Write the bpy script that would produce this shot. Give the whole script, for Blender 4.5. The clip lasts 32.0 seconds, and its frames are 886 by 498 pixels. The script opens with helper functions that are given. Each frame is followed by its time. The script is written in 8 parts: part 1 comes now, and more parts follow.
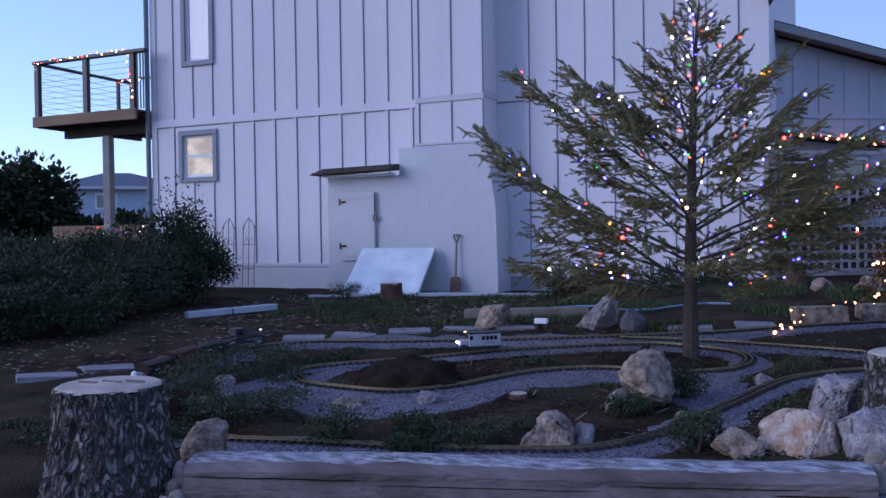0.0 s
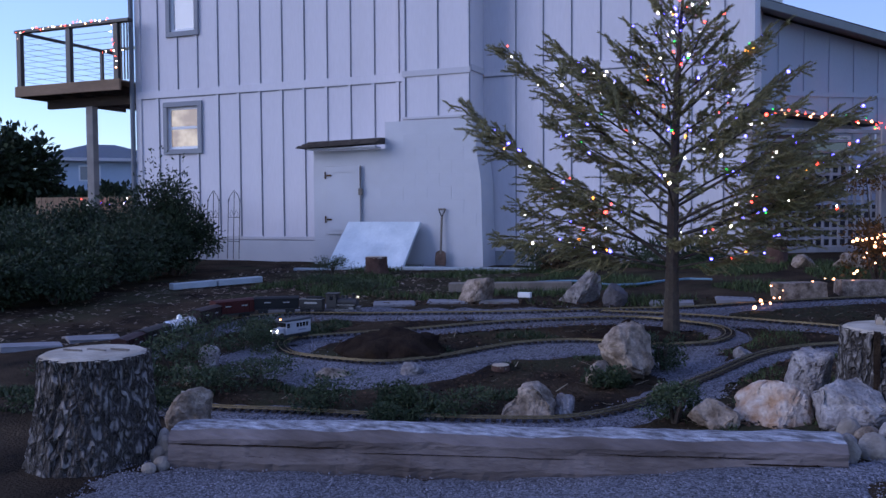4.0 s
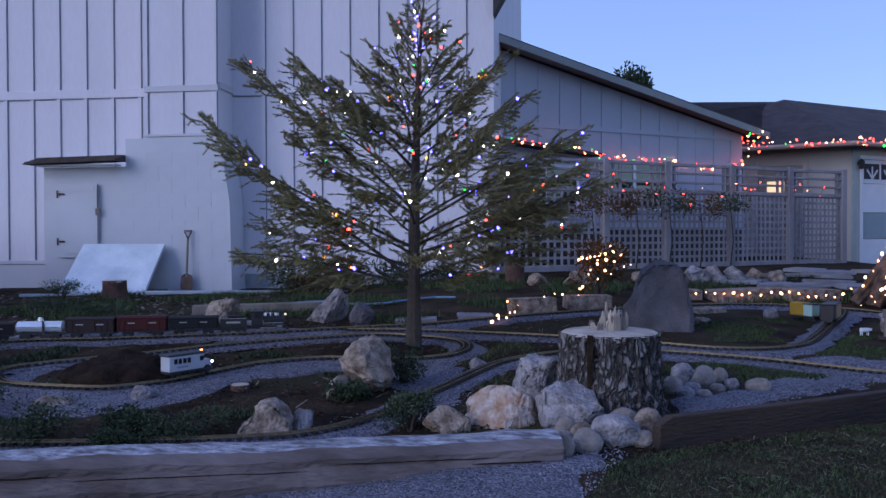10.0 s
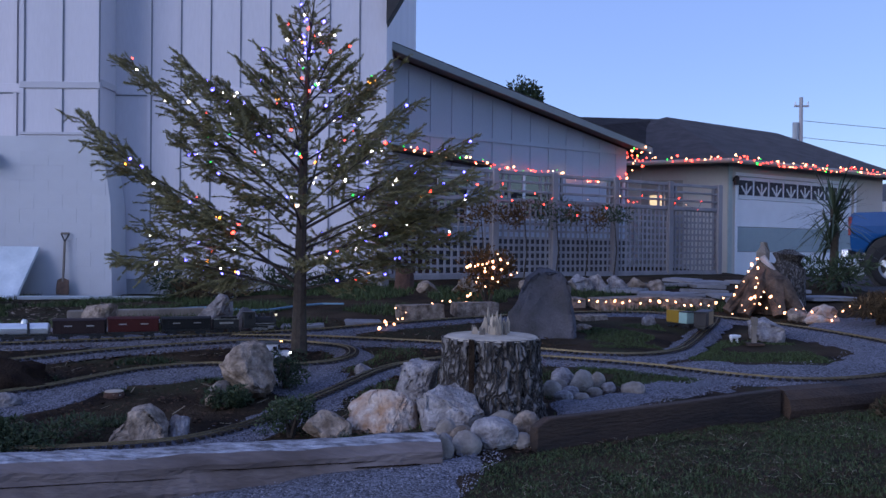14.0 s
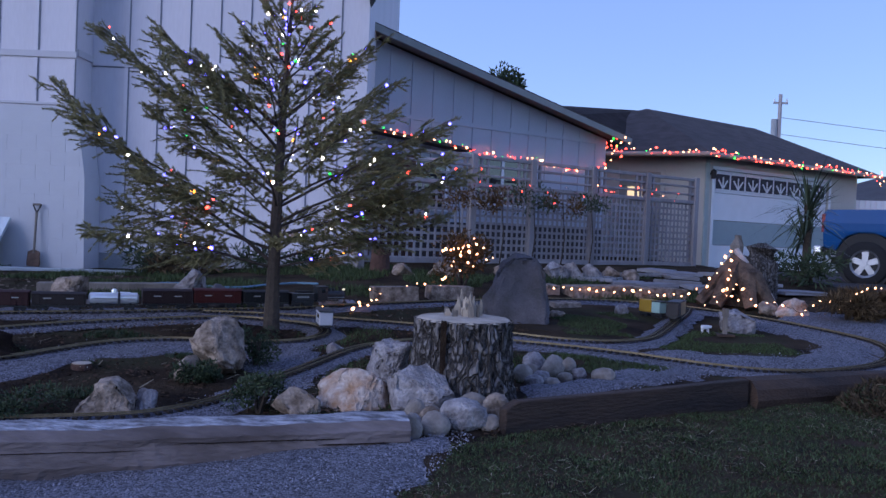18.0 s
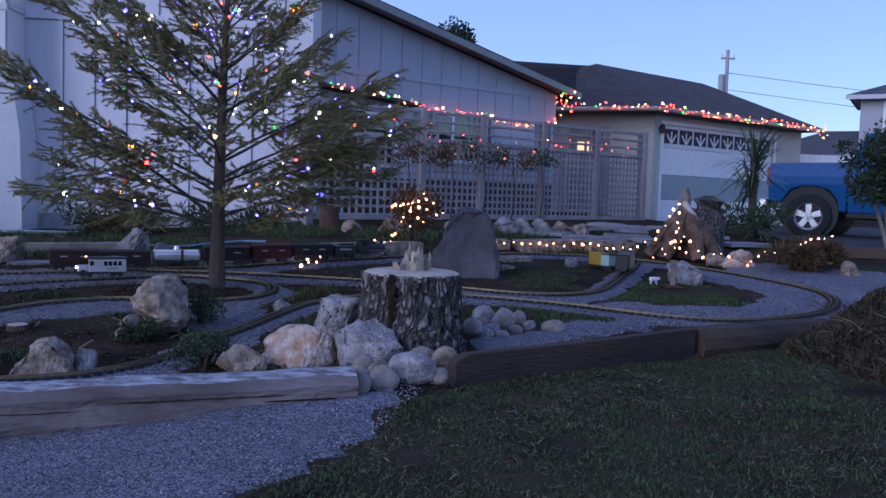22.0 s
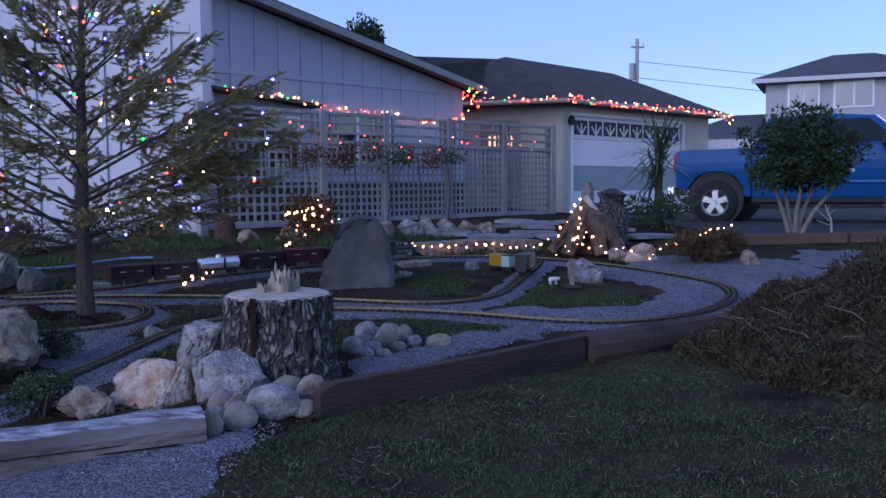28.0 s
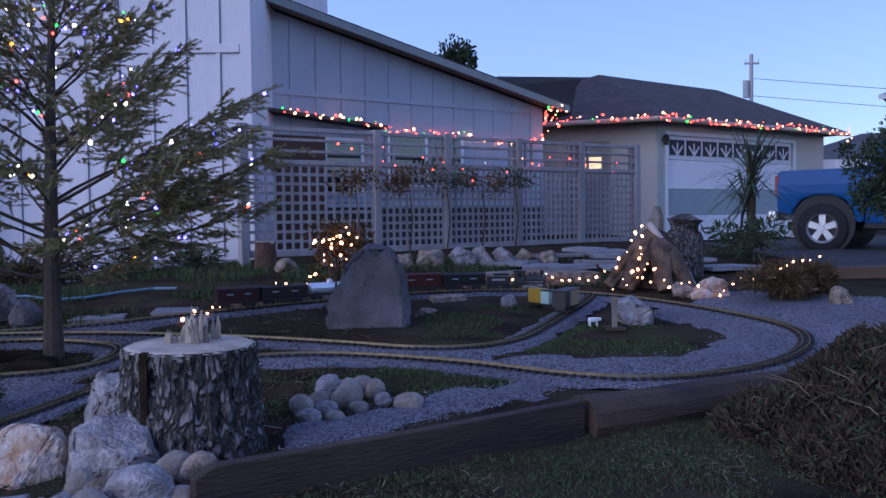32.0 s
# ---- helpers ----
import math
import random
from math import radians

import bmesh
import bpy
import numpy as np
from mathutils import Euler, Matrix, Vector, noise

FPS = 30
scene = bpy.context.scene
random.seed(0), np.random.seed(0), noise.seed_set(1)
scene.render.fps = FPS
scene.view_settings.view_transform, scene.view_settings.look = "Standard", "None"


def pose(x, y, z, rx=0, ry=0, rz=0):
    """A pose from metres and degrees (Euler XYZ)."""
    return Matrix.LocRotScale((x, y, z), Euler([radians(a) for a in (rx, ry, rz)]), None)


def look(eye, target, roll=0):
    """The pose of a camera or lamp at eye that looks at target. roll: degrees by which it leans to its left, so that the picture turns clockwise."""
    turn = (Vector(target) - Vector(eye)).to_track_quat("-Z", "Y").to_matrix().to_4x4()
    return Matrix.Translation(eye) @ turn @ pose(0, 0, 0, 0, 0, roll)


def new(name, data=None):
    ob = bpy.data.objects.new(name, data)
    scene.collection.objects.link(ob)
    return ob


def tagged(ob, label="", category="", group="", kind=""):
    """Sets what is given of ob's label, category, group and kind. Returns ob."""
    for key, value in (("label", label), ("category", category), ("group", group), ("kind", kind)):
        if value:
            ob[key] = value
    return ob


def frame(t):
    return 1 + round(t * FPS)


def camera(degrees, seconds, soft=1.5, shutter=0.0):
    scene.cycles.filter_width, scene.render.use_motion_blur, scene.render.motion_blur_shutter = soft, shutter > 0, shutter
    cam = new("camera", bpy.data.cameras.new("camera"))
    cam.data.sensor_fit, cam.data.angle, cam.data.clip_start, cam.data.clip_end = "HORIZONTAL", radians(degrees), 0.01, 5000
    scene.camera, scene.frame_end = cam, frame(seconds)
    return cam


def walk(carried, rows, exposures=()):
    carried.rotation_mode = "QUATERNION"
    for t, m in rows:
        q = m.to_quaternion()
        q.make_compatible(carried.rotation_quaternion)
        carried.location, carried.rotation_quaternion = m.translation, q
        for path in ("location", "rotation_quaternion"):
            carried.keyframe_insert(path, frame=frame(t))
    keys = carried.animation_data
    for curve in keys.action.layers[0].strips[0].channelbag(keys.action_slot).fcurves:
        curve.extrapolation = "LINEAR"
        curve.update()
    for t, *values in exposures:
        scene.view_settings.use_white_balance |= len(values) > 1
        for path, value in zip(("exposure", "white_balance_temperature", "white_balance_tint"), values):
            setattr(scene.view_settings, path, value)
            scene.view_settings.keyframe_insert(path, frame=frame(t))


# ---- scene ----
from mathutils import kdtree

EXPOSURES = [(0, 0.77, 6550, 7), (5, 0.75, 6650, 6), (13, 0.66, 6700, 4), (21, 0.75, 6450, 6), (32, 0.78, 6400, 8)]
cam = camera(53.54, 32.0)
PATH = [
    (0, look((-0.868, -2.204, 1.400), (-2.903, 2.363, 1.316), -0.83)),
    (0.5, look((-0.867, -2.211, 1.397), (-2.911, 2.351, 1.264), -0.71)),
    (1, look((-0.863, -2.210, 1.395), (-2.901, 2.352, 1.224), -0.76)),
    (1.5, look((-0.868, -2.190, 1.392), (-2.912, 2.368, 1.180), -0.72)),
    (2, look((-0.867, -2.182, 1.391), (-2.921, 2.371, 1.164), -0.70)),
    (2.5, look((-0.868, -2.202, 1.387), (-2.911, 2.356, 1.168), -0.58)),
    (4.5, look((-0.828, -2.237, 1.383), (-2.724, 2.385, 1.169), -0.52)),
    (5, look((-0.820, -2.231, 1.380), (-2.606, 2.435, 1.203), -0.90)),
    (5.5, look((-0.811, -2.218, 1.374), (-2.485, 2.492, 1.272), -0.80)),
    (6, look((-0.792, -2.211, 1.369), (-2.351, 2.540, 1.322), -1.18)),
    (6.5, look((-0.782, -2.201, 1.367), (-2.228, 2.585, 1.313), -0.82)),
    (7, look((-0.776, -2.213, 1.358), (-2.125, 2.601, 1.279), -0.23)),
    (7.5, look((-0.766, -2.215, 1.350), (-2.008, 2.627, 1.249), -0.25)),
    (8, look((-0.767, -2.204, 1.337), (-1.866, 2.673, 1.216), -0.02)),
    (8.5, look((-0.756, -2.194, 1.325), (-1.744, 2.706, 1.201), -0.04)),
    (9, look((-0.748, -2.178, 1.312), (-1.639, 2.741, 1.201), 0.36)),
    (9.5, look((-0.744, -2.184, 1.309), (-1.520, 2.754, 1.202), 0.02)),
    (10, look((-0.729, -2.187, 1.305), (-1.383, 2.770, 1.229), -0.19)),
    (10.5, look((-0.720, -2.186, 1.306), (-1.273, 2.783, 1.250), 0.09)),
    (11, look((-0.719, -2.190, 1.306), (-1.197, 2.787, 1.286), 0.22)),
    (11.5, look((-0.722, -2.202, 1.303), (-1.148, 2.780, 1.299), 0.33)),
    (12, look((-0.720, -2.203, 1.299), (-1.091, 2.783, 1.299), 0.57)),
    (12.5, look((-0.707, -2.209, 1.298), (-1.011, 2.782, 1.315), 0.36)),
    (13, look((-0.691, -2.211, 1.290), (-0.915, 2.784, 1.303), 0.55)),
    (13.5, look((-0.679, -2.199, 1.282), (-0.816, 2.799, 1.280), 0.39)),
    (14, look((-0.673, -2.188, 1.278), (-0.728, 2.811, 1.257), 0.61)),
    (14.5, look((-0.665, -2.189, 1.274), (-0.656, 2.810, 1.247), 0.77)),
    (15, look((-0.659, -2.191, 1.271), (-0.580, 2.809, 1.248), 0.91)),
    (15.5, look((-0.655, -2.189, 1.266), (-0.547, 2.810, 1.220), 1.25)),
    (17.5, look((-0.656, -2.180, 1.255), (-0.566, 2.818, 1.162), 2.20)),
    (18, look((-0.659, -2.172, 1.252), (-0.583, 2.826, 1.152), 2.42)),
    (18.5, look((-0.656, -2.163, 1.247), (-0.604, 2.835, 1.139), 2.32)),
    (19, look((-0.651, -2.145, 1.242), (-0.612, 2.853, 1.108), 2.21)),
    (19.5, look((-0.647, -2.127, 1.237), (-0.606, 2.870, 1.074), 2.28)),
    (20, look((-0.640, -2.104, 1.231), (-0.546, 2.891, 1.037), 2.04)),
    (20.5, look((-0.632, -2.082, 1.223), (-0.463, 2.909, 0.984), 1.70)),
    (21, look((-0.628, -2.069, 1.216), (-0.393, 2.917, 0.926), 1.88)),
    (21.5, look((-0.627, -2.072, 1.218), (-0.318, 2.907, 0.885), 1.83)),
    (22, look((-0.629, -2.095, 1.219), (-0.274, 2.882, 0.893), 1.87)),
    (22.5, look((-0.628, -2.107, 1.222), (-0.265, 2.870, 0.910), 2.20)),
    (23, look((-0.627, -2.116, 1.218), (-0.261, 2.863, 0.927), 2.30)),
    (23.5, look((-0.621, -2.120, 1.219), (-0.240, 2.858, 0.937), 2.37)),
    (24, look((-0.608, -2.136, 1.222), (-0.141, 2.834, 0.943), 2.15)),
    (24.5, look((-0.593, -2.152, 1.232), (-0.014, 2.806, 0.955), 2.13)),
    (25, look((-0.579, -2.162, 1.236), (0.122, 2.781, 0.967), 2.20)),
    (25.5, look((-0.561, -2.159, 1.248), (0.263, 2.768, 1.028), 1.57)),
    (26, look((-0.530, -2.168, 1.261), (0.369, 2.746, 1.037), 0.97)),
    (26.5, look((-0.490, -2.128, 1.266), (0.421, 2.777, 0.933), 0.29)),
    (28.5, look((-0.174, -1.696, 1.319), (0.483, 3.249, 0.976), -0.52)),
    (29, look((-0.042, -1.591, 1.328), (0.345, 3.391, 1.137), 1.13)),
    (29.5, look((0.024, -1.445, 1.307), (0.321, 3.536, 1.000), 0.50)),
    (30, look((0.094, -1.272, 1.324), (0.270, 3.714, 0.984), -0.41)),
    (30.5, look((0.153, -1.171, 1.348), (0.346, 3.818, 1.085), -0.51)),
    (31, look((0.239, -1.116, 1.348), (0.635, 3.862, 1.096), -0.37)),
    (31.5, look((0.385, -1.045, 1.331), (0.762, 3.932, 1.031), -2.68)),
    (32, look((0.550, -0.951, 1.311), (0.656, 4.044, 1.107), -0.69)),
]
walk(cam, PATH, EXPOSURES)

# ---- world and light ----
world = bpy.data.worlds.new("dusk_sky")
scene.world = world
world.use_nodes = True
_n, _l = world.node_tree.nodes, world.node_tree.links
_sky = _n.new("ShaderNodeTexSky")
_sky.sky_type, _sky.sun_disc = "NISHITA", False
_sky.sun_elevation, _sky.sun_rotation = radians(12.0), radians(272)
_sky.altitude = 1500
_sky.air_density, _sky.dust_density, _sky.ozone_density = 1.0, 0.0, 2.0
# the even blue dome of dusk over the gradient of the clear sky
_mix = _n.new("ShaderNodeMix")
_mix.data_type = "RGBA"
_mix.inputs[0].default_value = 0.6
_l.new(_sky.outputs[0], _mix.inputs[6])
_mix.inputs[7].default_value = (0.97, 1.36, 3.95, 1)
_l.new(_mix.outputs[2], _n["Background"].inputs[0])
_n["Background"].inputs[1].default_value = 0.18

sun = new("sun", bpy.data.lights.new("sun", "SUN"))
sun.data.energy, sun.data.angle, sun.data.color = 1.15, radians(40), (0.74, 0.75, 1.0)
sun.matrix_world = look((-31, -27, 13), (0, 0, 0))


# ---- helpers ----
def mat(name, col, rough=0.8, var=0.25, scale=6.0, bump=0.2, metal=0.0, fine=60.0, col2=None, stretch=(1, 1, 1), rand=0.0, spec=0.3):
    """A surface with colour that varies at two scales and a fine relief."""
    m = bpy.data.materials.new(name)
    m.use_nodes = True
    n, l = m.node_tree.nodes, m.node_tree.links
    b = n["Principled BSDF"]
    tc, mp = n.new("ShaderNodeTexCoord"), n.new("ShaderNodeMapping")
    mp.inputs["Scale"].default_value = stretch
    l.new(tc.outputs["Object"], mp.inputs[0])
    t1, t2 = n.new("ShaderNodeTexNoise"), n.new("ShaderNodeTexNoise")
    t1.inputs["Scale"].default_value, t2.inputs["Scale"].default_value = scale, fine
    t1.inputs["Detail"].default_value = 5
    for t in (t1, t2):
        l.new(mp.outputs[0], t.inputs["Vector"])
    c2 = col2 or tuple(c * (1 - var) for c in col)
    r = n.new("ShaderNodeValToRGB")
    r.color_ramp.elements[0].position, r.color_ramp.elements[1].position = 0.35, 0.68
    r.color_ramp.elements[0].color, r.color_ramp.elements[1].color = (*c2, 1), (*col, 1)
    l.new(t1.outputs[0], r.inputs[0])
    h = n.new("ShaderNodeHueSaturation")
    l.new(r.outputs[0], h.inputs["Color"])
    ma = n.new("ShaderNodeMath")
    ma.operation = "MULTIPLY_ADD"
    l.new(t2.outputs[0], ma.inputs[0])
    ma.inputs[1].default_value, ma.inputs[2].default_value = var * 1.6, 1 - var * 0.8
    if rand:
        oi, mb = n.new("ShaderNodeObjectInfo"), n.new("ShaderNodeMath")
        mb.operation = "MULTIPLY_ADD"
        l.new(oi.outputs["Random"], mb.inputs[0])
        mb.inputs[1].default_value = rand
        l.new(ma.outputs[0], mb.inputs[2])
        ma = mb
    l.new(ma.outputs[0], h.inputs["Value"])
    l.new(h.outputs[0], b.inputs["Base Color"])
    b.inputs["Roughness"].default_value, b.inputs["Metallic"].default_value = rough, metal
    b.inputs["Specular IOR Level"].default_value = spec
    if bump:
        bp = n.new("ShaderNodeBump")
        bp.inputs["Strength"].default_value, bp.inputs["Distance"].default_value = bump, 0.02
        l.new(t2.outputs[0], bp.inputs["Height"])
        l.new(bp.outputs[0], b.inputs["Normal"])
    return m


def glow(name, col, strength):
    m = bpy.data.materials.new(name)
    m.use_nodes = True
    n, l = m.node_tree.nodes, m.node_tree.links
    b = n["Principled BSDF"]
    b.inputs["Base Color"].default_value = (*col, 1)
    b.inputs["Emission Color"].default_value = (*col, 1)
    b.inputs["Emission Strength"].default_value = strength
    return m


def glass(name, col=(0.5, 0.6, 0.7), rough=0.05):
    m = bpy.data.materials.new(name)
    m.use_nodes = True
    b = m.node_tree.nodes["Principled BSDF"]
    b.inputs["Base Color"].default_value = (*col, 1)
    b.inputs["Roughness"].default_value = rough
    b.inputs["Specular IOR Level"].default_value = 1.0
    return m


def finish(bm, name, material, parent=None, smooth=False):
    me = bpy.data.meshes.new(name)
    bm.to_mesh(me)
    bm.free()
    if smooth:
        me.polygons.foreach_set("use_smooth", [True] * len(me.polygons))
    if material:
        me.materials.append(material)
    ob = new(name, me)
    if parent is not None:
        ob.parent = parent
    return ob


def part(name, bm, material, parent, label="", smooth=False):
    """Links a bmesh as one part under a thing."""
    ob = finish(bm, name, material, parent, smooth)
    if label:
        ob["label"] = label
    return ob


def shared(name, mesh, parent=None, m=None):
    """An object on a mesh that others use too."""
    ob = new(name, mesh)
    if parent is not None:
        ob.parent = parent
    if m is not None:
        ob.matrix_basis = m
    return ob


def thing(name, m, label, category, group="", kind=""):
    e = new(name)
    e.empty_display_size = 0.1
    e.matrix_basis = m
    return tagged(e, label, category, group, kind)


def box(bm, x0, y0, z0, x1, y1, z1, bevel=0.0, m=None):
    """A box between two corners, with bevelled edges."""
    r = bmesh.ops.create_cube(bm, size=1)
    vs = r["verts"]
    bmesh.ops.scale(bm, vec=(abs(x1 - x0), abs(y1 - y0), abs(z1 - z0)), verts=vs)
    bmesh.ops.translate(bm, vec=((x0 + x1) / 2, (y0 + y1) / 2, (z0 + z1) / 2), verts=vs)
    if bevel:
        es = list({e for v in vs for e in v.link_edges})
        r = bmesh.ops.bevel(bm, geom=es, offset=bevel, segments=1, affect="EDGES")
        vs = list({v for f in r["faces"] for v in f.verts} | {v for v in vs if v.is_valid})
    if m is not None:
        bmesh.ops.transform(bm, matrix=m, verts=vs)
    return bm


def B(x0, y0, z0, x1, y1, z1, bevel=0.0, m=None):
    return box(bmesh.new(), x0, y0, z0, x1, y1, z1, bevel, m)


def cyl(bm, p, q, r0, r1=None, n=10, cap=True):
    """A tapered round bar from p to q."""
    p, q = Vector(p), Vector(q)
    d = q - p
    rot = d.to_track_quat("Z", "Y").to_matrix().to_4x4()
    bmesh.ops.create_cone(bm, cap_ends=cap, segments=n, radius1=r0, radius2=r0 if r1 is None else r1, depth=d.length,
                          matrix=Matrix.Translation((p + q) / 2) @ rot)
    return bm


def C(p, q, r0, r1=None, n=10):
    return cyl(bmesh.new(), p, q, r0, r1, n)


def tube(pts, radii, n=6, bm=None, jit=0.0, rng=random):
    """A bent tapered limb through the points."""
    bm = bm or bmesh.new()
    rings = []
    for i, p in enumerate(pts):
        p = Vector(p)
        d = (Vector(pts[min(i + 1, len(pts) - 1)]) - Vector(pts[max(i - 1, 0)])).normalized()
        a = d.cross(Vector((0, 0, 1)))
        a = a.normalized() if a.length > 0.05 else Vector((1, 0, 0))
        b = d.cross(a).normalized()
        r = radii[i]
        rings.append([bm.verts.new(p + (a * math.cos(k * 2 * math.pi / n) + b * math.sin(k * 2 * math.pi / n)) * r * (1 + rng.uniform(-jit, jit)))
                      for k in range(n)])
    for u, v in zip(rings, rings[1:]):
        for k in range(n):
            bm.faces.new((u[k], u[(k + 1) % n], v[(k + 1) % n], v[k]))
    bm.faces.new(rings[-1])
    bm.faces.new(rings[0][::-1])
    return bm


def prism(bm, outline, y0, y1):
    """A plate with the outline (x, z), from y0 to y1."""
    a = [bm.verts.new((x, y0, z)) for x, z in outline]
    b = [bm.verts.new((x, y1, z)) for x, z in outline]
    bm.faces.new(a)
    bm.faces.new(b[::-1])
    k = len(a)
    for i in range(k):
        bm.faces.new((a[i], b[i], b[(i + 1) % k], a[(i + 1) % k]))
    bmesh.ops.recalc_face_normals(bm, faces=bm.faces)
    return bm


def spline(pts, step=0.05, closed=False):
    """Points at even steps along a smooth curve through pts, with the running length."""
    P = [Vector(p) for p in pts]
    k = len(P)
    out = []
    for i in range(k if closed else k - 1):
        a, b, c, d = (P[(i - 1) % k] if closed or i else P[0], P[i], P[(i + 1) % k], P[(i + 2) % k] if closed or i + 2 < k else P[-1])
        m = max(2, int((c - b).length / 0.02))
        for j in range(m):
            t = j / m
            out.append(0.5 * (2 * b + (c - a) * t + (2 * a - 5 * b + 4 * c - d) * t * t + (3 * b - a - 3 * c + d) * t ** 3))
    out.append(P[0].copy() if closed else P[-1].copy())
    arc = [0.0]
    for a, b in zip(out, out[1:]):
        arc.append(arc[-1] + (b - a).length)
    arc = np.array(arc)
    S = np.arange(0, arc[-1], step)
    xy = np.stack([np.interp(S, arc, [p[i] for p in out]) for i in (0, 1)], 1)
    return S, xy, arc[-1]


def smooth(a, b, x):
    x = min(max((x - a) / (b - a), 0), 1)
    return x * x * (3 - 2 * x)


def base_height(x, y):
    """The bed, which rises towards the house; it lies lower at the front where the near tracks run."""
    z = 0.27 + 0.055 * (min(max(y, -3), 5.5) - 1.8)
    z -= 0.060 * (1 - smooth(-1.7, -0.7, x)) * min(max((5.5 - y) / 3.7, 0), 1)
    z -= 0.020 * smooth(3.0, 4.0, y) * (1 - smooth(7.3, 8.5, y))
    z += (0.008 + 0.054 * smooth(-5, -0.5, x)) * (min(max(y, 5.5), 11) - 5.5)
    w = smooth(4.2, 6.5, x) * smooth(7, 10, y)
    return z * (1 - w) + 0.60 * w


# the line of log and plank that holds the bed
EDGE_X = (-6.0, -3.6, -0.74, -0.25, 1.24, 2.6, 4.0, 8.0)
EDGE_Y = (0.9, 1.04, 1.84, 2.10, 3.03, 3.65, 4.3, 5.6)


def G(x, y):
    """The height of the ground: gravel and lawn lie lower than the bed behind log and plank."""
    yb = float(np.interp(x, EDGE_X, EDGE_Y))
    front = 0.19 + 0.09 * smooth(-2.3, -0.6, x)
    w = smooth(yb - 0.03, yb + 0.09, y) * (1 - smooth(2.4, 4.2, x)) + smooth(yb - 0.5, yb + 1.0, y) * smooth(2.4, 4.2, x)
    return front * (1 - w) + base_height(x, y) * w


# ---- materials ----
M_DIRT = mat("dirt", (0.050, 0.037, 0.026), 0.95, 0.45, 3, 0.6, fine=70, spec=0.04, col2=(0.028, 0.023, 0.018))
M_SOIL = mat("dark_soil", (0.038, 0.026, 0.018), 0.95, 0.5, 9, 0.8, fine=90, spec=0.03, col2=(0.018, 0.012, 0.010))
M_SIDING = mat("pale_siding_paint", (0.65, 0.62, 0.66), 0.7, 0.09, 1.1, 0.06, fine=40, stretch=(1, 1, 0.15))
M_TRIM = mat("siding_trim_paint", (0.53, 0.51, 0.54), 0.7, 0.06, 2, 0.05)
# dark tone for the shadow gaps beside battens and under bands
M_SHADOWLINE = mat("wall_shadow_line", (0.26, 0.265, 0.30), 0.9, 0.2, 6, 0.2)
M_BLOCK = mat("painted_block", (0.54, 0.54, 0.57), 0.8, 0.08, 2, 0.25, fine=120)
M_WTRIM = mat("grey_window_trim", (0.26, 0.27, 0.30), 0.7, 0.1, 4, 0.1)
M_WHITE = mat("white_paint", (0.74, 0.75, 0.77), 0.55, 0.06, 3, 0.05)
M_BARE = mat("weathered_wood", (0.20, 0.17, 0.145), 0.9, 0.35, 5, 0.5, fine=90, stretch=(1, 1, 0.2), rand=0.25)
M_DARKWOOD = mat("dark_stained_wood", (0.072, 0.045, 0.031), 0.85, 0.4, 5, 0.5, fine=80, stretch=(0.2, 1, 1), col2=(0.026, 0.020, 0.018))
M_FENCE = mat("grey_cedar", (0.30, 0.275, 0.28), 0.9, 0.3, 4, 0.4, fine=70, stretch=(1, 1, 0.2), rand=0.2)
M_DECK = mat("deck_cedar", (0.26, 0.17, 0.11), 0.8, 0.3, 4, 0.3, fine=50, stretch=(0.2, 1, 1))
M_BLACK = mat("black_metal", (0.018, 0.018, 0.02), 0.5, 0.2, 6, 0.1, spec=0.5)
M_ROOF = mat("brown_shingle", (0.085, 0.068, 0.064), 0.95, 0.35, 3, 0.5, fine=30)
M_DUSK = glass("dusk_glass", (0.30, 0.33, 0.38), 0.05)
M_CURTAIN = glass("curtained_glass", (0.17, 0.18, 0.20), 0.25)
M_DARKGLASS = glass("dark_glass", (0.015, 0.018, 0.022), 0.04)
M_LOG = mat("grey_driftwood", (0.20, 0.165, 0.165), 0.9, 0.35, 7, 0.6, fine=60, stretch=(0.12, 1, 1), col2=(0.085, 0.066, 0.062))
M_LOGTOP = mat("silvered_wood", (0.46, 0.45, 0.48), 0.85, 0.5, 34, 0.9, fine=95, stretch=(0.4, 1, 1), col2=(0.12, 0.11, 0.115))


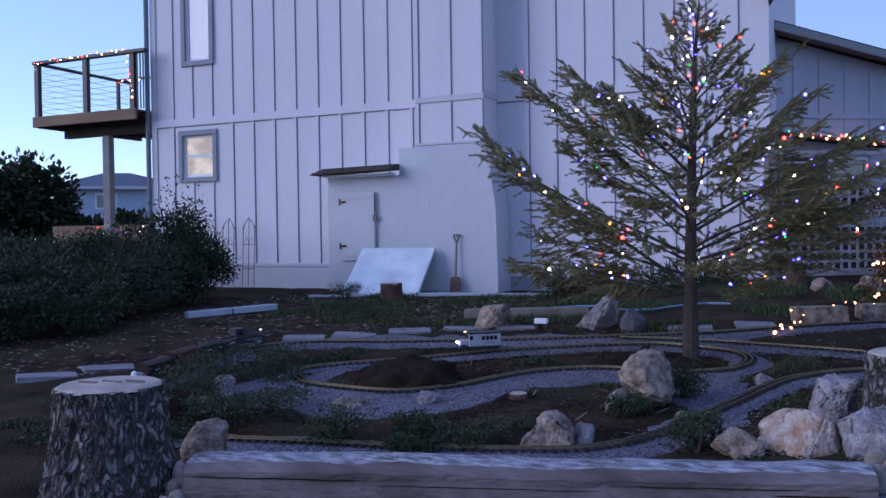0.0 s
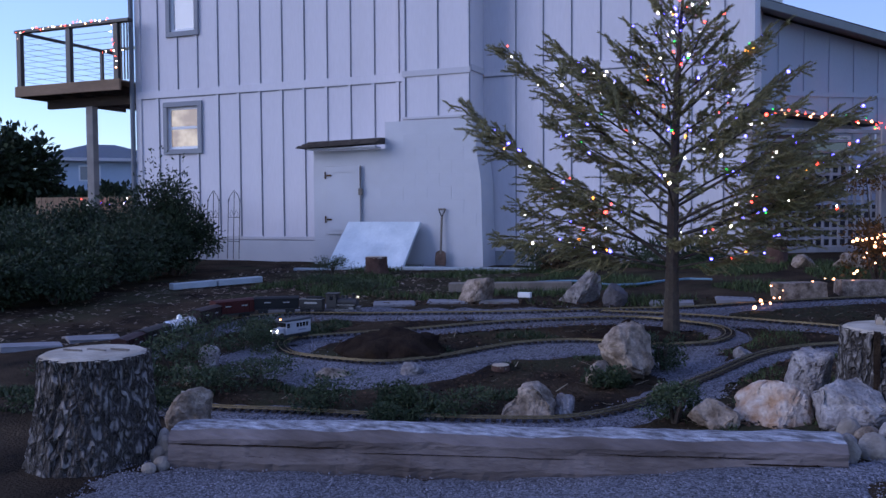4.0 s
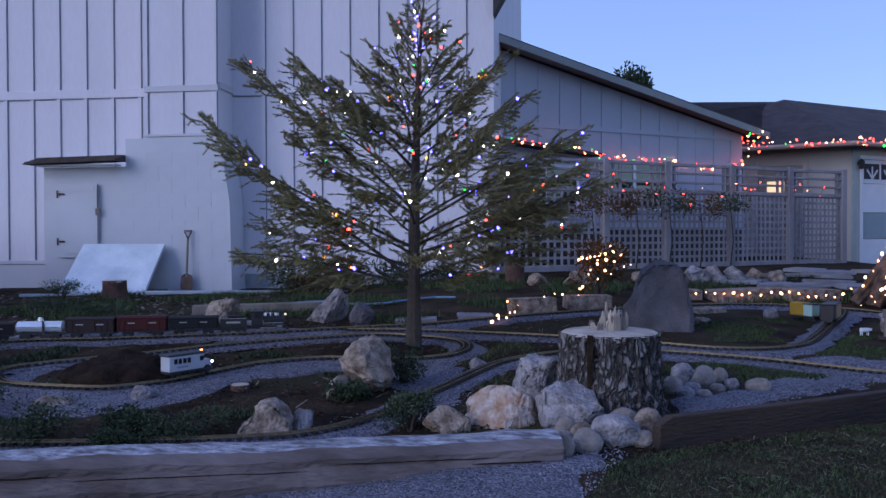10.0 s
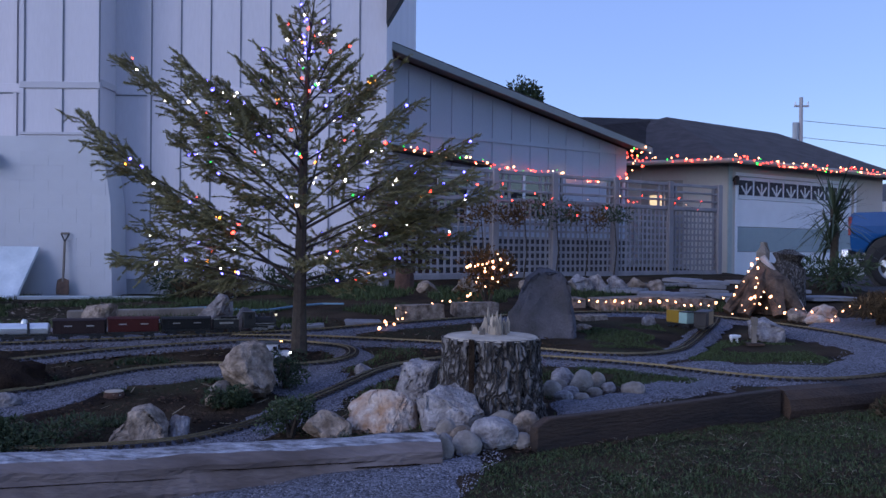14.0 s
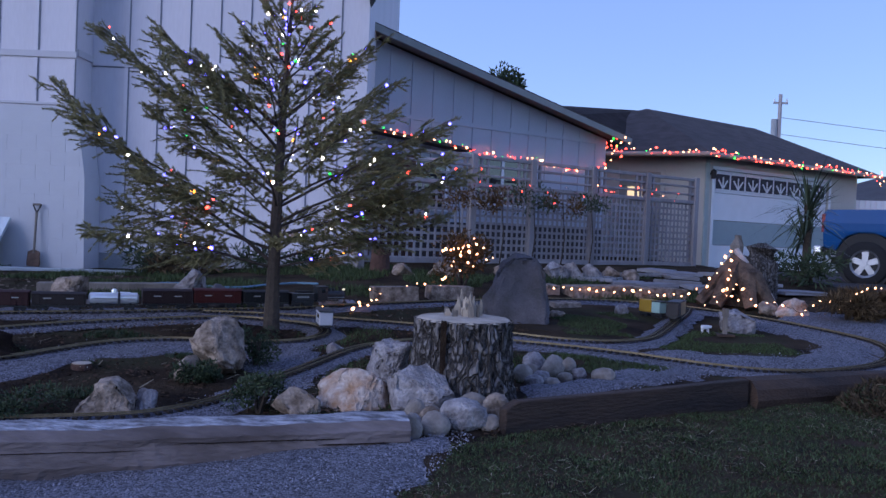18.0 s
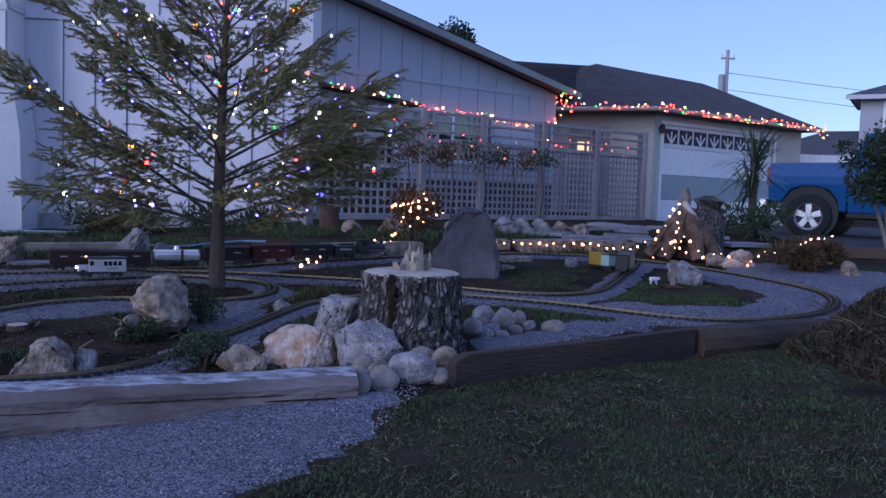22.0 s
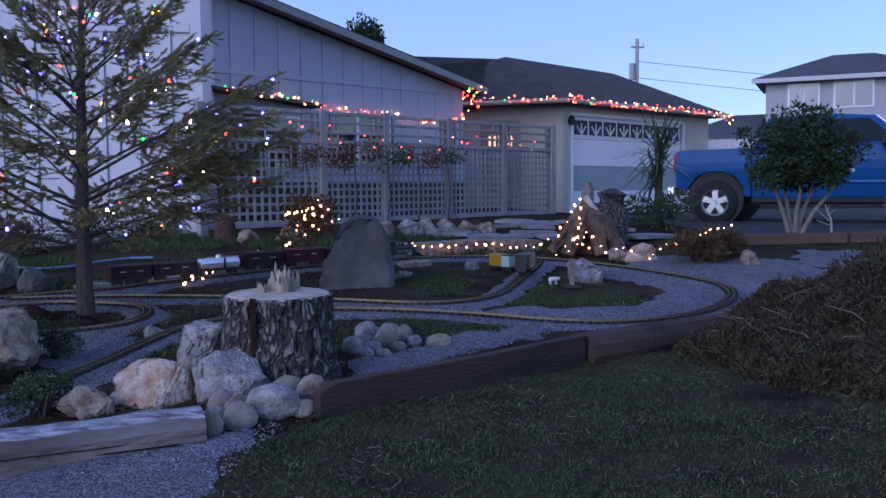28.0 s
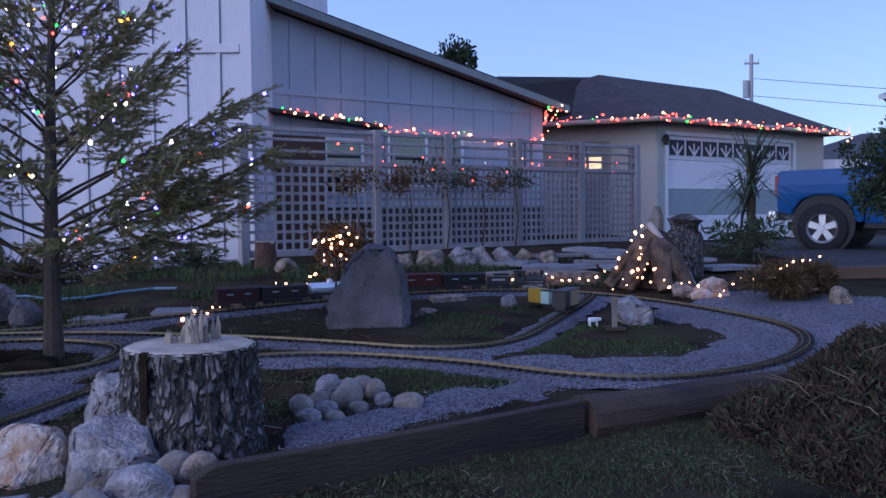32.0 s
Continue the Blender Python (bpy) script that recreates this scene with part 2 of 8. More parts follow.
def bark_mat(name, c1, c2, scale, tall):
    """Plates of bark parted by dark upright cracks."""
    m = mat(name, c1, 0.95, 0.45, 14, 0.3, fine=70, col2=tuple(c * 0.55 for c in c1))
    n, l = m.node_tree.nodes, m.node_tree.links
    b = n["Principled BSDF"]
    old = b.inputs["Base Color"].links[0].from_socket
    tc, mp, v, w = n.new("ShaderNodeTexCoord"), n.new("ShaderNodeMapping"), n.new("ShaderNodeTexVoronoi"), n.new("ShaderNodeTexNoise")
    mp.inputs["Scale"].default_value = (1, 1, tall)
    w.inputs["Scale"].default_value = 13
    w.inputs["Detail"].default_value = 4
    v.feature = "DISTANCE_TO_EDGE"
    v.inputs["Scale"].default_value = scale
    l.new(tc.outputs["Object"], mp.inputs[0])
    l.new(mp.outputs[0], w.inputs["Vector"])
    av = n.new("ShaderNodeVectorMath")
    av.operation = "MULTIPLY_ADD"
    l.new(w.outputs["Color"], av.inputs[0])
    av.inputs[1].default_value = (0.15, 0.15, 0.15)
    l.new(mp.outputs[0], av.inputs[2])
    l.new(av.outputs[0], v.inputs["Vector"])
    r, mx = n.new("ShaderNodeValToRGB"), n.new("ShaderNodeMix")
    r.color_ramp.elements[0].position, r.color_ramp.elements[1].position = 0.02, 0.22
    l.new(v.outputs["Distance"], r.inputs[0])
    mx.data_type = "RGBA"
    l.new(r.outputs[0], mx.inputs[0])
    mx.inputs[6].default_value = (*c2, 1)
    l.new(old, mx.inputs[7])
    l.new(mx.outputs[2], b.inputs["Base Color"])
    bp = n.new("ShaderNodeBump")
    bp.inputs["Strength"].default_value, bp.inputs["Distance"].default_value = 1.0, 0.03
    l.new(r.outputs[0], bp.inputs["Height"])
    old_n = b.inputs["Normal"].links[0].from_socket
    l.new(old_n, bp.inputs["Normal"])
    l.new(bp.outputs[0], b.inputs["Normal"])
    return m


M_BARK = bark_mat("fissured_bark", (0.25, 0.225, 0.215), (0.050, 0.042, 0.038), 24, 0.40)
M_CUT = mat("sawn_wood", (0.52, 0.44, 0.35), 0.85, 0.25, 8, 0.3, fine=60, col2=(0.33, 0.27, 0.21))
M_ROCKW = mat("pale_rock", (0.52, 0.44, 0.385), 0.85, 0.35, 13, 0.9, fine=50, col2=(0.33, 0.19, 0.11))
M_ROCKG = mat("grey_rock", (0.36, 0.33, 0.33), 0.85, 0.4, 15, 0.9, fine=60, col2=(0.16, 0.14, 0.14))
M_ROCKT = mat("tan_rock", (0.38, 0.30, 0.24), 0.9, 0.45, 14, 0.9, fine=55, col2=(0.13, 0.095, 0.07))
M_ROCKB = mat("slate_boulder_stone", (0.125, 0.115, 0.13), 0.9, 0.35, 5, 0.6, fine=60, col2=(0.075, 0.07, 0.073))
M_PEBBLE = mat("river_stone", (0.26, 0.225, 0.20), 0.8, 0.3, 14, 0.4, fine=60, col2=(0.15, 0.125, 0.105), rand=0.45)
M_PAVER = mat("concrete_paver", (0.23, 0.22, 0.23), 0.95, 0.2, 6, 0.4, fine=80, rand=0.2)
M_TIE = mat("dark_tie", (0.035, 0.028, 0.024), 0.85, 0.3, 20, 0.2)
M_RAIL = mat("aged_brass", (0.22, 0.17, 0.095), 0.5, 0.3, 12, 0.1, metal=0.5)


def gravel(name, c1, c2, size):
    """Crushed stone: each chip has its own tone and its own height."""
    m = bpy.data.materials.new(name)
    m.use_nodes = True
    n, l = m.node_tree.nodes, m.node_tree.links
    b = n["Principled BSDF"]
    tc, v, d = n.new("ShaderNodeTexCoord"), n.new("ShaderNodeTexVoronoi"), n.new("ShaderNodeTexNoise")
    v.inputs["Scale"].default_value = 1 / size
    d.inputs["Scale"].default_value = 1.5
    l.new(tc.outputs["Object"], v.inputs["Vector"])
    l.new(tc.outputs["Object"], d.inputs["Vector"])
    s = n.new("ShaderNodeSeparateColor")
    l.new(v.outputs["Color"], s.inputs[0])
    r = n.new("ShaderNodeValToRGB")
    r.color_ramp.elements[0].position, r.color_ramp.elements[1].position = 0.1, 0.95
    r.color_ramp.elements[0].color, r.color_ramp.elements[1].color = (*c2, 1), (*c1, 1)
    l.new(s.outputs[0], r.inputs[0])
    mx = n.new("ShaderNodeMix")
    mx.data_type, mx.blend_type = "RGBA", "MULTIPLY"
    mx.inputs[0].default_value = 0.6
    l.new(r.outputs[0], mx.inputs[6])
    l.new(d.outputs[0], mx.inputs[7])
    l.new(mx.outputs[2], b.inputs["Base Color"])
    b.inputs["Roughness"].default_value = 0.9
    bp = n.new("ShaderNodeBump")
    bp.invert = True
    bp.inputs["Strength"].default_value, bp.inputs["Distance"].default_value = 0.9, size * 0.8
    l.new(v.outputs["Distance"], bp.inputs["Height"])
    l.new(bp.outputs[0], b.inputs["Normal"])
    return m


M_GRAVEL = gravel("blue_grey_gravel", (0.27, 0.26, 0.305), (0.040, 0.039, 0.048), 0.009)


def foliage(name, col, col2, rough=0.6):
    """Leaves that differ from one another in tone."""
    m = bpy.data.materials.new(name)
    m.use_nodes = True
    n, l = m.node_tree.nodes, m.node_tree.links
    b = n["Principled BSDF"]
    g, r = n.new("ShaderNodeNewGeometry"), n.new("ShaderNodeValToRGB")
    r.color_ramp.elements[0].color, r.color_ramp.elements[1].color = (*col2, 1), (*col, 1)
    l.new(g.outputs["Random Per Island"], r.inputs[0])
    l.new(r.outputs[0], b.inputs["Base Color"])
    b.inputs["Roughness"].default_value = rough
    b.inputs["Specular IOR Level"].default_value = 0.25 if rough < 0.75 else 0.06
    return m


M_NEEDLE = foliage("spruce_needle", (0.31, 0.265, 0.12), (0.12, 0.112, 0.055))
M_LEAF = foliage("dark_leaf", (0.040, 0.060, 0.028), (0.014, 0.022, 0.011))
M_LEAF2 = foliage("mid_leaf", (0.058, 0.080, 0.036), (0.020, 0.032, 0.015))
M_GRASS = foliage("short_grass", (0.098, 0.128, 0.056), (0.022, 0.032, 0.015), 0.8)
M_STRAW = foliage("dry_weed", (0.17, 0.118, 0.066), (0.030, 0.021, 0.014), 0.9)
M_STALK = foliage("pale_straw", (0.36, 0.30, 0.21), (0.10, 0.075, 0.05), 0.9)
M_MULCH = foliage("brown_mulch", (0.11, 0.066, 0.042), (0.022, 0.015, 0.011), 0.95)
M_CHIP = foliage("gravel_chip", (0.32, 0.31, 0.36), (0.07, 0.068, 0.08), 0.9)
M_DEADWEED = foliage("dead_weed", (0.105, 0.078, 0.052), (0.014, 0.012, 0.009), 0.95)
M_RUSSET = foliage("russet_and_lit_leaf", (0.16, 0.085, 0.035), (0.05, 0.035, 0.018), 0.8)
M_TWIG = mat("spruce_bark", (0.075, 0.058, 0.045), 0.9, 0.3, 20, 0.4)

# ---- plan of the railway ----
OUTER = [(-5.72, 3.9), (-5.78, 4.35), (-5.4, 4.74), (-4.6, 4.92), (-3.9, 5.12), (-3.2, 5.34), (-2.5, 5.64), (-1.9, 5.90), (-1.38, 6.25), (-0.3, 6.82), (0.54, 7.18),
         (1.3, 7.28), (2.0, 7.05), (2.55, 6.55), (2.95, 5.95), (3.18, 5.35), (3.08, 4.8), (2.72, 4.31), (2.26, 4.0), (1.8, 3.88), (1.34, 4.01),
         (0.75, 4.36), (0.0, 4.63), (-0.55, 4.60), (-0.97, 4.36), (-1.22, 4.05), (-1.45, 3.42), (-1.61, 3.02), (-1.80, 2.60), (-2.08, 2.31),
         (-2.47, 2.18), (-2.82, 2.11), (-3.15, 2.05), (-3.6, 2.0), (-4.2, 1.92), (-4.8, 2.04), (-5.35, 2.5), (-5.6, 3.2)]
DOGBONE = [(-4.66, 3.50), (-4.4, 3.26), (-3.96, 3.18), (-3.6, 3.20), (-3.31, 3.47), (-3.15, 3.76), (-2.9, 4.09), (-2.5, 4.28), (-2.02, 4.26),
           (-1.62, 4.40), (-1.46, 4.68), (-1.55, 5.02), (-1.94, 5.20), (-2.34, 5.25), (-2.9, 5.04), (-3.45, 4.74), (-3.9, 4.38),
           (-4.3, 4.12), (-4.64, 3.88), (-4.74, 3.68)]
INNER = [(-2.6, 5.48), (-2.1, 5.48), (-1.63, 5.44), (-0.75, 5.24), (0.0, 4.98), (0.45, 4.80), (0.85, 4.80), (1.17, 5.02), (1.41, 5.45), (1.64, 5.95), (1.88, 6.45), (2.05, 6.9)]
PLACE = {"outer": spline(OUTER, 0.02, True), "dogbone": spline(DOGBONE, 0.02, True), "inner": spline(INNER, 0.02, False)}
BED = 0.012


def on_track(name, s):
    """Place and heading at the length s along a track."""
    S, xy, L = PLACE[name]
    s = s % L if name != "inner" else min(max(s, 0), L - 0.03)
    x, y = (float(np.interp(s, S, xy[:, i], period=L if name != "inner" else None)) for i in (0, 1))
    e = (s + 0.02) % L if name != "inner" else min(s + 0.02, L)
    x2, y2 = (float(np.interp(e, S, xy[:, i], period=L if name != "inner" else None)) for i in (0, 1))
    return x, y, math.degrees(math.atan2(y2 - y, x2 - x))


def ribbon(name, S_xy, half, lift, edge, material, rng):
    """A raised bed along a track, uneven at its edges."""
    bm = bmesh.new()
    k = len(S_xy)
    rows = []
    for i in range(0, k, 3):
        p, q = S_xy[i], S_xy[(i + 3) % k if i + 3 < k else min(i + 1, k - 1)]
        d = Vector((q[0] - p[0], q[1] - p[1], 0))
        d = d.normalized() if d.length > 1e-4 else Vector((1, 0, 0))
        nn = Vector((-d.y, d.x, 0))
        w0, w1 = half * (1 + rng.uniform(-edge, edge)), half * (1 + rng.uniform(-edge, edge))
        row = []
        for o, h in ((-w0, -0.02), (-w0 * 0.62, lift), (0, lift), (w1 * 0.62, lift), (w1, -0.02)):
            x, y = p[0] + nn.x * o, p[1] + nn.y * o
            row.append(bm.verts.new((x, y, G(x, y) + h + rng.uniform(-0.003, 0.003))))
        rows.append(row)
    for a, b in zip(rows, rows[1:]):
        for j in range(4):
            bm.faces.new((a[j], a[j + 1], b[j + 1], b[j]))
    return finish(bm, name, material, smooth=True)


# ---- ground ----
def axis(lo, hi, step, far):
    a = list(np.arange(lo, hi + 1e-6, step))
    s, x = step, hi
    while x < far:
        s *= 1.5
        x += s
        a.append(x)
    s, x = step, lo
    while x > -far:
        s *= 1.5
        x -= s
        a.insert(0, x)
    return a


def grid_mesh(name, xs, ys, height, material):
    verts = [(x, y, height(x, y)) for y in ys for x in xs]
    w = len(xs)
    faces = [(j * w + i, j * w + i + 1, (j + 1) * w + i + 1, (j + 1) * w + i) for j in range(len(ys) - 1) for i in range(w - 1)]
    me = bpy.data.meshes.new(name)
    me.from_pydata(verts, [], faces)
    me.polygons.foreach_set("use_smooth", [True] * len(me.polygons))
    me.materials.append(material)
    return new(name, me)


TRACK_XY = np.concatenate([PLACE[k][1] for k in PLACE])
RAILS = kdtree.KDTree(len(TRACK_XY))
for _i, _p in enumerate(TRACK_XY):
    RAILS.insert((_p[0], _p[1], 0), _i)
RAILS.balance()


def ground_height(x, y):
    r = max(abs(x) - 14, abs(y - 5) - 14, 0)
    # the track beds are pressed into the soil
    near = RAILS.find((x, y, 0))[2] if r == 0 else 9.0
    bump = 0.02 * (noise.noise((x * 1.3, y * 1.3, 0)) + 0.4 * noise.noise((x * 5, y * 5, 3))) * smooth(0.05, 0.45, near)
    return G(x, y) - 0.003 * min(r, 40) + bump - 0.040 * (1 - smooth(0.11, 0.26, near))


def ground_material():
    """Bare earth with thin patchy grass."""
    m = mat("garden_ground", (0.062, 0.043, 0.028), 0.95, 0.55, 2.6, 0.8, fine=60, spec=0.03, col2=(0.020, 0.015, 0.012))
    n, l = m.node_tree.nodes, m.node_tree.links
    b = n["Principled BSDF"]
    old = b.inputs["Base Color"].links[0].from_socket
    tc, t = n.new("ShaderNodeTexCoord"), n.new("ShaderNodeTexNoise")
    t.inputs["Scale"].default_value, t.inputs["Detail"].default_value = 1.1, 6
    l.new(tc.outputs["Object"], t.inputs["Vector"])
    r, mx = n.new("ShaderNodeValToRGB"), n.new("ShaderNodeMix")
    r.color_ramp.elements[0].position, r.color_ramp.elements[1].position = 0.50, 0.66
    l.new(t.outputs[0], r.inputs[0])
    mx.data_type = "RGBA"
    l.new(r.outputs[0], mx.inputs[0])
    l.new(old, mx.inputs[6])
    mx.inputs[7].default_value = (0.044, 0.042, 0.024, 1)
    l.new(mx.outputs[2], b.inputs["Base Color"])
    return m


M_GROUND = ground_material()
ground = grid_mesh("ground", axis(-13, 10, 0.12, 900), axis(-4, 15, 0.12, 900), ground_height, M_GROUND)
tagged(ground, "dark garden earth with thin patchy grass", "ground", kind="structure")


GRAVELS = []


def within(outline, x, y):
    c = False
    for (x0, y0), (x1, y1) in zip(outline, outline[1:] + outline[:1]):
        if (y0 > y) != (y1 > y) and x < (x1 - x0) * (y - y0) / (y1 - y0) + x0:
            c = not c
    return c


def patch(name, outline, lift, material, label, step=0.1, wob=0.06, amp=0.012, seed=1):
    """A thin sheet of loose material on the ground inside an outline, ragged at the rim."""
    rng = random.Random(seed)
    if material is M_GRAVEL:
        GRAVELS.append(outline)
    xs = [p[0] for p in outline]
    ys = [p[1] for p in outline]
    k = len(outline)

    def inside(x, y):
        x += wob * noise.noise((x * 4, y * 4, 7)) * 2
        y += wob * noise.noise((x * 4, y * 4, 9)) * 2
        c = False
        for i in range(k):
            (x0, y0), (x1, y1) = outline[i], outline[(i + 1) % k]
            if (y0 > y) != (y1 > y) and x < (x1 - x0) * (y - y0) / (y1 - y0) + x0:
                c = not c
        return c
    nx, ny = int((max(xs) - min(xs)) / step) + 2, int((max(ys) - min(ys)) / step) + 2
    verts, idx, faces = [], {}, []
    cells = set()
    for j in range(ny):
        for i in range(nx):
            x, y = min(xs) + i * step, min(ys) + j * step
            if inside(x + step / 2, y + step / 2):
                cells.add((i, j))

    def vert(i, j):
        if (i, j) not in idx:
            x, y = min(xs) + i * step, min(ys) + j * step
            rim = any((i + a, j + b) not in cells for a in (-1, 0) for b in (-1, 0))
            jx, jy = (rng.uniform(-0.4, 0.4) * step, rng.uniform(-0.4, 0.4) * step) if rim else (0, 0)
            idx[i, j] = len(verts)
            verts.append((x + jx, y + jy, ground_height(x + jx, y + jy) + (-0.012 if rim else lift + amp * noise.noise((x * 6, y * 6, 1)))))
        return idx[i, j]
    for i, j in sorted(cells):
        faces.append((vert(i, j), vert(i + 1, j), vert(i + 1, j + 1), vert(i, j + 1)))
    me = bpy.data.meshes.new(name)
    me.from_pydata(verts, [], faces)
    me.polygons.foreach_set("use_smooth", [True] * len(me.polygons))
    me.materials.append(material)
    ob = new(name, me)
    return tagged(ob, label, "gravel" if "gravel" in name else "ground", kind="structure")


patch("gravel_path", [(-4.1, -3.2), (-1.35, -3.2), (-1.2, 0.0), (-1.0, 0.62), (-0.80, 0.9), (-0.64, 1.15), (-0.52, 1.58), (-0.40, 1.95), (-0.50, 2.04), (-0.72, 1.90), (-3.60, 1.05), (-3.85, 0.85), (-3.70, 0.5), (-3.9, -0.5)], 0.02, M_GRAVEL,
      "blue-grey crushed gravel path in front of the log", seed=2)
patch("gravel_loop", [(-0.5, 4.25), (0.3, 4.3), (1.2, 3.75), (1.5, 3.85), (2.4, 3.9), (3.4, 4.3), (4.6, 5.1), (4.6, 6.6), (3.4, 7.2), (2.2, 6.0), (2.6, 5.2), (2.2, 4.55), (1.6, 4.45), (0.6, 4.75), (-0.4, 4.9)],
      0.025, M_GRAVEL, "blue-grey gravel inside the right-hand track loop", seed=3)
patch("gravel_bank", [(-0.1, 2.55), (0.5, 2.95), (1.45, 3.75), (1.2, 3.95), (0.5, 3.6), (-0.05, 3.1)], 0.025, M_GRAVEL, "gravel behind the edging board", seed=4)
patch("gravel_mid", [(-4.95, 3.0), (-4.4, 2.55), (-3.6, 2.45), (-3.1, 2.75), (-2.75, 3.45), (-2.3, 3.85), (-1.95, 3.7), (-1.7, 3.15), (-1.45, 3.3), (-1.25, 3.9), (-1.5, 4.2), (-2.4, 4.35), (-3.1, 4.2), (-3.35, 3.75), (-3.7, 3.3), (-4.3, 3.45), (-4.4, 3.9), (-4.9, 3.9)],
      0.02, M_GRAVEL, "gravel bank below the teardrop track", seed=5)
patch("gravel_front", [(-4.3, 1.65), (-2.6, 1.75), (-1.9, 2.0), (-1.55, 2.55), (-1.3, 2.9), (-1.25, 3.3), (-1.75, 3.0), (-2.1, 2.5), (-2.6, 2.25), (-4.3, 2.0)], 0.02, M_GRAVEL, "gravel beside the front track", seed=6)
patch("gravel_back", [(-5.9, 3.6), (-5.5, 3.6), (-5.2, 4.5), (-3.5, 5.0), (-2.4, 5.3), (-0.9, 5.05), (-0.2, 4.85), (-0.2, 5.2), (-1.6, 5.65), (-0.4, 6.55), (-0.5, 6.85), (-1.4, 6.5), (-2.2, 6.0), (-3.4, 5.6), (-5.4, 5.1), (-6.0, 4.5)], 0.02, M_GRAVEL, "gravel under the back track", seed=7)
patch("driveway", [(4.6, 8.3), (24, 5), (24, 20), (12, 21.3), (5.6, 17.6)], 0.03, mat("asphalt", (0.055, 0.053, 0.055), 0.95, 0.3, 2, 0.4), "dark asphalt driveway before the garage", step=0.3, seed=8)
patch("side_path", [(4.4, 6.2), (9, 4.4), (9, 6.4), (5.0, 7.4)], 0.02, M_GRAVEL, "gravel path beyond the track loop", step=0.15, seed=9)


def tracks():
    rng = random.Random(5)
    tie = B(-0.012, -0.052, 0, 0.012, 0.052, 0.012)
    tie_me = bpy.data.meshes.new("tie")
    tie.to_mesh(tie_me)
    tie.free()
    tie_me.materials.append(M_TIE)
    for name, label in (("outer", "long oval garden railway track of brass rails"), ("dogbone", "dog-bone garden railway track round mound and tree"),
                        ("inner", "inner passing track curving to the yellow engine")):
        S, xy, L = PLACE[name]
        t = thing("railway_track", Matrix(), label, "railway track", "garden railway tracks")
        t["kind"] = "structure"
        bed = ribbon("ballast", [tuple(p) for p in xy] + ([tuple(xy[0])] if name != "inner" else []), 0.15, BED - 0.006, 0.25, M_GRAVEL, rng)
        bed.parent = t
        for side in (-0.0225, 0.0225):
            bm = bmesh.new()
            prev = None
            for i in list(range(0, len(xy), 3)) + ([0] if name != "inner" else [len(xy) - 1]):
                x, y, a = on_track(name, S[i])
                nx, ny = -math.sin(radians(a)), math.cos(radians(a))
                z = G(x, y) + BED + 0.010
                ring = [bm.verts.new((x + nx * (side + o), y + ny * (side + o), z + h)) for o, h in ((-0.003, 0), (0.003, 0), (0.0022, 0.008), (-0.0022, 0.008))]
                if prev:
                    for k in range(4):
                        bm.faces.new((prev[k], prev[(k + 1) % 4], ring[(k + 1) % 4], ring[k]))
                prev = ring
            part("rail", bm, M_RAIL, t)
        # ties, the nearest ones as pieces of their own
        rest = bmesh.new()
        for s in np.arange(0, L, 0.055):
            x, y, a = on_track(name, s)
            m = pose(x, y, G(x, y) + BED - 0.001, 0, 0, a + rng.uniform(-2, 2))
            if name == "outer" and y < 3.2 and -4.4 < x < -1.3:
                shared("tie", tie_me, t, m)
            else:
                box(rest, -0.012, -0.052, 0, 0.012, 0.052, 0.012, m=m)
        part("ties", rest, M_TIE, t)["kind"] = "stuff"


tracks()

# ---- the large house ----
YS, YB = 10.57, 9.97
FLOORZ = 0.45


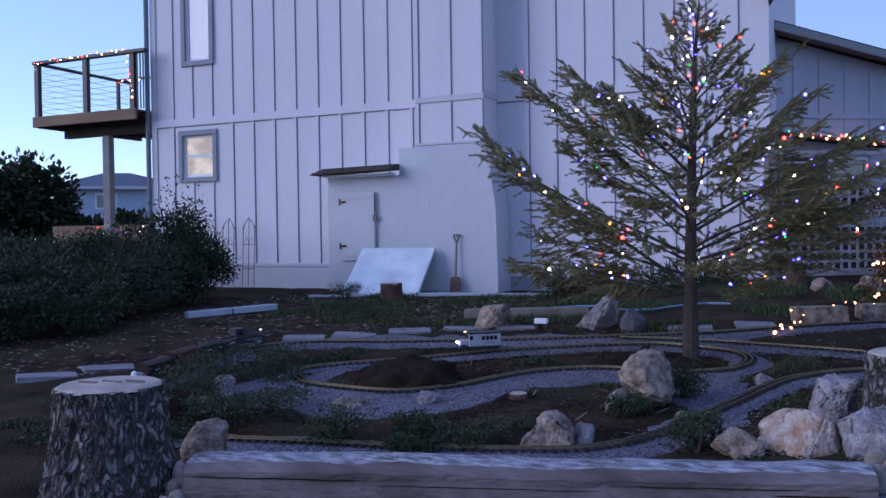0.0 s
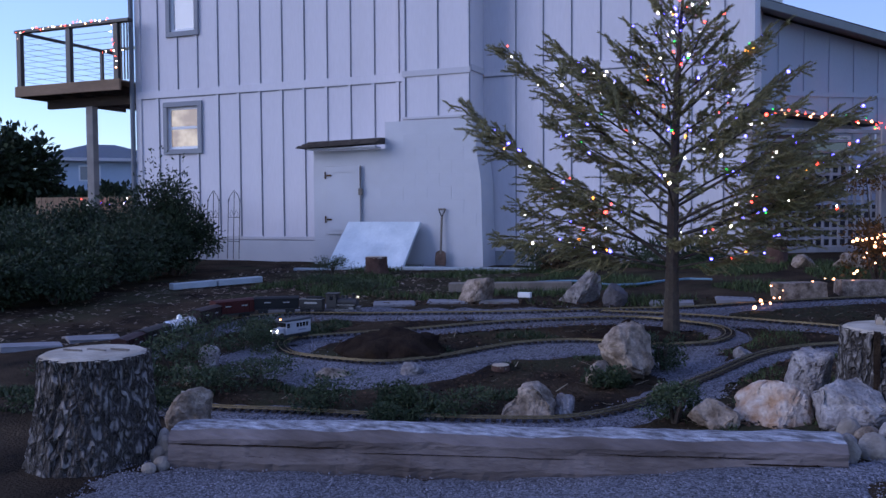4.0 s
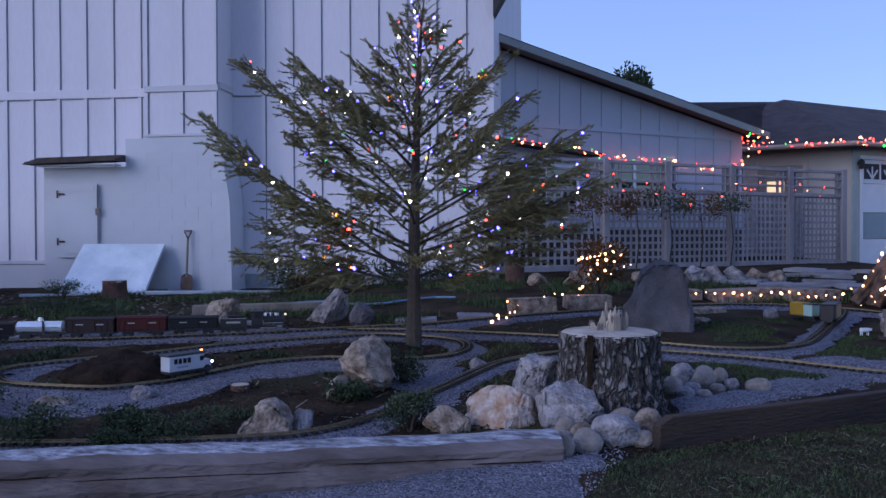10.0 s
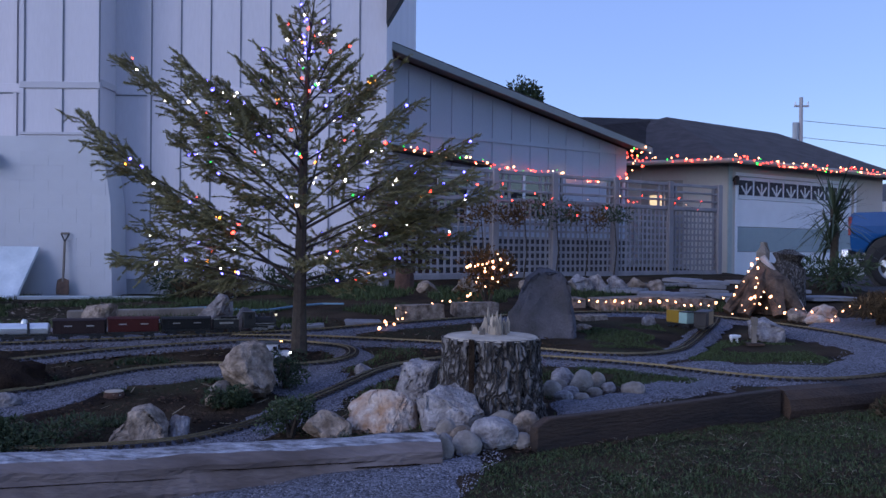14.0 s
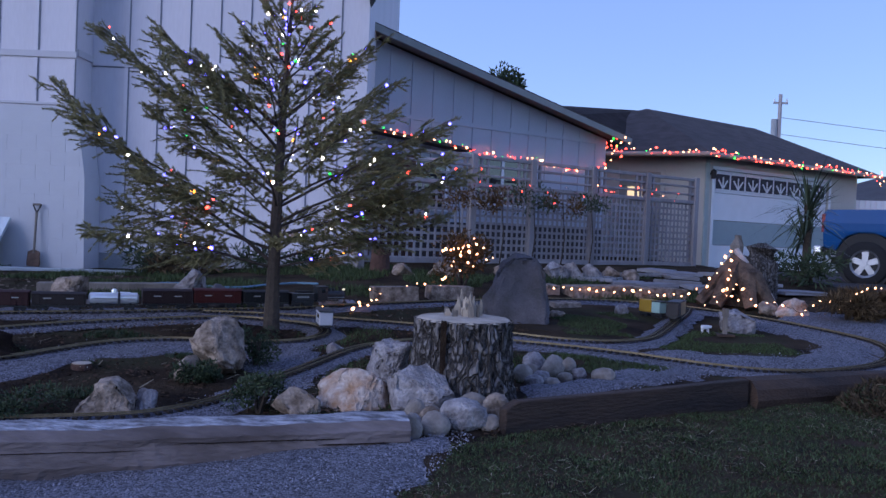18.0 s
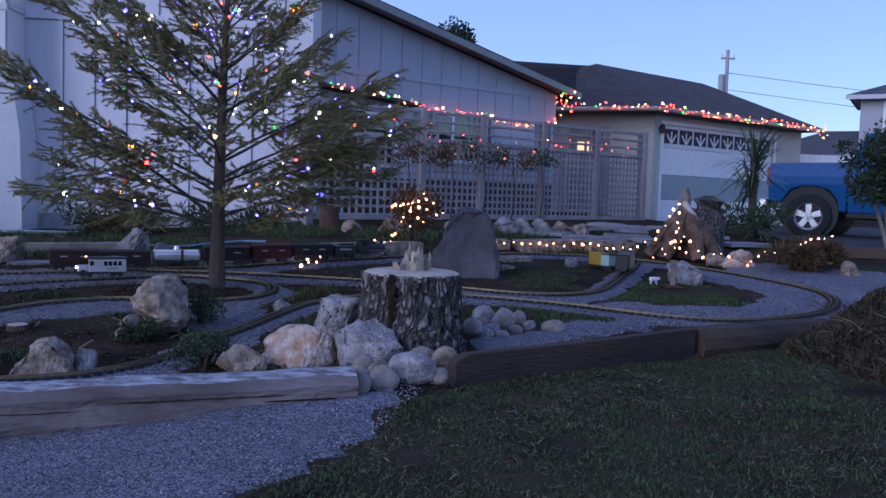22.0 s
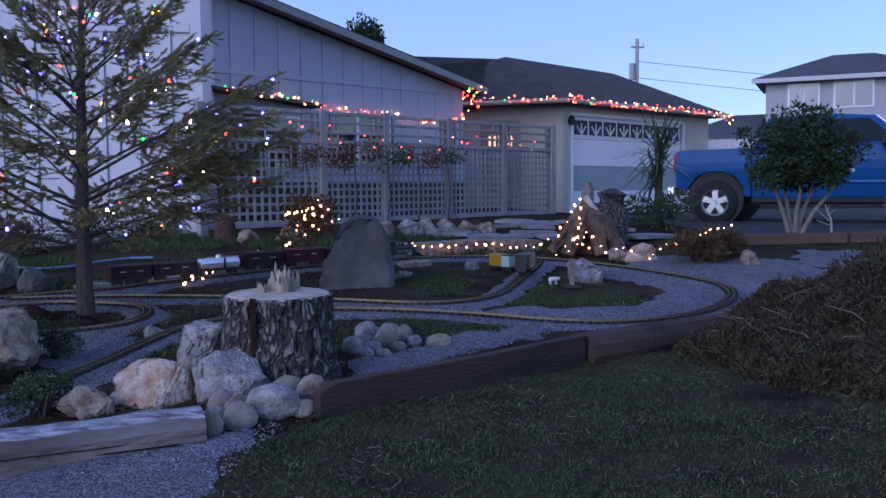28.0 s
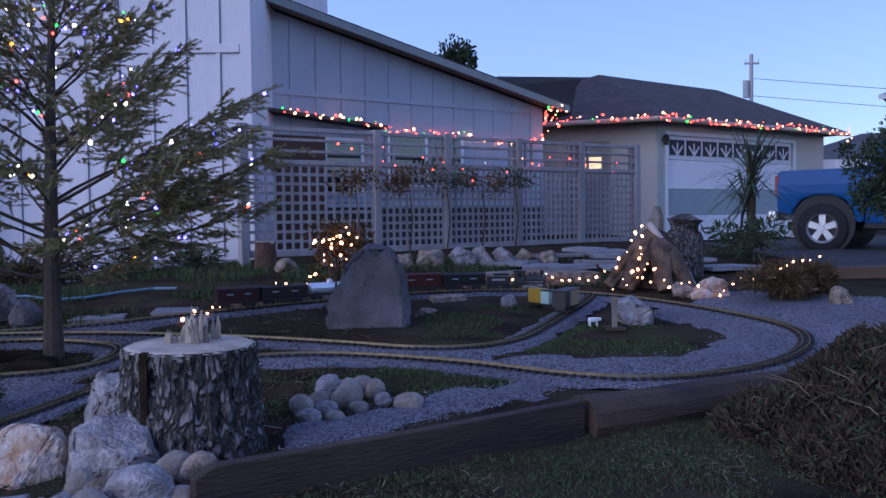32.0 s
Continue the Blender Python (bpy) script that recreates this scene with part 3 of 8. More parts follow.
def wall_siding():
    """Board-and-batten wall with two windows, a bumped-out bay and a block footing."""
    w = thing("wall_south", Matrix(), "pale grey board and batten house wall", "house wall", kind="structure")
    wins = [(-11.72, 2.50, -11.04, 3.26), (-11.62, 4.60, -11.08, 6.1)]
    # wall as slabs round the openings
    part("wall_slab", B(-12.42, YS, 0.2, -11.72, YS + 0.2, 7.5), M_SIDING, w)
    part("wall_slab", B(-11.04, YS, 0.2, -1.66, YS + 0.2, 7.5), M_SIDING, w)
    part("wall_slab", B(-11.72, YS, 0.2, -11.04, YS + 0.2, 2.50), M_SIDING, w)
    part("wall_slab", B(-11.72, YS, 3.26, -11.04, YS + 0.2, 4.60), M_SIDING, w)
    part("wall_slab", B(-11.72, YS, 6.1, -11.04, YS + 0.2, 7.5), M_SIDING, w)
    part("wall_slab", B(-11.72, YS, 4.6, -11.62, YS + 0.2, 6.1), M_SIDING, w)
    part("wall_slab", B(-11.08, YS, 4.6, -11.04, YS + 0.2, 6.1), M_SIDING, w)
    part("side_wall", B(-12.42, YS + 0.2, 0.2, -12.22, 20, 7.5), M_SIDING, w)
    part("side_wall", B(-1.86, YS + 0.2, 0.2, -1.66, 20, 7.5), M_SIDING, w)
    part("foundation", B(-12.40, YS - 0.03, 0.0, -8.3, YS - 0.002, 0.88), M_BLOCK, w)
    part("foundation", B(-5.5, YS - 0.03, 0.0, -1.68, YS - 0.002, 0.74), mat("old_concrete", (0.36, 0.36, 0.37), 0.9, 0.3, 3, 0.4), w)
    part("corner_board", B(-12.44, YS - 0.025, 0.5, -12.32, YS - 0.002, 7.5), M_TRIM, w)
    part("drain_pipe", C((-12.5, YS - 0.05, 0.4), (-12.5, YS - 0.05, 7.5), 0.045), mat("pipe_paint", (0.16, 0.17, 0.19), 0.6, 0.1), w)
    bat = bpy.data.meshes.new("batten")
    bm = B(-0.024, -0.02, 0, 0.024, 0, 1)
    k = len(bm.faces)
    # dark strip on one side paints in the shadow beside the batten
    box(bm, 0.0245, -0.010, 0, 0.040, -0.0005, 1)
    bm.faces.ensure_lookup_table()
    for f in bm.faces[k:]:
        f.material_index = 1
    bm.to_mesh(bat)
    bm.free()
    bat.materials.append(M_SIDING)
    bat.materials.append(M_SHADOWLINE)
    cols = [-12.39 + 0.4425 * i for i in range(1, 13)]
    for x in cols:
        if not -11.78 < x < -10.98:
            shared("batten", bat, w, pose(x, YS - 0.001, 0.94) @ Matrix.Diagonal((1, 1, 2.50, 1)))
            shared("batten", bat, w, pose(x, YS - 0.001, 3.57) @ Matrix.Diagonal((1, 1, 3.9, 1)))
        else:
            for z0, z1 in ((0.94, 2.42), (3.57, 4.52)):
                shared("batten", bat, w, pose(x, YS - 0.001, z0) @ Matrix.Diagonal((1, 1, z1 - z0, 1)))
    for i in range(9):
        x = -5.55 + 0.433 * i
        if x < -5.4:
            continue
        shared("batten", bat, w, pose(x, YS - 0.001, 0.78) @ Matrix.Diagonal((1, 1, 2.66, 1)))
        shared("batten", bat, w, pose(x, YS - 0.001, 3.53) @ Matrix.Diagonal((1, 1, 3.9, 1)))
    part("trim_band", B(-12.40, YS - 0.026, 3.44, -6.72, YS - 0.003, 3.57, 0.004), M_SIDING, w)
    part("trim_band", B(-5.6, YS - 0.026, 3.42, -1.81, YS - 0.003, 3.53, 0.004), M_SIDING, w)
    # thin dark strips put in for the shadow below the bands
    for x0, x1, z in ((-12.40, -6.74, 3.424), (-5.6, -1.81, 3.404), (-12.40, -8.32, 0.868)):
        part("shadow_strip", B(x0, YS - 0.032 if z < 1 else YS - 0.012, z, x1, YS - 0.0305 if z < 1 else YS - 0.0025, z + 0.014), M_SHADOWLINE, w)
    part("base_band", B(-12.40, YS - 0.04, 0.88, -8.31, YS - 0.004, 0.94, 0.006), M_TRIM, w)
    part("corner_board", B(-1.80, YS - 0.024, 0.72, -1.66, YS - 0.001, 7.5), M_SIDING, w)
    # the bumped-out bay over the block footing
    bay = thing("chimney_bay", Matrix(), "narrow pale siding bay above a block base", "house wall", kind="structure")
    part("bay_wall", B(-6.72, YB + 0.03, 2.74, -5.61, YS - 0.004, 7.5), M_SIDING, bay)
    for x in (-6.70, -6.16, -5.65):
        shared("batten", bat, bay, pose(x, YB + 0.029, 2.80) @ Matrix.Diagonal((1.1, 1, 0.6, 1)))
        shared("batten", bat, bay, pose(x, YB + 0.029, 3.50) @ Matrix.Diagonal((1.1, 1, 3.95, 1)))
    part("trim_band", B(-6.73, YB + 0.008, 3.41, -5.60, YB + 0.027, 3.50, 0.004), M_TRIM, bay)
    part("trim_band", B(-6.73, YB + 0.008, 2.76, -5.60, YB + 0.027, 2.80, 0.004), M_TRIM, bay)
    for z in (2.75, 3.45):
        part("return_band", B(-5.608, YB + 0.05, z, -5.585, YS - 0.03, z + 0.09), M_TRIM, bay)
    # block footing
    fb = thing("block_base", Matrix(), "painted concrete block base with a small hatch", "house wall", kind="structure")
    bm = bmesh.new()
    prism(bm, [(-8.31, 0.1), (-5.40, 0.1), (-5.44, 1.8), (-5.58, 2.74), (-7.02, 2.74), (-7.02, 2.33), (-8.31, 2.33)], YB + 0.012, YS - 0.035)
    part("core", bm, M_BLOCK, fb)
    blk = bpy.data.meshes.new("block")
    bm = B(-0.1992, 0.0065, 0.0008, 0.1992, 0.010, 0.1992, 0.0008)
    bm.to_mesh(blk)
    bm.free()
    blk.materials.append(M_BLOCK)
    for r in range(11):
        z = 0.33 + 0.2 * r
        for c in range(8):
            x = -8.11 + 0.4 * c + (0.2 if r % 2 else 0)
            x1 = -5.42 - max(0, z - 1.6) * 0.12
            if x + 0.197 > x1 or (z > 2.12 and x < -6.8) or (z + 0.2 > 2.74):
                continue
            if -8.14 < x < -7.3 and 1.0 < z < 2.05:
                continue
            shared("block", blk, fb, pose(x, YB + 0.002, z))
    hatch = thing("door_1", Matrix(), "small white plank hatch with rusty hinges", "hatch", kind="structure")
    part("door_leaf", B(-8.06, YB - 0.026, 1.0, -7.44, YB - 0.006, 2.08, 0.004), M_BLOCK, hatch)
    part("door_seam", B(-7.447, YB - 0.034, 1.0, -7.437, YB - 0.031, 2.08), M_BARE, hatch)
    for z in (1.22, 1.92):
        part("hinge", B(-8.05, YB - 0.04, z, -7.96, YB - 0.031, z + 0.03), mat("rust", (0.13, 0.075, 0.05), 0.9, 0.4), hatch, "rusty strap hinge")
        part("hinge", B(-8.08, YB - 0.045, z - 0.04, -8.06, YB - 0.03, z + 0.07), mat("rust", (0.13, 0.075, 0.05), 0.9, 0.4), hatch, "rusty strap hinge")
    part("latch", B(-7.47, YB - 0.05, 1.62, -7.40, YB - 0.031, 1.72), M_BARE, hatch, "old sliding latch")
    for z in (1.06, 1.98):
        part("brace", B(-8.0, YB - 0.036, z, -7.5, YB - 0.027, z + 0.05), M_BLOCK, hatch)
    part("bolt", C((-7.44, YB - 0.04, 1.72), (-7.44, YB - 0.04, 2.06), 0.008), M_BARE, hatch)
    hood = thing("hatch_hood", Matrix(), "small weathered shingle hood over the hatch", "awning", kind="structure")
    for i in range(3):
        bm = bmesh.new()
        prism(bm, [(-8.46 + 0.03 * i, 2.36 + 0.035 * i), (-7.02, 2.40 + 0.03 * i), (-7.02, 2.435 + 0.03 * i), (-8.40 + 0.03 * i, 2.40 + 0.035 * i)], YB - 0.30 + 0.1 * i, YB + 0.02)
        part("hood_board", bm, mat("hood_wood", (0.085, 0.07, 0.062), 0.95, 0.4, 8, 0.6), hood)
    part("bracket", B(-8.3, YB - 0.2, 2.335, -7.08, YB - 0.003, 2.36), M_BLOCK, hood)
    ev = thing("eave_return", Matrix(), "dark end of the roof eave at the house corner", "eave", kind="structure")
    part("soffit", prism(bmesh.new(), [(-1.655, 4.45), (-1.38, 4.92), (-1.38, 5.4), (-1.655, 5.4)], YS - 0.2, YS + 0.1), mat("dark_eave", (0.05, 0.048, 0.05), 0.8, 0.2), ev)
    # windows
    for i, (x0, z0, x1, z1) in enumerate(wins):
        win = thing("window_%d" % (i + 1), Matrix(), ("small sash window with a dim warm room behind" if i == 0 else "tall upstairs window with pale curtain"), "window", kind="structure")
        f = 0.09
        for a in ((x0 - f, z0 - f, x1 + f, z0), (x0 - f, z1, x1 + f, z1 + f), (x0 - f, z0, x0, z1), (x1, z0, x1 + f, z1)):
            part("casing", B(a[0], YS - 0.045, a[1], a[2], YS - 0.003, a[3], 0.005), M_WTRIM, win)
        for a in ((x0, z0, x1, z0 + 0.05), (x0, z1 - 0.05, x1, z1), (x0, z0 + 0.05, x0 + 0.05, z1 - 0.05), (x1 - 0.05, z0 + 0.05, x1, z1 - 0.05)):
            part("sash", B(a[0], YS + 0.02, a[1], a[2], YS + 0.06, a[3]), M_WHITE, win)
        zm = (z0 + z1) / 2 - 0.02
        if i == 0:
            part("meeting_rail", B(x0 + 0.05, YS + 0.015, zm, x1 - 0.05, YS + 0.055, zm + 0.05), M_WHITE, win)
        part("pane", B(x0 + 0.05, YS + 0.035, z0 + 0.05, x1 - 0.05, YS + 0.04, z1 - 0.05), M_DUSK if i else M_PANE, win)


def lit_pane(name, c_hi, c_lo, z0, z1, strength):
    m = bpy.data.materials.new(name)
    m.use_nodes = True
    n, l = m.node_tree.nodes, m.node_tree.links
    b = n["Principled BSDF"]
    tc, t, r = n.new("ShaderNodeTexCoord"), n.new("ShaderNodeTexNoise"), n.new("ShaderNodeValToRGB")
    t.inputs["Scale"].default_value = 4
    l.new(tc.outputs["Object"], t.inputs["Vector"])
    r.color_ramp.elements[0].position, r.color_ramp.elements[1].position = 0.4, 0.65
    r.color_ramp.elements[0].color, r.color_ramp.elements[1].color = (*c_lo, 1), (*c_hi, 1)
    l.new(t.outputs[0], r.inputs[0])
    l.new(r.outputs[0], b.inputs["Emission Color"])
    b.inputs["Emission Strength"].default_value = strength
    b.inputs["Base Color"].default_value = (0.02, 0.02, 0.02, 1)
    b.inputs["Roughness"].default_value = 0.05
    return m


M_PANE = lit_pane("room_light_pane", (0.55, 0.46, 0.38), (0.22, 0.15, 0.11), 0, 1, 0.55)
wall_siding()


def deck():
    d = thing("balcony", Matrix(), "raised timber balcony with black cable railing", "balcony", kind="structure")
    x0, x1, y0, y1, z = -15.1, -12.6, 10.2, 13.0, 3.71
    part("fascia", B(x0, y0, z - 0.12, x1 + 0.1, y0 + 0.05, z + 0.08, 0.006), M_DECK, d, "cedar rim board")
    part("fascia", B(x0, y0 + 0.05, z - 0.12, x0 + 0.05, y1, z + 0.08, 0.006), M_DECK, d)
    for i in range(12):
        part("deck_board", B(x0 + 0.06, y0 + 0.06 + i * 0.225, z + 0.04, x1 + 0.08, y0 + 0.06 + i * 0.225 + 0.215, z + 0.07), M_DECK, d)
    for i in range(5):
        part("joist", B(x0 + 0.1 + i * 0.5, y0 + 0.06, z - 0.14, x0 + 0.15 + i * 0.5, y1, z + 0.035), M_DARKWOOD, d)
    part("beam", B(x0 + 0.35, y0 + 0.45, z - 0.32, x1 + 0.08, y0 + 0.55, z - 0.145), M_DARKWOOD, d)
    part("post", B(-13.72, y0 + 0.4, 0.0, -13.55, y0 + 0.54, z - 0.325, 0.006), mat("grey_post", (0.27, 0.25, 0.24), 0.9, 0.2, 4, 0.3), d, "square support post")
    for x in (x0 + 0.06, x0 + 1.32, x1 - 0.03):
        part("rail_post", B(x - 0.055, y0 + 0.055, z + 0.081, x + 0.055, y0 + 0.145, z + 1.099, 0.004), M_BLACK, d)
    for y in (y1 - 0.6,):
        for x in (x0 + 0.04, x0 + 1.3):
            part("rail_post", B(x - 0.03, y, z + 0.07, x + 0.03, y + 0.06, z + 1.1), M_BLACK, d)
    part("top_rail", B(x0 - 0.02, y0 + 0.03, z + 1.10, x1 + 0.30, y0 + 0.16, z + 1.16, 0.005), M_BLACK, d)
    part("top_rail", B(x0, y0 + 0.14, z + 1.10, x0 + 0.08, y1, z + 1.15), M_BLACK, d)
    part("top_rail", B(x0 + 0.08, y1 - 0.6, z + 1.10, x1, y1 - 0.52, z + 1.15), M_BLACK, d)
    for k in range(8):
        part("cable", C((x0 + 0.04, y0 + 0.095, z + 0.2 + 0.11 * k), (x1 - 0.08, y0 + 0.095, z + 0.2 + 0.11 * k), 0.004, n=5), M_BLACK, d)
        part("cable", C((x0 + 0.04, y0 + 0.095, z + 0.2 + 0.11 * k), (x0 + 0.04, y1, z + 0.2 + 0.11 * k), 0.004, n=5), M_BLACK, d)
    for k in range(4):
        part("picket", B(x1 - 0.0 + k * 0.07, y0 + 0.08, z + 0.07, x1 + 0.018 + k * 0.07, y0 + 0.10, z + 1.1), M_BLACK, d)


deck()

# ---- the low wing, set at an angle ----
U, N = Vector((0.813, 0.582, 0)), Vector((0.582, -0.813, 0))
ANG = math.degrees(math.atan2(0.582, 0.813))


def wing():
    """The gabled wing, the entry wall and the garage, in their own turned space."""
    w = thing("wall_wing", pose(-1.71, 12.1, 0, 0, 0, ANG), "bluish grey gabled wing with shallow roof", "house wall", kind="structure")
    blue = mat("blue_grey_siding", (0.40, 0.43, 0.50), 0.75, 0.08, 1.5, 0.05, stretch=(1, 1, 0.2))
    L = 5.75
    rake = lambda s: 4.38 - (s + 0.05) * 0.205
    bm = prism(bmesh.new(), [(-2.5, 0.2), (L - 0.25, 0.2), (L - 0.25, rake(L) + 0.02), (-2.5, 4.85)], 0.0, 0.2)
    part("gable_wall", bm, blue, w)
    for i in range(13):
        x = -0.1 + i * 0.44
        part("batten", B(x, -0.02, 3.18, x + 0.045, -0.002, rake(x) - 0.09), blue, w)
        part("batten", B(x, -0.02, 0.9, x + 0.045, -0.002, 3.10), blue, w)
    # added dark band standing in for the dim patio low behind the lattice
    part("dim_backing", B(-1.6, -0.05, 0.2, L - 0.3, -0.026, 1.42), mat("added_dim_tone", (0.055, 0.048, 0.048), 0.9, 0.2, 3, 0.2), w, "dark band added for the dim space behind the fence")
    part("trim_band", B(-2.4, -0.024, 3.10, L - 0.3, -0.003, 3.18), blue, w)
    r = thing("roof_wing", pose(-1.71, 12.1, 0, 0, 0, ANG), "shallow brown shingled gable roof with pale rake board", "roof", kind="structure")
    bm = prism(bmesh.new(), [(-1.7, 4.778), (L + 0.1, rake(L) + 0.057), (L + 0.1, rake(L) + 0.085), (-1.7, 4.803)], -0.35, 8)
    part("roofing", bm, M_ROOF, r)
    bm = prism(bmesh.new(), [(-1.7, 4.664), (L + 0.08, rake(L) - 0.06), (L + 0.08, rake(L) + 0.055), (-1.7, 4.777)], -0.38, -0.34)
    part("rake_board", bm, mat("grey_green_rake", (0.28, 0.29, 0.28), 0.8, 0.1), r)
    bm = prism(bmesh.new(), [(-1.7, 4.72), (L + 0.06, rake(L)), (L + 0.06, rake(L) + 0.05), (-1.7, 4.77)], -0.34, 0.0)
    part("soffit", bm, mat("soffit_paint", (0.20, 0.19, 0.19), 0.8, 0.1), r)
    # windows behind the fence, under a small porch roof
    for s0, s1, z0, z1 in ((2.03, 3.6, 1.75, 2.62), (0.2, 1.6, 1.6, 2.5)):
        win = thing("window_3", pose(-1.71, 12.1, 0, 0, 0, ANG), "white framed sliding window in the wing wall", "window", kind="structure")
        part("frame", B(s0, -0.05, z0, s1, -0.026, z0 + 0.06), M_WHITE, win)
        part("frame", B(s0, -0.05, z1 - 0.06, s1, -0.026, z1), M_WHITE, win)
        for a in (s0, (s0 + s1) / 2 - 0.03, s1 - 0.06):
            part("frame", B(a, -0.05, z0 + 0.06, a + 0.06, -0.026, z1 - 0.06), M_WHITE, win)
        part("pane", B(s0 + 0.06, -0.034, z0 + 0.06, s1 - 0.06, -0.027, z1 - 0.06), M_DARKGLASS, win)
    p = thing("porch_roof", pose(-1.71, 12.1, 0, 0, 0, ANG), "low dark porch roof edge above the wing door", "roof", kind="structure")
    bm = prism(bmesh.new(), [(-0.6, 2.84), (1.85, 2.64), (1.85, 2.69), (-0.6, 2.89)], -0.35, -0.03)
    part("slab", bm, M_ROOF, p)
    part("door", B(0.0, -0.06, 0.8, 0.9, -0.027, 2.5), mat("brown_door", (0.09, 0.045, 0.03), 0.6, 0.2), p, "dark reddish brown door")
    # entry wall and garage
    g = thing("wall_garage", Matrix(), "pale beige garage walls", "garage", kind="structure")
    cream = mat("cream_siding", (0.52, 0.48, 0.42), 0.8, 0.08, 2, 0.1, stretch=(1, 1, 0.2))
    cx, cy = 5.58, 17.88
    ex, ey = 3.5, 18.75
    a2 = math.degrees(math.atan2(ey - cy, ex - cx))
    gm = pose(cx, cy, 0, 0, 0, ANG)
    em = pose(cx, cy, 0, 0, 0, a2)
    d0, d1, zt, zb = 0.34, 5.2, 2.95, 0.62
    part("front_wall", B(0, 0, 0.3, d0, 0.2, 3.25, m=gm), cream, g)
    part("front_wall", B(d1, 0, 0.3, 6.6, 0.2, 3.25, m=gm), cream, g)
    part("front_wall", B(d0, 0, zt, d1, 0.2, 3.25, m=gm), cream, g)
    part("entry_wall", B(0.0, -0.2, 0.3, 3.6, 0.0, 3.25, m=em), cream, g)
    part("corner_board", B(-0.02, -0.03, 0.4, 0.12, -0.002, 3.2, m=gm), mat("pale_green_trim", (0.40, 0.45, 0.42), 0.8, 0.1), g)
    part("far_wall", B(6.4, 0.2, 0.3, 6.6, 7, 3.25, m=gm), cream, g)
    door = thing("garage_door", gm, "white and sage banded sectional garage door with arched lights", "garage door", kind="structure")
    sage = mat("sage_band", (0.30, 0.36, 0.37), 0.6, 0.05)
    hts = [(zb, 1.20, M_WHITE), (1.20, 1.78, sage), (1.78, 2.42, M_WHITE), (2.42, zt, M_WHITE)]
    for k, (a, b, m_) in enumerate(hts):
        part("panel", B(d0 + 0.02, 0.05, a + 0.006, d1 - 0.02, 0.10, b - 0.004, 0.005), m_, door, "sage green panel" if m_ is sage else "white panel")
    dim = mat("dim_lite", (0.05, 0.05, 0.065), 0.5, 0.1, spec=0.1)
    for i in range(8):
        x = d0 + 0.12 + i * 0.585
        lite = part("lite", B(x, 0.035, 2.52, x + 0.5, 0.048, 2.86), dim, door, "dark glazed light")
        part("lite_frame", B(x - 0.02, 0.03, 2.49, x + 0.52, 0.047, 2.518), M_WHITE, lite)
        part("lite_frame", B(x - 0.02, 0.03, 2.862, x + 0.52, 0.047, 2.89), M_WHITE, lite)
        for k in range(3):
            bm = B(-0.02, 0.022, 0.0, 0.02, 0.034, 0.27)
            bmesh.ops.transform(bm, matrix=pose(x + 0.25, 0, 2.53, 0, (k - 1) * 42, 0), verts=bm.verts)
            part("muntin", bm, M_WHITE, lite)
    part("jamb", B(d0 - 0.09, -0.02, zb, d0, -0.003, zt + 0.08), M_WHITE, door)
    part("jamb", B(d1, -0.02, zb, d1 + 0.09, -0.003, zt + 0.08), M_WHITE, door)
    part("head_trim", B(d0, -0.02, zt, d1, -0.003, zt + 0.08), M_WHITE, door)
    ed = thing("door_2", em, "pale entry door with a lit glazed light", "door", kind="structure")
    part("leaf", B(1.0, 0.004, 0.8, 1.95, 0.04, 2.85), mat("taupe_door", (0.33, 0.30, 0.26), 0.7, 0.1), ed)
    part("casing", B(0.9, 0.004, 0.8, 0.99, 0.05, 2.95), cream, ed)
    part("casing", B(1.96, 0.004, 0.8, 2.05, 0.05, 2.95), cream, ed)
    part("light_pane", B(1.2, 0.045, 2.25, 1.75, 0.05, 2.5), glow("door_light", (1.0, 0.72, 0.42), 0.6), ed, "warm lit pane")
    lamp = thing("wall_lantern", gm @ pose(0.17, -0.1, 2.72), "small dark wall lantern beside the garage", "wall lamp")
    part("cage", C((0, 0, 0), (0, 0, 0.16), 0.05, 0.07, 8), M_BLACK, lamp)
    part("cap", C((0, 0, 0.162), (0, 0, 0.23), 0.08, 0.01, 8), M_BLACK, lamp)
    part("arm", B(-0.015, 0, 0.1, 0.015, 0.099, 0.13), M_BLACK, lamp)
    # hip roof
    r2 = thing("roof_garage", Matrix(), "low brown shingled hip roof over the garage", "roof", kind="structure")
    ov = 0.45
    pA = gm @ Vector((-ov, -ov, 3.27))
    pB = gm @ Vector((7.0, -ov, 3.27))
    pD = em @ Vector((3.4, 0.45, 3.27))
    pC = gm @ Vector((7.0, 8.0, 3.27))
    pE = gm @ Vector((-2.5, 8.0, 3.27))
    ridge1, ridge2 = Vector((5.13, 21.9, 4.85)), Vector((9.1, 24.5, 4.78))
    bm = bmesh.new()
    v = [bm.verts.new(p) for p in (pA, pB, pC, pE, pD, ridge1, ridge2)]
    for f in ((0, 1, 6, 5), (1, 2, 6), (2, 3, 5, 6), (3, 4, 5), (4, 0, 5)):
        bm.faces.new([v[i] for i in f])
    bmesh.ops.recalc_face_normals(bm, faces=bm.faces)
    r = bmesh.ops.solidify(bm, geom=bm.faces[:], thickness=0.08)
    part("roofing", bm, M_ROOF, r2)
    for a, b in ((pA, pB), (pA, pD)):
        bm = bmesh.new()
        cyl(bm, a - Vector((0, 0, 0.05)), b - Vector((0, 0, 0.05)), 0.055, 0.055, 8)
        part("gutter", bm, mat("gutter_paint", (0.33, 0.30, 0.26), 0.6, 0.1), r2)
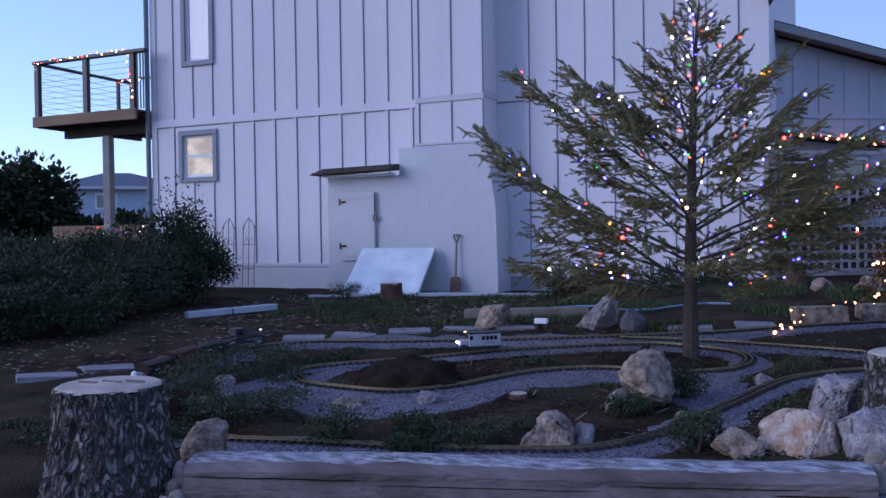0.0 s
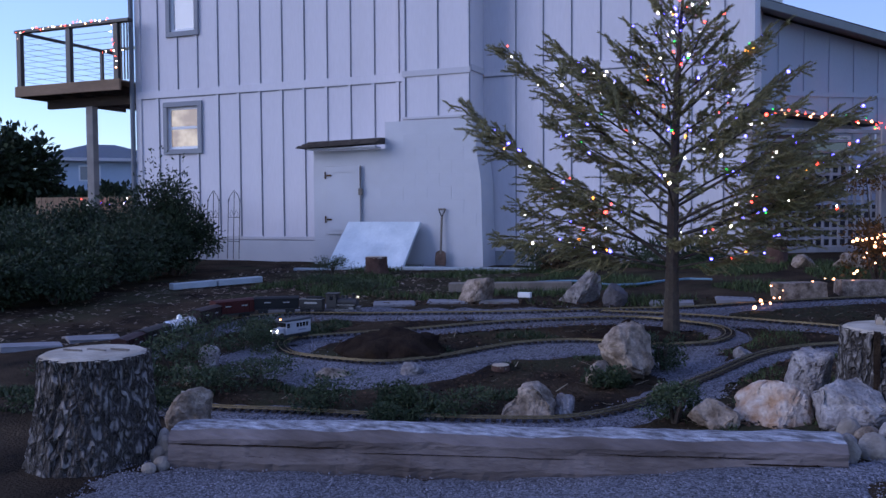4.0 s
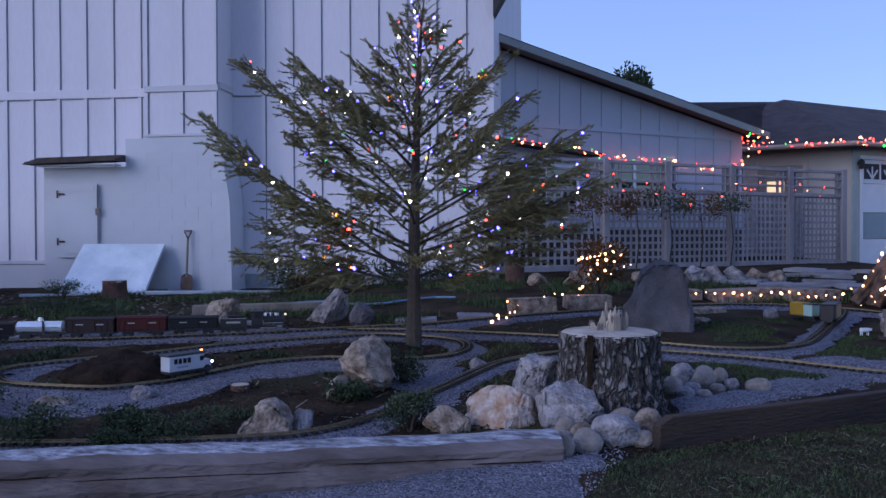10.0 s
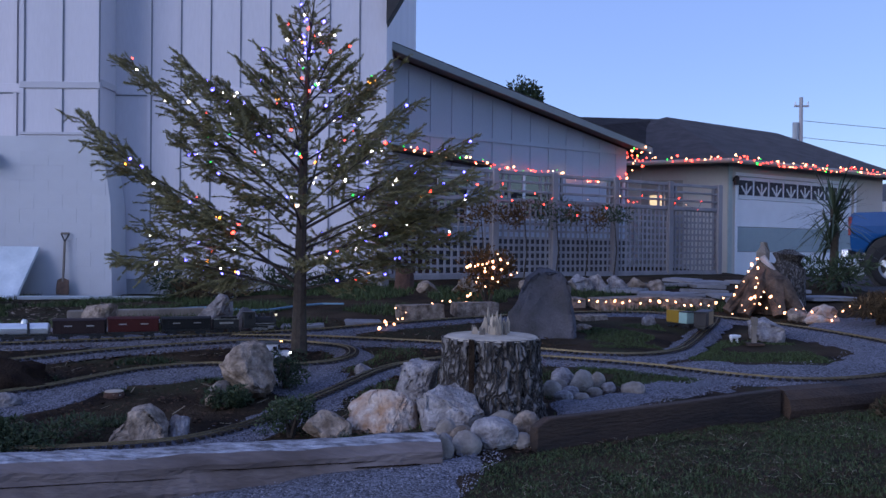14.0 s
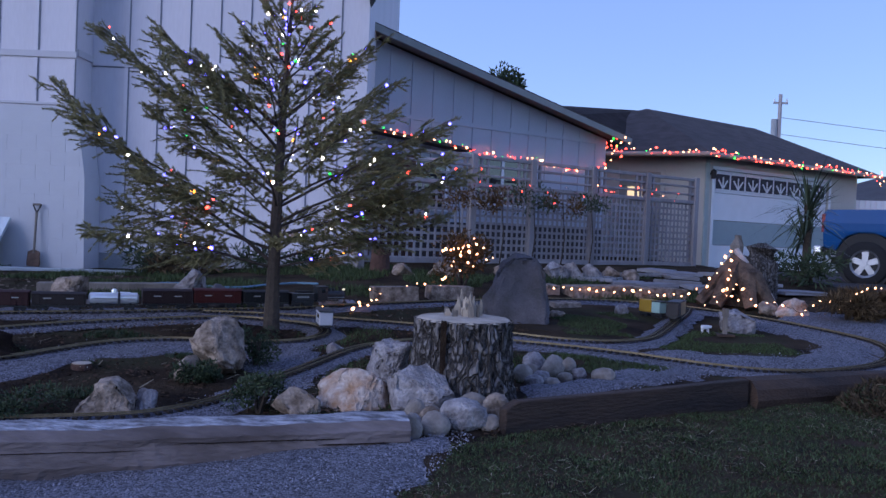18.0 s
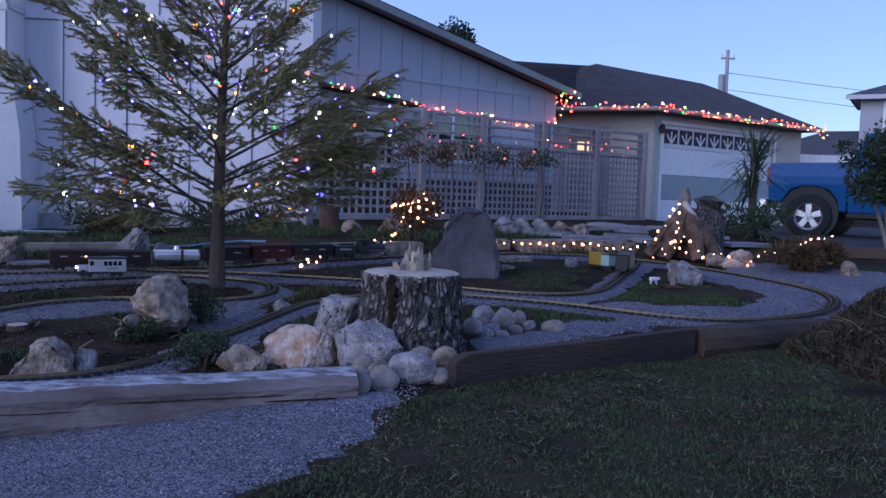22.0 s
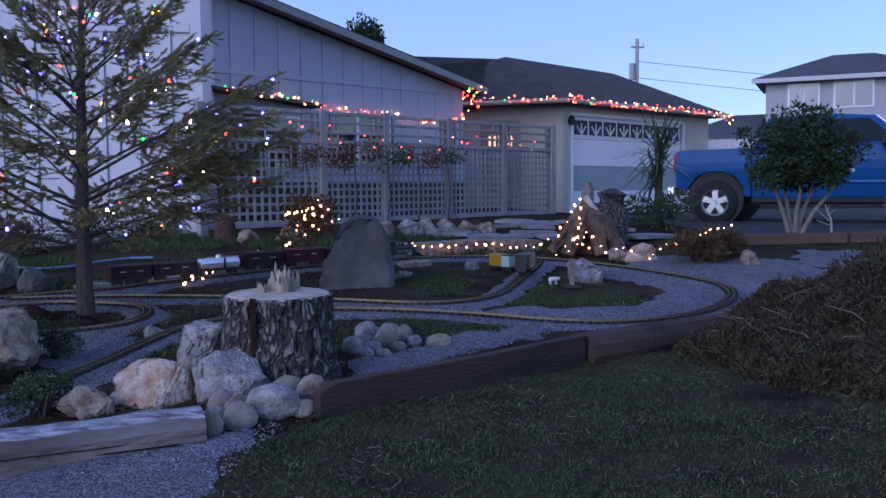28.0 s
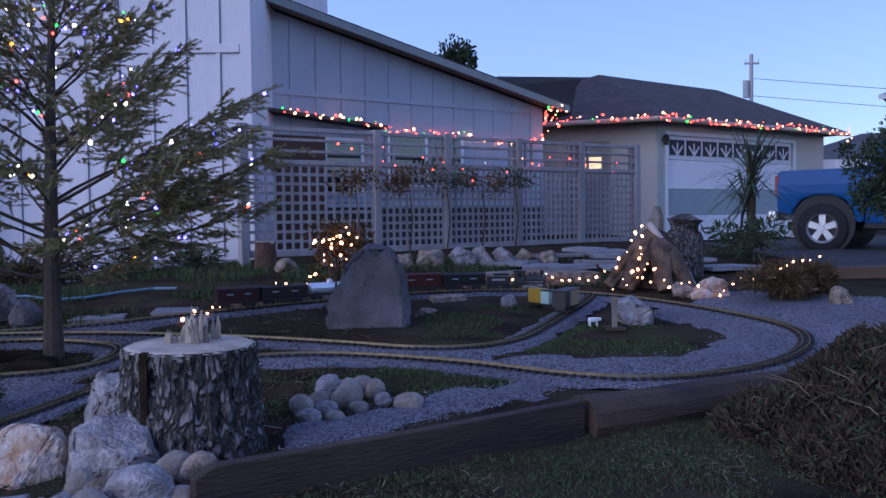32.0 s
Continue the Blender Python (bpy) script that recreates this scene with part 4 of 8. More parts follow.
    far = thing("roof_back", Matrix(), "long low brown roof behind the gable", "roof", kind="structure")
    bm = bmesh.new()
    q = [(1.6, 17.5, 3.9), (3.9, 18.6, 3.45), (5.4, 23.0, 4.95), (2.6, 23.0, 5.0)]
    vs = [bm.verts.new(p) for p in q]
    bm.faces.new(vs)
    bmesh.ops.solidify(bm, geom=bm.faces[:], thickness=0.1)
    part("roofing", bm, M_ROOF, far)
    part("wall", B(1.9, 19.5, 0.2, 3.4, 23, 3.6), M_TRIM, far)


wing()


def fence():
    """Lattice fence in bays between posts, open rails above."""
    f = thing("lattice_fence", pose(-1.60, 9.575, 0, 0, 0, ANG), "weathered grey cedar lattice fence with open top rails", "fence", kind="structure")
    posts = [0.0, 1.88, 3.04, 4.37, 5.69, 7.0]
    for i, s in enumerate(posts):
        part("post", B(s - 0.055, -0.055, 0.5, s + 0.055, 0.055, 2.41, 0.006), M_FENCE, f)
    rng = random.Random(3)
    for i, (a, b) in enumerate(zip(posts, posts[1:])):
        a, b = a + 0.056, b - 0.056
        for z, h in ((2.34, 0.05), (2.22, 0.035), (2.08, 0.035), (1.93, 0.06), (0.80, 0.07)):
            part("rail", B(a, -0.03, z, b, 0.03, z + h, 0.004), M_FENCE, f)
        n = 4 if i in (1, 3) else 2
        for k in range(n):
            x = a + 0.1 + k * 0.12 if k < n // 2 else b - 0.1 - (k - n // 2) * 0.12
            part("picket", B(x - 0.02, -0.015, 1.99, x + 0.02, 0.015, 2.338), M_FENCE, f)
        # square lattice: strips upright and level
        m = 0.112 if i == 0 else 0.098
        lat = bmesh.new()
        k = int((b - a) / m)
        for j in range(k + 1):
            x = a + (b - a) * j / k
            box(lat, x - 0.019, -0.012, 0.87, x + 0.019, -0.003, 1.93)
        k2 = int(1.06 / m)
        for j in range(k2 + 1):
            z = 0.87 + 1.06 * j / k2
            box(lat, a, -0.002, z - 0.019, b, 0.007, z + 0.019)
        part("lattice_panel", lat, M_FENCE, f)


fence()

# ---- stones, stumps and timber ----
def stone(name, x, y, w, h, material, label, seed, deep=None, sharp=0.5, sub=3, turn=None, sink=0.12, lean=0.0, peak=0.0, zbase=None, category="rock", group="", profile=None):
    """A stone with broad facets and a rough skin, sunk a little into the ground."""
    rng = random.Random(seed)
    bm = bmesh.new()
    o = rng.uniform(0, 50)
    if sharp >= 0.4:
        # a broken block: the hull of few corners, its edges worn, its faces rough
        cs = profile and [(px, s * (0.5 - 0.12 * pz), pz) for px, pz in profile for s in (-1, 1)]
        if not cs:
            cs = []
            for k in range(int(24 - 12 * sharp)):
                d = Vector((rng.uniform(-1, 1), rng.uniform(-1, 1), rng.uniform(-1, 1))).normalized()
                cs.append(Vector((d.x, d.y, max(d.z, -0.45))) * rng.uniform(0.85, 1.1))
        for c in cs:
            bm.verts.new(c)
        r = bmesh.ops.convex_hull(bm, input=bm.verts[:])
        bmesh.ops.delete(bm, geom=[v for v in bm.verts if not v.link_faces], context="VERTS")
        bmesh.ops.bevel(bm, geom=bm.edges[:], offset=0.09, segments=2, affect="EDGES", clamp_overlap=True)
        bmesh.ops.triangulate(bm, faces=bm.faces[:])
        for _ in range(3):
            long = [e for e in bm.edges if e.calc_length() > 0.16]
            if long:
                bmesh.ops.subdivide_edges(bm, edges=long, cuts=1)
                bmesh.ops.triangulate(bm, faces=[f for f in bm.faces if len(f.verts) > 3])
        bm.normal_update()
        for v in bm.verts:
            q = v.co
            v.co = q + v.normal * (0.10 * noise.noise(q * 1.7 + Vector((o, 0, 0))) + 0.06 * noise.noise(q * 4.5 + Vector((0, o, 0))) + 0.035 * noise.noise(q * 11))
            if peak and not profile:
                f = 1 - peak * max(v.co.z, -0.3)
                v.co.x *= f
                v.co.y *= f
        lo, hi = min(v.co.z for v in bm.verts), max(v.co.z for v in bm.verts)
        wx = max(v.co.x for v in bm.verts) - min(v.co.x for v in bm.verts)
        wy = max(v.co.y for v in bm.verts) - min(v.co.y for v in bm.verts)
        dp = deep or w * rng.uniform(0.7, 0.95)
        for v in bm.verts:
            v.co = Vector((v.co.x * w / wx, v.co.y * dp / wy, (v.co.z - lo) / (hi - lo) * h * (1 + sink) - h * sink))
            v.co.x += lean * v.co.z
        ob = finish(bm, name, material, smooth=True)
        ob.matrix_basis = pose(x, y, (ground_height(x, y) if zbase is None else zbase) - 0.005, 0, 0, rng.uniform(0, 25) if turn is None else turn)
        return tagged(ob, label, category, group)
    bmesh.ops.create_icosphere(bm, subdivisions=sub + (1 if w > 0.2 else 0), radius=1)
    cuts = [(Vector((rng.uniform(-1, 1), rng.uniform(-1, 1), rng.uniform(-0.6, 1))).normalized(), rng.uniform(0.60, 0.88)) for _ in range(int(16 * sharp) + 3)]
    o = rng.uniform(0, 50)
    for v in bm.verts:
        d = v.co.normalized()
        r = 1.0
        for n, c in cuts:
            k = d.dot(n)
            if k > 0.05:
                r = min(r, c / k)
        r *= 1 + 0.10 * noise.noise(d * 2 + Vector((o, 0, 0))) + 0.04 * noise.noise(d * 7 + Vector((0, o, 0))) + 0.02 * noise.noise(d * 18) + 0.012 * noise.noise(d * 40)
        p = d * r
        if peak:
            p.x *= 1 - peak * max(p.z, -0.3)
            p.y *= 1 - peak * max(p.z, -0.3)
        v.co = p
    lo, hi = min(v.co.z for v in bm.verts), max(v.co.z for v in bm.verts)
    wx = max(v.co.x for v in bm.verts) - min(v.co.x for v in bm.verts)
    dp = deep or w * rng.uniform(0.7, 0.95)
    for v in bm.verts:
        v.co = Vector((v.co.x * w / wx, v.co.y * dp / wx, (v.co.z - lo) / (hi - lo) * h * (1 + sink) - h * sink))
        v.co.x += lean * v.co.z
    ob = finish(bm, name, material, smooth=False)
    me = ob.data
    me.polygons.foreach_set("use_smooth", [sharp < 0.45] * len(me.polygons))
    ob.matrix_basis = pose(x, y, (ground_height(x, y) if zbase is None else zbase) - 0.005, 0, 0, rng.uniform(0, 25) if turn is None else turn)
    return tagged(ob, label, category, group)


R = "rocks round the big stump"
stone("rock", -1.31, 2.38, 0.24, 0.15, M_ROCKT, "small rough tan rock beside the log", 1, sharp=0.42, group=R)
stone("rock", -1.04, 2.50, 0.41, 0.20, M_ROCKW, "white and orange streaked rock behind the log", 2, sharp=0.45, group=R)
stone("rock", -0.86, 3.06, 0.27, 0.26, M_ROCKG, "rounded grey rock against the stump", 303, sharp=0.42, peak=0.12, group=R)
stone("rock", -0.68, 2.50, 0.38, 0.24, M_ROCKG, "large pale grey rock at the log end", 4, sharp=0.45, group=R)
P = "river stones at the log end"
for i, (x, y, w, h) in enumerate([(-0.41, 2.40, 0.16, 0.13), (-0.46, 2.17, 0.23, 0.15), (-0.60, 2.04, 0.14, 0.12), (-0.29, 2.31, 0.14, 0.15), (-0.70, 1.92, 0.08, 0.13),
                                  (-0.55, 2.46, 0.09, 0.11), (-0.52, 2.32, 0.10, 0.07), (-0.62, 2.20, 0.12, 0.10), (-0.38, 2.56, 0.12, 0.06), (-0.72, 2.08, 0.10, 0.09),
                                  (-0.33, 2.16, 0.10, 0.08), (-0.50, 2.58, 0.13, 0.07), (-0.70, 2.22, 0.10, 0.13)]):
    stone("stone", x, y - 0.02, w * 1.12, h * 1.02, (M_PEBBLE, M_ROCKG, M_PEBBLE, M_ROCKT)[i % 4], "smooth river stone heaped at the log end", 20 + i, sharp=0.2, sub=2, category="stone", group=P)
P = "stones behind the big stump"
for i, (x, y, w, h) in enumerate([(0.05, 3.55, 0.15, 0.15), (0.15, 3.42, 0.17, 0.16), (0.28, 3.58, 0.11, 0.11), (0.08, 3.26, 0.12, 0.08), (0.22, 3.29, 0.10, 0.07), (-0.05, 3.24, 0.12, 0.12),
                                  (0.18, 3.42, 0.09, 0.10), (0.46, 3.30, 0.15, 0.10), (0.02, 3.4, 0.12, 0.1), (0.33, 3.42, 0.09, 0.07), (0.10, 3.66, 0.12, 0.09), (0.22, 3.7, 0.14, 0.1), (0.0, 3.1, 0.12, 0.08), (0.12, 3.14, 0.1, 0.06)]):
    stone("stone", x, y, w, h, M_PEBBLE if i % 3 else M_ROCKG, "grey stone in the heap behind the stump", 40 + i, sharp=0.2, sub=2, category="stone", group=P)
stone("boulder", 0.12, 5.74, 0.66, 0.62, M_ROCKB, "tall dark slate boulder standing by the track", 60, deep=0.42, sharp=1.0, turn=-6, category="boulder", profile=[(-0.5, -0.1), (-0.46, 0.25), (-0.2, 0.85), (0.0, 1.0), (0.30, 0.97), (0.42, 0.75), (0.5, 0.1), (0.5, -0.1)])
stone("rock", -1.96, 3.30, 0.35, 0.37, M_ROCKT, "upright weathered tan rock with moss", 161, sharp=0.42, turn=4, category="rock")
stone("rock", -2.07, 3.10, 0.17, 0.15, M_ROCKT, "pale tan rock at the foot of another", 62, sharp=0.5, category="rock")
stone("rock", -2.31, 2.44, 0.31, 0.175, M_ROCKT, "wedge shaped tan rock in the gravel", 63, sharp=0.7, turn=8, profile=[(-0.5, -0.1), (-0.42, 0.25), (-0.1, 0.9), (0.1, 1.0), (0.32, 0.62), (0.46, 0.3), (0.5, -0.1)])
stone("rock", -2.155, 2.50, 0.14, 0.115, M_ROCKG, "small grey rock beside the wedge rock", 64, sharp=0.6)
stone("rock", -3.02, 6.2, 0.40, 0.33, M_ROCKG, "slanted grey slab rock behind the track", 65, sharp=0.9, lean=0.5, peak=0.2, turn=5)
stone("rock", -3.95, 6.0, 0.36, 0.26, M_ROCKT, "pyramid shaped brown rock behind the track", 66, sharp=0.8, peak=0.45)
stone("rock", -2.60, 6.0, 0.24, 0.22, M_ROCKB, "small dark rock behind the track", 67)
stone("rock", -2.15, 4.55, 0.20, 0.15, M_SOIL, "dark clod of earth and root near the tree", 68, sharp=0.3)
stone("rock", -3.97, 1.58, 0.23, 0.24, M_ROCKT, "purplish brown rock at the log end", 69, sharp=0.6)
for i, (x, y, w, h) in enumerate([(-3.75, 1.10, 0.09, 0.13), (-3.68, 1.0, 0.085, 0.09), (-3.60, 0.93, 0.09, 0.07), (-3.70, 1.06, 0.08, 0.17), (-3.62, 0.86, 0.07, 0.06), (-3.66, 1.03, 0.08, 0.14)]):
    stone("stone", x, y, w, h, M_PEBBLE, "rounded tan pebble beside the near stump", 70 + i, sharp=0.1, sub=2, category="stone", group="pebbles by the near stump")
stone("rock", 2.14, 5.65, 0.37, 0.20, M_ROCKG, "rounded grey rock inside the track loop", 80, sharp=0.4)
stone("rock", 4.0, 6.25, 0.19, 0.18, M_ROCKT, "small tan rock beside the planting bed", 81)
stone("rock", 3.1, 6.75, 0.42, 0.20, M_ROCKW, "pale tan rock under the string lights", 82, sharp=0.5)
stone("rock", 2.85, 6.85, 0.28, 0.14, M_ROCKT, "low tan rock under the string lights", 83, sharp=0.5)
for i, (x, y, w, h) in enumerate([(-3.75, 2.75, 0.24, 0.08), (-3.3, 2.95, 0.16, 0.1), (-4.6, 2.35, 0.12, 0.13), (-4.75, 2.75, 0.17, 0.17), (-1.7, 3.15, 0.10, 0.06), (-1.3, 4.15, 0.16, 0.1), (-3.1, 1.75, 0.1, 0.03), (-2.65, 1.8, 0.1, 0.03), (0.55, 6.1, 0.18, 0.07), (1.25, 6.45, 0.15, 0.1)]):
    stone("rock", x, y, w, h, (M_ROCKT, M_ROCKG)[i % 2], "small half-buried garden rock", 90 + i, sharp=0.4, sub=2, group="small garden rocks")
for i, (x, w, h) in enumerate([(-0.95, 0.3, 0.2), (-0.45, 0.40, 0.24), (0.62, 0.34, 0.26), (0.98, 0.28, 0.30), (1.25, 0.26, 0.30), (1.5, 0.22, 0.27), (1.74, 0.24, 0.24), (2.0, 0.24, 0.2), (0.3, 0.25, 0.2)]):
    y = 9.0 + 0.2 * max(x, -0.6)
    stone("rock", x, y, w * 1.1, h * 0.78, M_ROCKG if i in (3, 4, 5) else M_ROCKT, "pale rough rock in the row before the fence", 110 + i, sharp=0.8, lean=-0.3 if i in (4, 5) else 0, group="rocks before the fence")


def bark_tube(bm, r, h, n, rows, rng, flare=0.12, fiss=0.09):
    """Bark with deep upright fissures, wider at the foot."""
    ringz = [h * j / rows for j in range(rows + 1)]
    grid = []
    o = rng.uniform(0, 30)
    for z in ringz:
        ring = []
        for k in range(n):
            a = 2 * math.pi * k / n
            q = noise.noise((math.cos(a) * 6 + o, math.sin(a) * 6, z * 6)) * 0.7 + noise.noise((math.cos(a) * 11 + o, math.sin(a) * 11, z * 13)) * 0.5
            q2 = noise.noise((math.cos(a) * 14 + o, math.sin(a) * 14, z * 9))
            rr = r * (1 + flare * (1 - z / h) ** 2 + 0.05 * noise.noise((math.cos(a) * 1.2, math.sin(a) * 1.2 + o, 0)) - fiss * abs(q) * 1.6 + 0.035 * q2)
            ring.append(bm.verts.new((rr * math.cos(a), rr * math.sin(a), z)))
        grid.append(ring)
    for u, v in zip(grid, grid[1:]):
        for k in range(n):
            bm.faces.new((u[k], u[(k + 1) % n], v[(k + 1) % n], v[k]))
    return grid


def stump(x, y, r, h, label, seed, spike=False):
    rng = random.Random(seed)
    t = thing("tree_stump", pose(x, y, ground_height(x, y) - 0.06), label, "tree stump")
    bm = bmesh.new()
    grid = bark_tube(bm, r, h, 130, 44, rng, 0.16 if spike else 0.32, 0.14)
    part("bark", bm, M_BARK, t, "deeply fissured grey bark", smooth=False)
    bm = bmesh.new()
    outer = [bm.verts.new((v_[0] * 0.97, v_[1] * 0.97, h - 0.008)) for v_ in [(r * (1 - 0.02 * abs(noise.noise((k, 0, seed)))) * math.cos(2 * math.pi * k / 48), r * math.sin(2 * math.pi * k / 48)) for k in range(48)]]
    inner = [bm.verts.new((v_.co.x * 0.9, v_.co.y * 0.9, h + 0.006)) for v_ in outer]
    mid = bm.verts.new((0, 0, h + 0.014))
    for k in range(48):
        bm.faces.new((outer[k], outer[(k + 1) % 48], inner[(k + 1) % 48], inner[k]))
        bm.faces.new((inner[k], inner[(k + 1) % 48], mid))
    part("cut_face", bm, M_CUT, t, "pale sawn top")
    if spike:
        # torn splinters that the saw left standing
        for i in range(15):
            w, y = rng.uniform(0.018, 0.05), rng.uniform(-0.05, 0.06)
            x = rng.uniform(-0.105, 0.085)
            hh = rng.uniform(0.06, 0.15) * (1 - 3.5 * abs(x + 0.01)) + 0.025
            top = [(x + w * (1 - k / 4.0), h + hh * (rng.uniform(0.62, 1.0) if k % 2 else rng.uniform(0.30, 0.75))) for k in range(5)]
            bm = prism(bmesh.new(), [(x, h - 0.012), (x + w * 1.05, h - 0.012)] + top, y, y + rng.uniform(0.008, 0.02))
            part("splinter", bm, M_CUT if i % 3 else M_BARE, t, "torn pale splinter").matrix_basis = pose(0, 0, 0, rng.uniform(-5, 5), rng.uniform(-3, 3), rng.uniform(-25, 25))
        part("split", B(-0.13, -r * 0.95, 0.22, -0.10, -r * 0.70, h + 0.004), M_SOIL, t, "dark split in the bark")
    else:
        for k in range(3):
            part("saw_step", B(-0.14 + 0.10 * k, -0.006 + 0.05 * (k - 1), h + 0.012, -0.03 + 0.10 * k, 0.006 + 0.05 * (k - 1), h + 0.019), M_BARE, t)
    return t


stump(-0.45, 2.78, 0.285, 0.50, "big grey-barked stump with torn splinters on top", 7, True)
stump(-4.05, 0.98, 0.26, 0.57, "near stump with thick bark and sawn top", 8)


def small_stump(x, y, r, h, label):
    t = thing("tree_stump", pose(x, y, ground_height(x, y) - 0.03), label, "tree stump")
    bm = bmesh.new()
    bark_tube(bm, r, h, 30, 8, random.Random(3), 0.2, 0.08)
    part("bark", bm, mat("red_bark", (0.11, 0.06, 0.045), 0.95, 0.4, 8, 0.8), t)
    part("cut_face", C((0, 0, h - 0.02), (0, 0, h + 0.005), r * 0.97, r * 0.93, 24), M_CUT, t)


small_stump(-6.5, 8.65, 0.15, 0.26, "small reddish stump before the leaning board")
small_stump(-1.3, 9.3, 0.12, 0.34, "narrow stump beside the house corner")
small_stump(-2.77, 3.25, 0.06, 0.06, "low sawn disc of a cut shrub")


def driftwood_log():
    """The long squared log that edges the bed."""
    t = thing("edging_log", Matrix(), "long weathered grey driftwood log edging the gravel", "log")
    a, b = Vector((-3.60, 1.04, 0)), Vector((-0.74, 1.86, 0))
    d = (b - a).normalized()
    n = Vector((-d.y, d.x, 0))
    bm = bmesh.new()
    rows = []
    k = 90
    prof = [(-0.10, -0.06), (-0.125, 0.03), (-0.11, 0.10), (-0.115, 0.135), (-0.085, 0.175), (0.0, 0.19), (0.085, 0.18), (0.11, 0.15), (0.12, 0.05), (0.10, -0.06)]
    for i in range(k + 1):
        p = a + (b - a) * i / k
        row = []
        for j, (o, z) in enumerate(prof):
            w = 0.009 * noise.noise((i * 0.15, j * 2.0, 0)) + (0.002 if 3 <= j <= 7 else 0.005) * noise.noise((i * 0.9, j * 3.1, 5))
            sag = 0.014 * noise.noise((i * 0.05, 2, 0)) + 0.03 * smooth(8, 0, i) * (0.5 if z > 0.1 else 0) * -1
            row.append(bm.verts.new(p + n * (o + w) + Vector((0, 0, 0.215 + z + w + sag + 0.000 * i))))
        rows.append(row)
    for u, v in zip(rows, rows[1:]):
        for j in range(len(prof) - 1):
            f = bm.faces.new((u[j], v[j], v[j + 1], u[j + 1]))
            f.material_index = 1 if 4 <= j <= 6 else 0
    bm.faces.new(rows[0])
    bm.faces.new(rows[-1][::-1])
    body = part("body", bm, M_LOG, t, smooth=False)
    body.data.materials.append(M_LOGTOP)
    for (s0, s1, z, dz) in ((0.0, 0.28, 0.105, 0.012), (0.3, 0.62, 0.085, 0.007), (0.66, 0.9, 0.11, 0.008), (0.86, 1.0, 0.085, 0.012), (0.12, 0.4, 0.055, 0.006), (0.5, 0.8, 0.045, 0.006)):
        pts = [a + (b - a) * (s0 + (s1 - s0) * i / 10) - n * 0.118 + Vector((0, 0, 0.215 + z + 0.006 * noise.noise((i * 0.7, z * 30, 0)))) for i in range(11)]
        part("crack", tube(pts, [0.0005] + [dz * 0.28] * 9 + [0.0005], 4), M_SOIL, t, "dark drying crack")
    return t


driftwood_log()


def edging():
    t = thing("edging_board", Matrix(), "dark stained plank edging above the lawn", "garden edging")
    a, b = Vector((-0.27, 2.09, 0)), Vector((1.26, 3.04, 0))
    an = math.degrees(math.atan2(b.y - a.y, b.x - a.x))
    L = (b - a).length
    bm = prism(bmesh.new(), [(0, 0.0), (L, 0.0), (L, 0.448), (L * 0.5, 0.436), (0.08, 0.436), (0.0, 0.40)], -0.03, 0.03)
    bmesh.ops.bevel(bm, geom=bm.edges[:], offset=0.005, segments=1, affect="EDGES")
    ob = part("plank", bm, M_DARKWOOD, t)
    ob.matrix_basis = pose(a.x, a.y, 0, 0, 0, an)
    part("stake", B(L * 0.5, 0.032, 0.0, L * 0.5 + 0.05, 0.07, 0.40), M_DARKWOOD, t).matrix_basis = pose(a.x, a.y, 0, 0, 0, an)
    l = thing("edging_log", Matrix(), "dark round timber log continuing the edging", "log")
    bm = tube([(1.27, 3.10, 0.325), (1.6, 3.27, 0.322), (2.0, 3.50, 0.320), (2.5, 3.80, 0.315)], [0.128, 0.125, 0.122, 0.115], 12, jit=0.05, rng=random.Random(4))
    part("trunk", bm, M_DARKWOOD, l)


edging()

# ---- pavers and planks ----
def slab(x, y, w, d, a, label, group, h=0.05, m_=None, lift=0.03):
    rng = random.Random(int(x * 100) + int(y * 10))
    bm = B(-w / 2, -d / 2, 0, w / 2, d / 2, h, 0.008)
    for v in bm.verts:
        v.co += Vector((rng.uniform(-.01, .01), rng.uniform(-.01, .01), 0))
    ob = finish(bm, "paver", m_ or M_PAVER)
    ob.matrix_basis = pose(x, y, ground_height(x, y) - h + lift + 0.012, rng.uniform(-2, 2), rng.uniform(-2, 2), a)
    return tagged(ob, label, "paving stone", group)


for x, y, w, a in ((-5.1, 5.18, 0.42, 22), (-4.68, 5.52, 0.40, 25), (-4.25, 5.85, 0.40, 20), (-3.75, 6.02, 0.38, 18), (-6.68, 2.95, 0.45, 50), (-6.45, 3.38, 0.42, 52), (-6.1, 3.8, 0.25, 50),
                   (-2.1, 6.2, 0.40, 8), (-1.55, 6.45, 0.36, 8), (-5.55, 4.98, 0.4, 30)):
    slab(x, y, w, 0.31, a, "flat grey paver laid beside the back track", "pavers beside the track", lift=0.008)
for x, y, w, d, h in ((-1.0, 6.75, 0.46, 0.25, 0.16), (-0.44, 7.1, 0.46, 0.28, 0.15), (0.6, 7.75, 0.4, 0.25, 0.13), (1.25, 7.75, 0.7, 0.35, 0.14), (1.95, 7.8, 0.6, 0.4, 0.13), (0.75, 6.85, 0.3, 0.2, 0.06)):
    slab(x, y, w, d, 15, "thick sandstone block beside the train line", "sandstone blocks", h, M_ROCKT, h - 0.03)
rngp = random.Random(9)
for i in range(16):
    x, y = 1.5 + rngp.uniform(0, 2.3), 8.2 + rngp.uniform(0, 2.6)
    slab(x, y, rngp.uniform(0.45, 0.75), rngp.uniform(0.35, 0.5), rngp.uniform(0, 90), "pale flagstone in the path to the fence", "flagstones", 0.05, M_PAVER, 0.03)


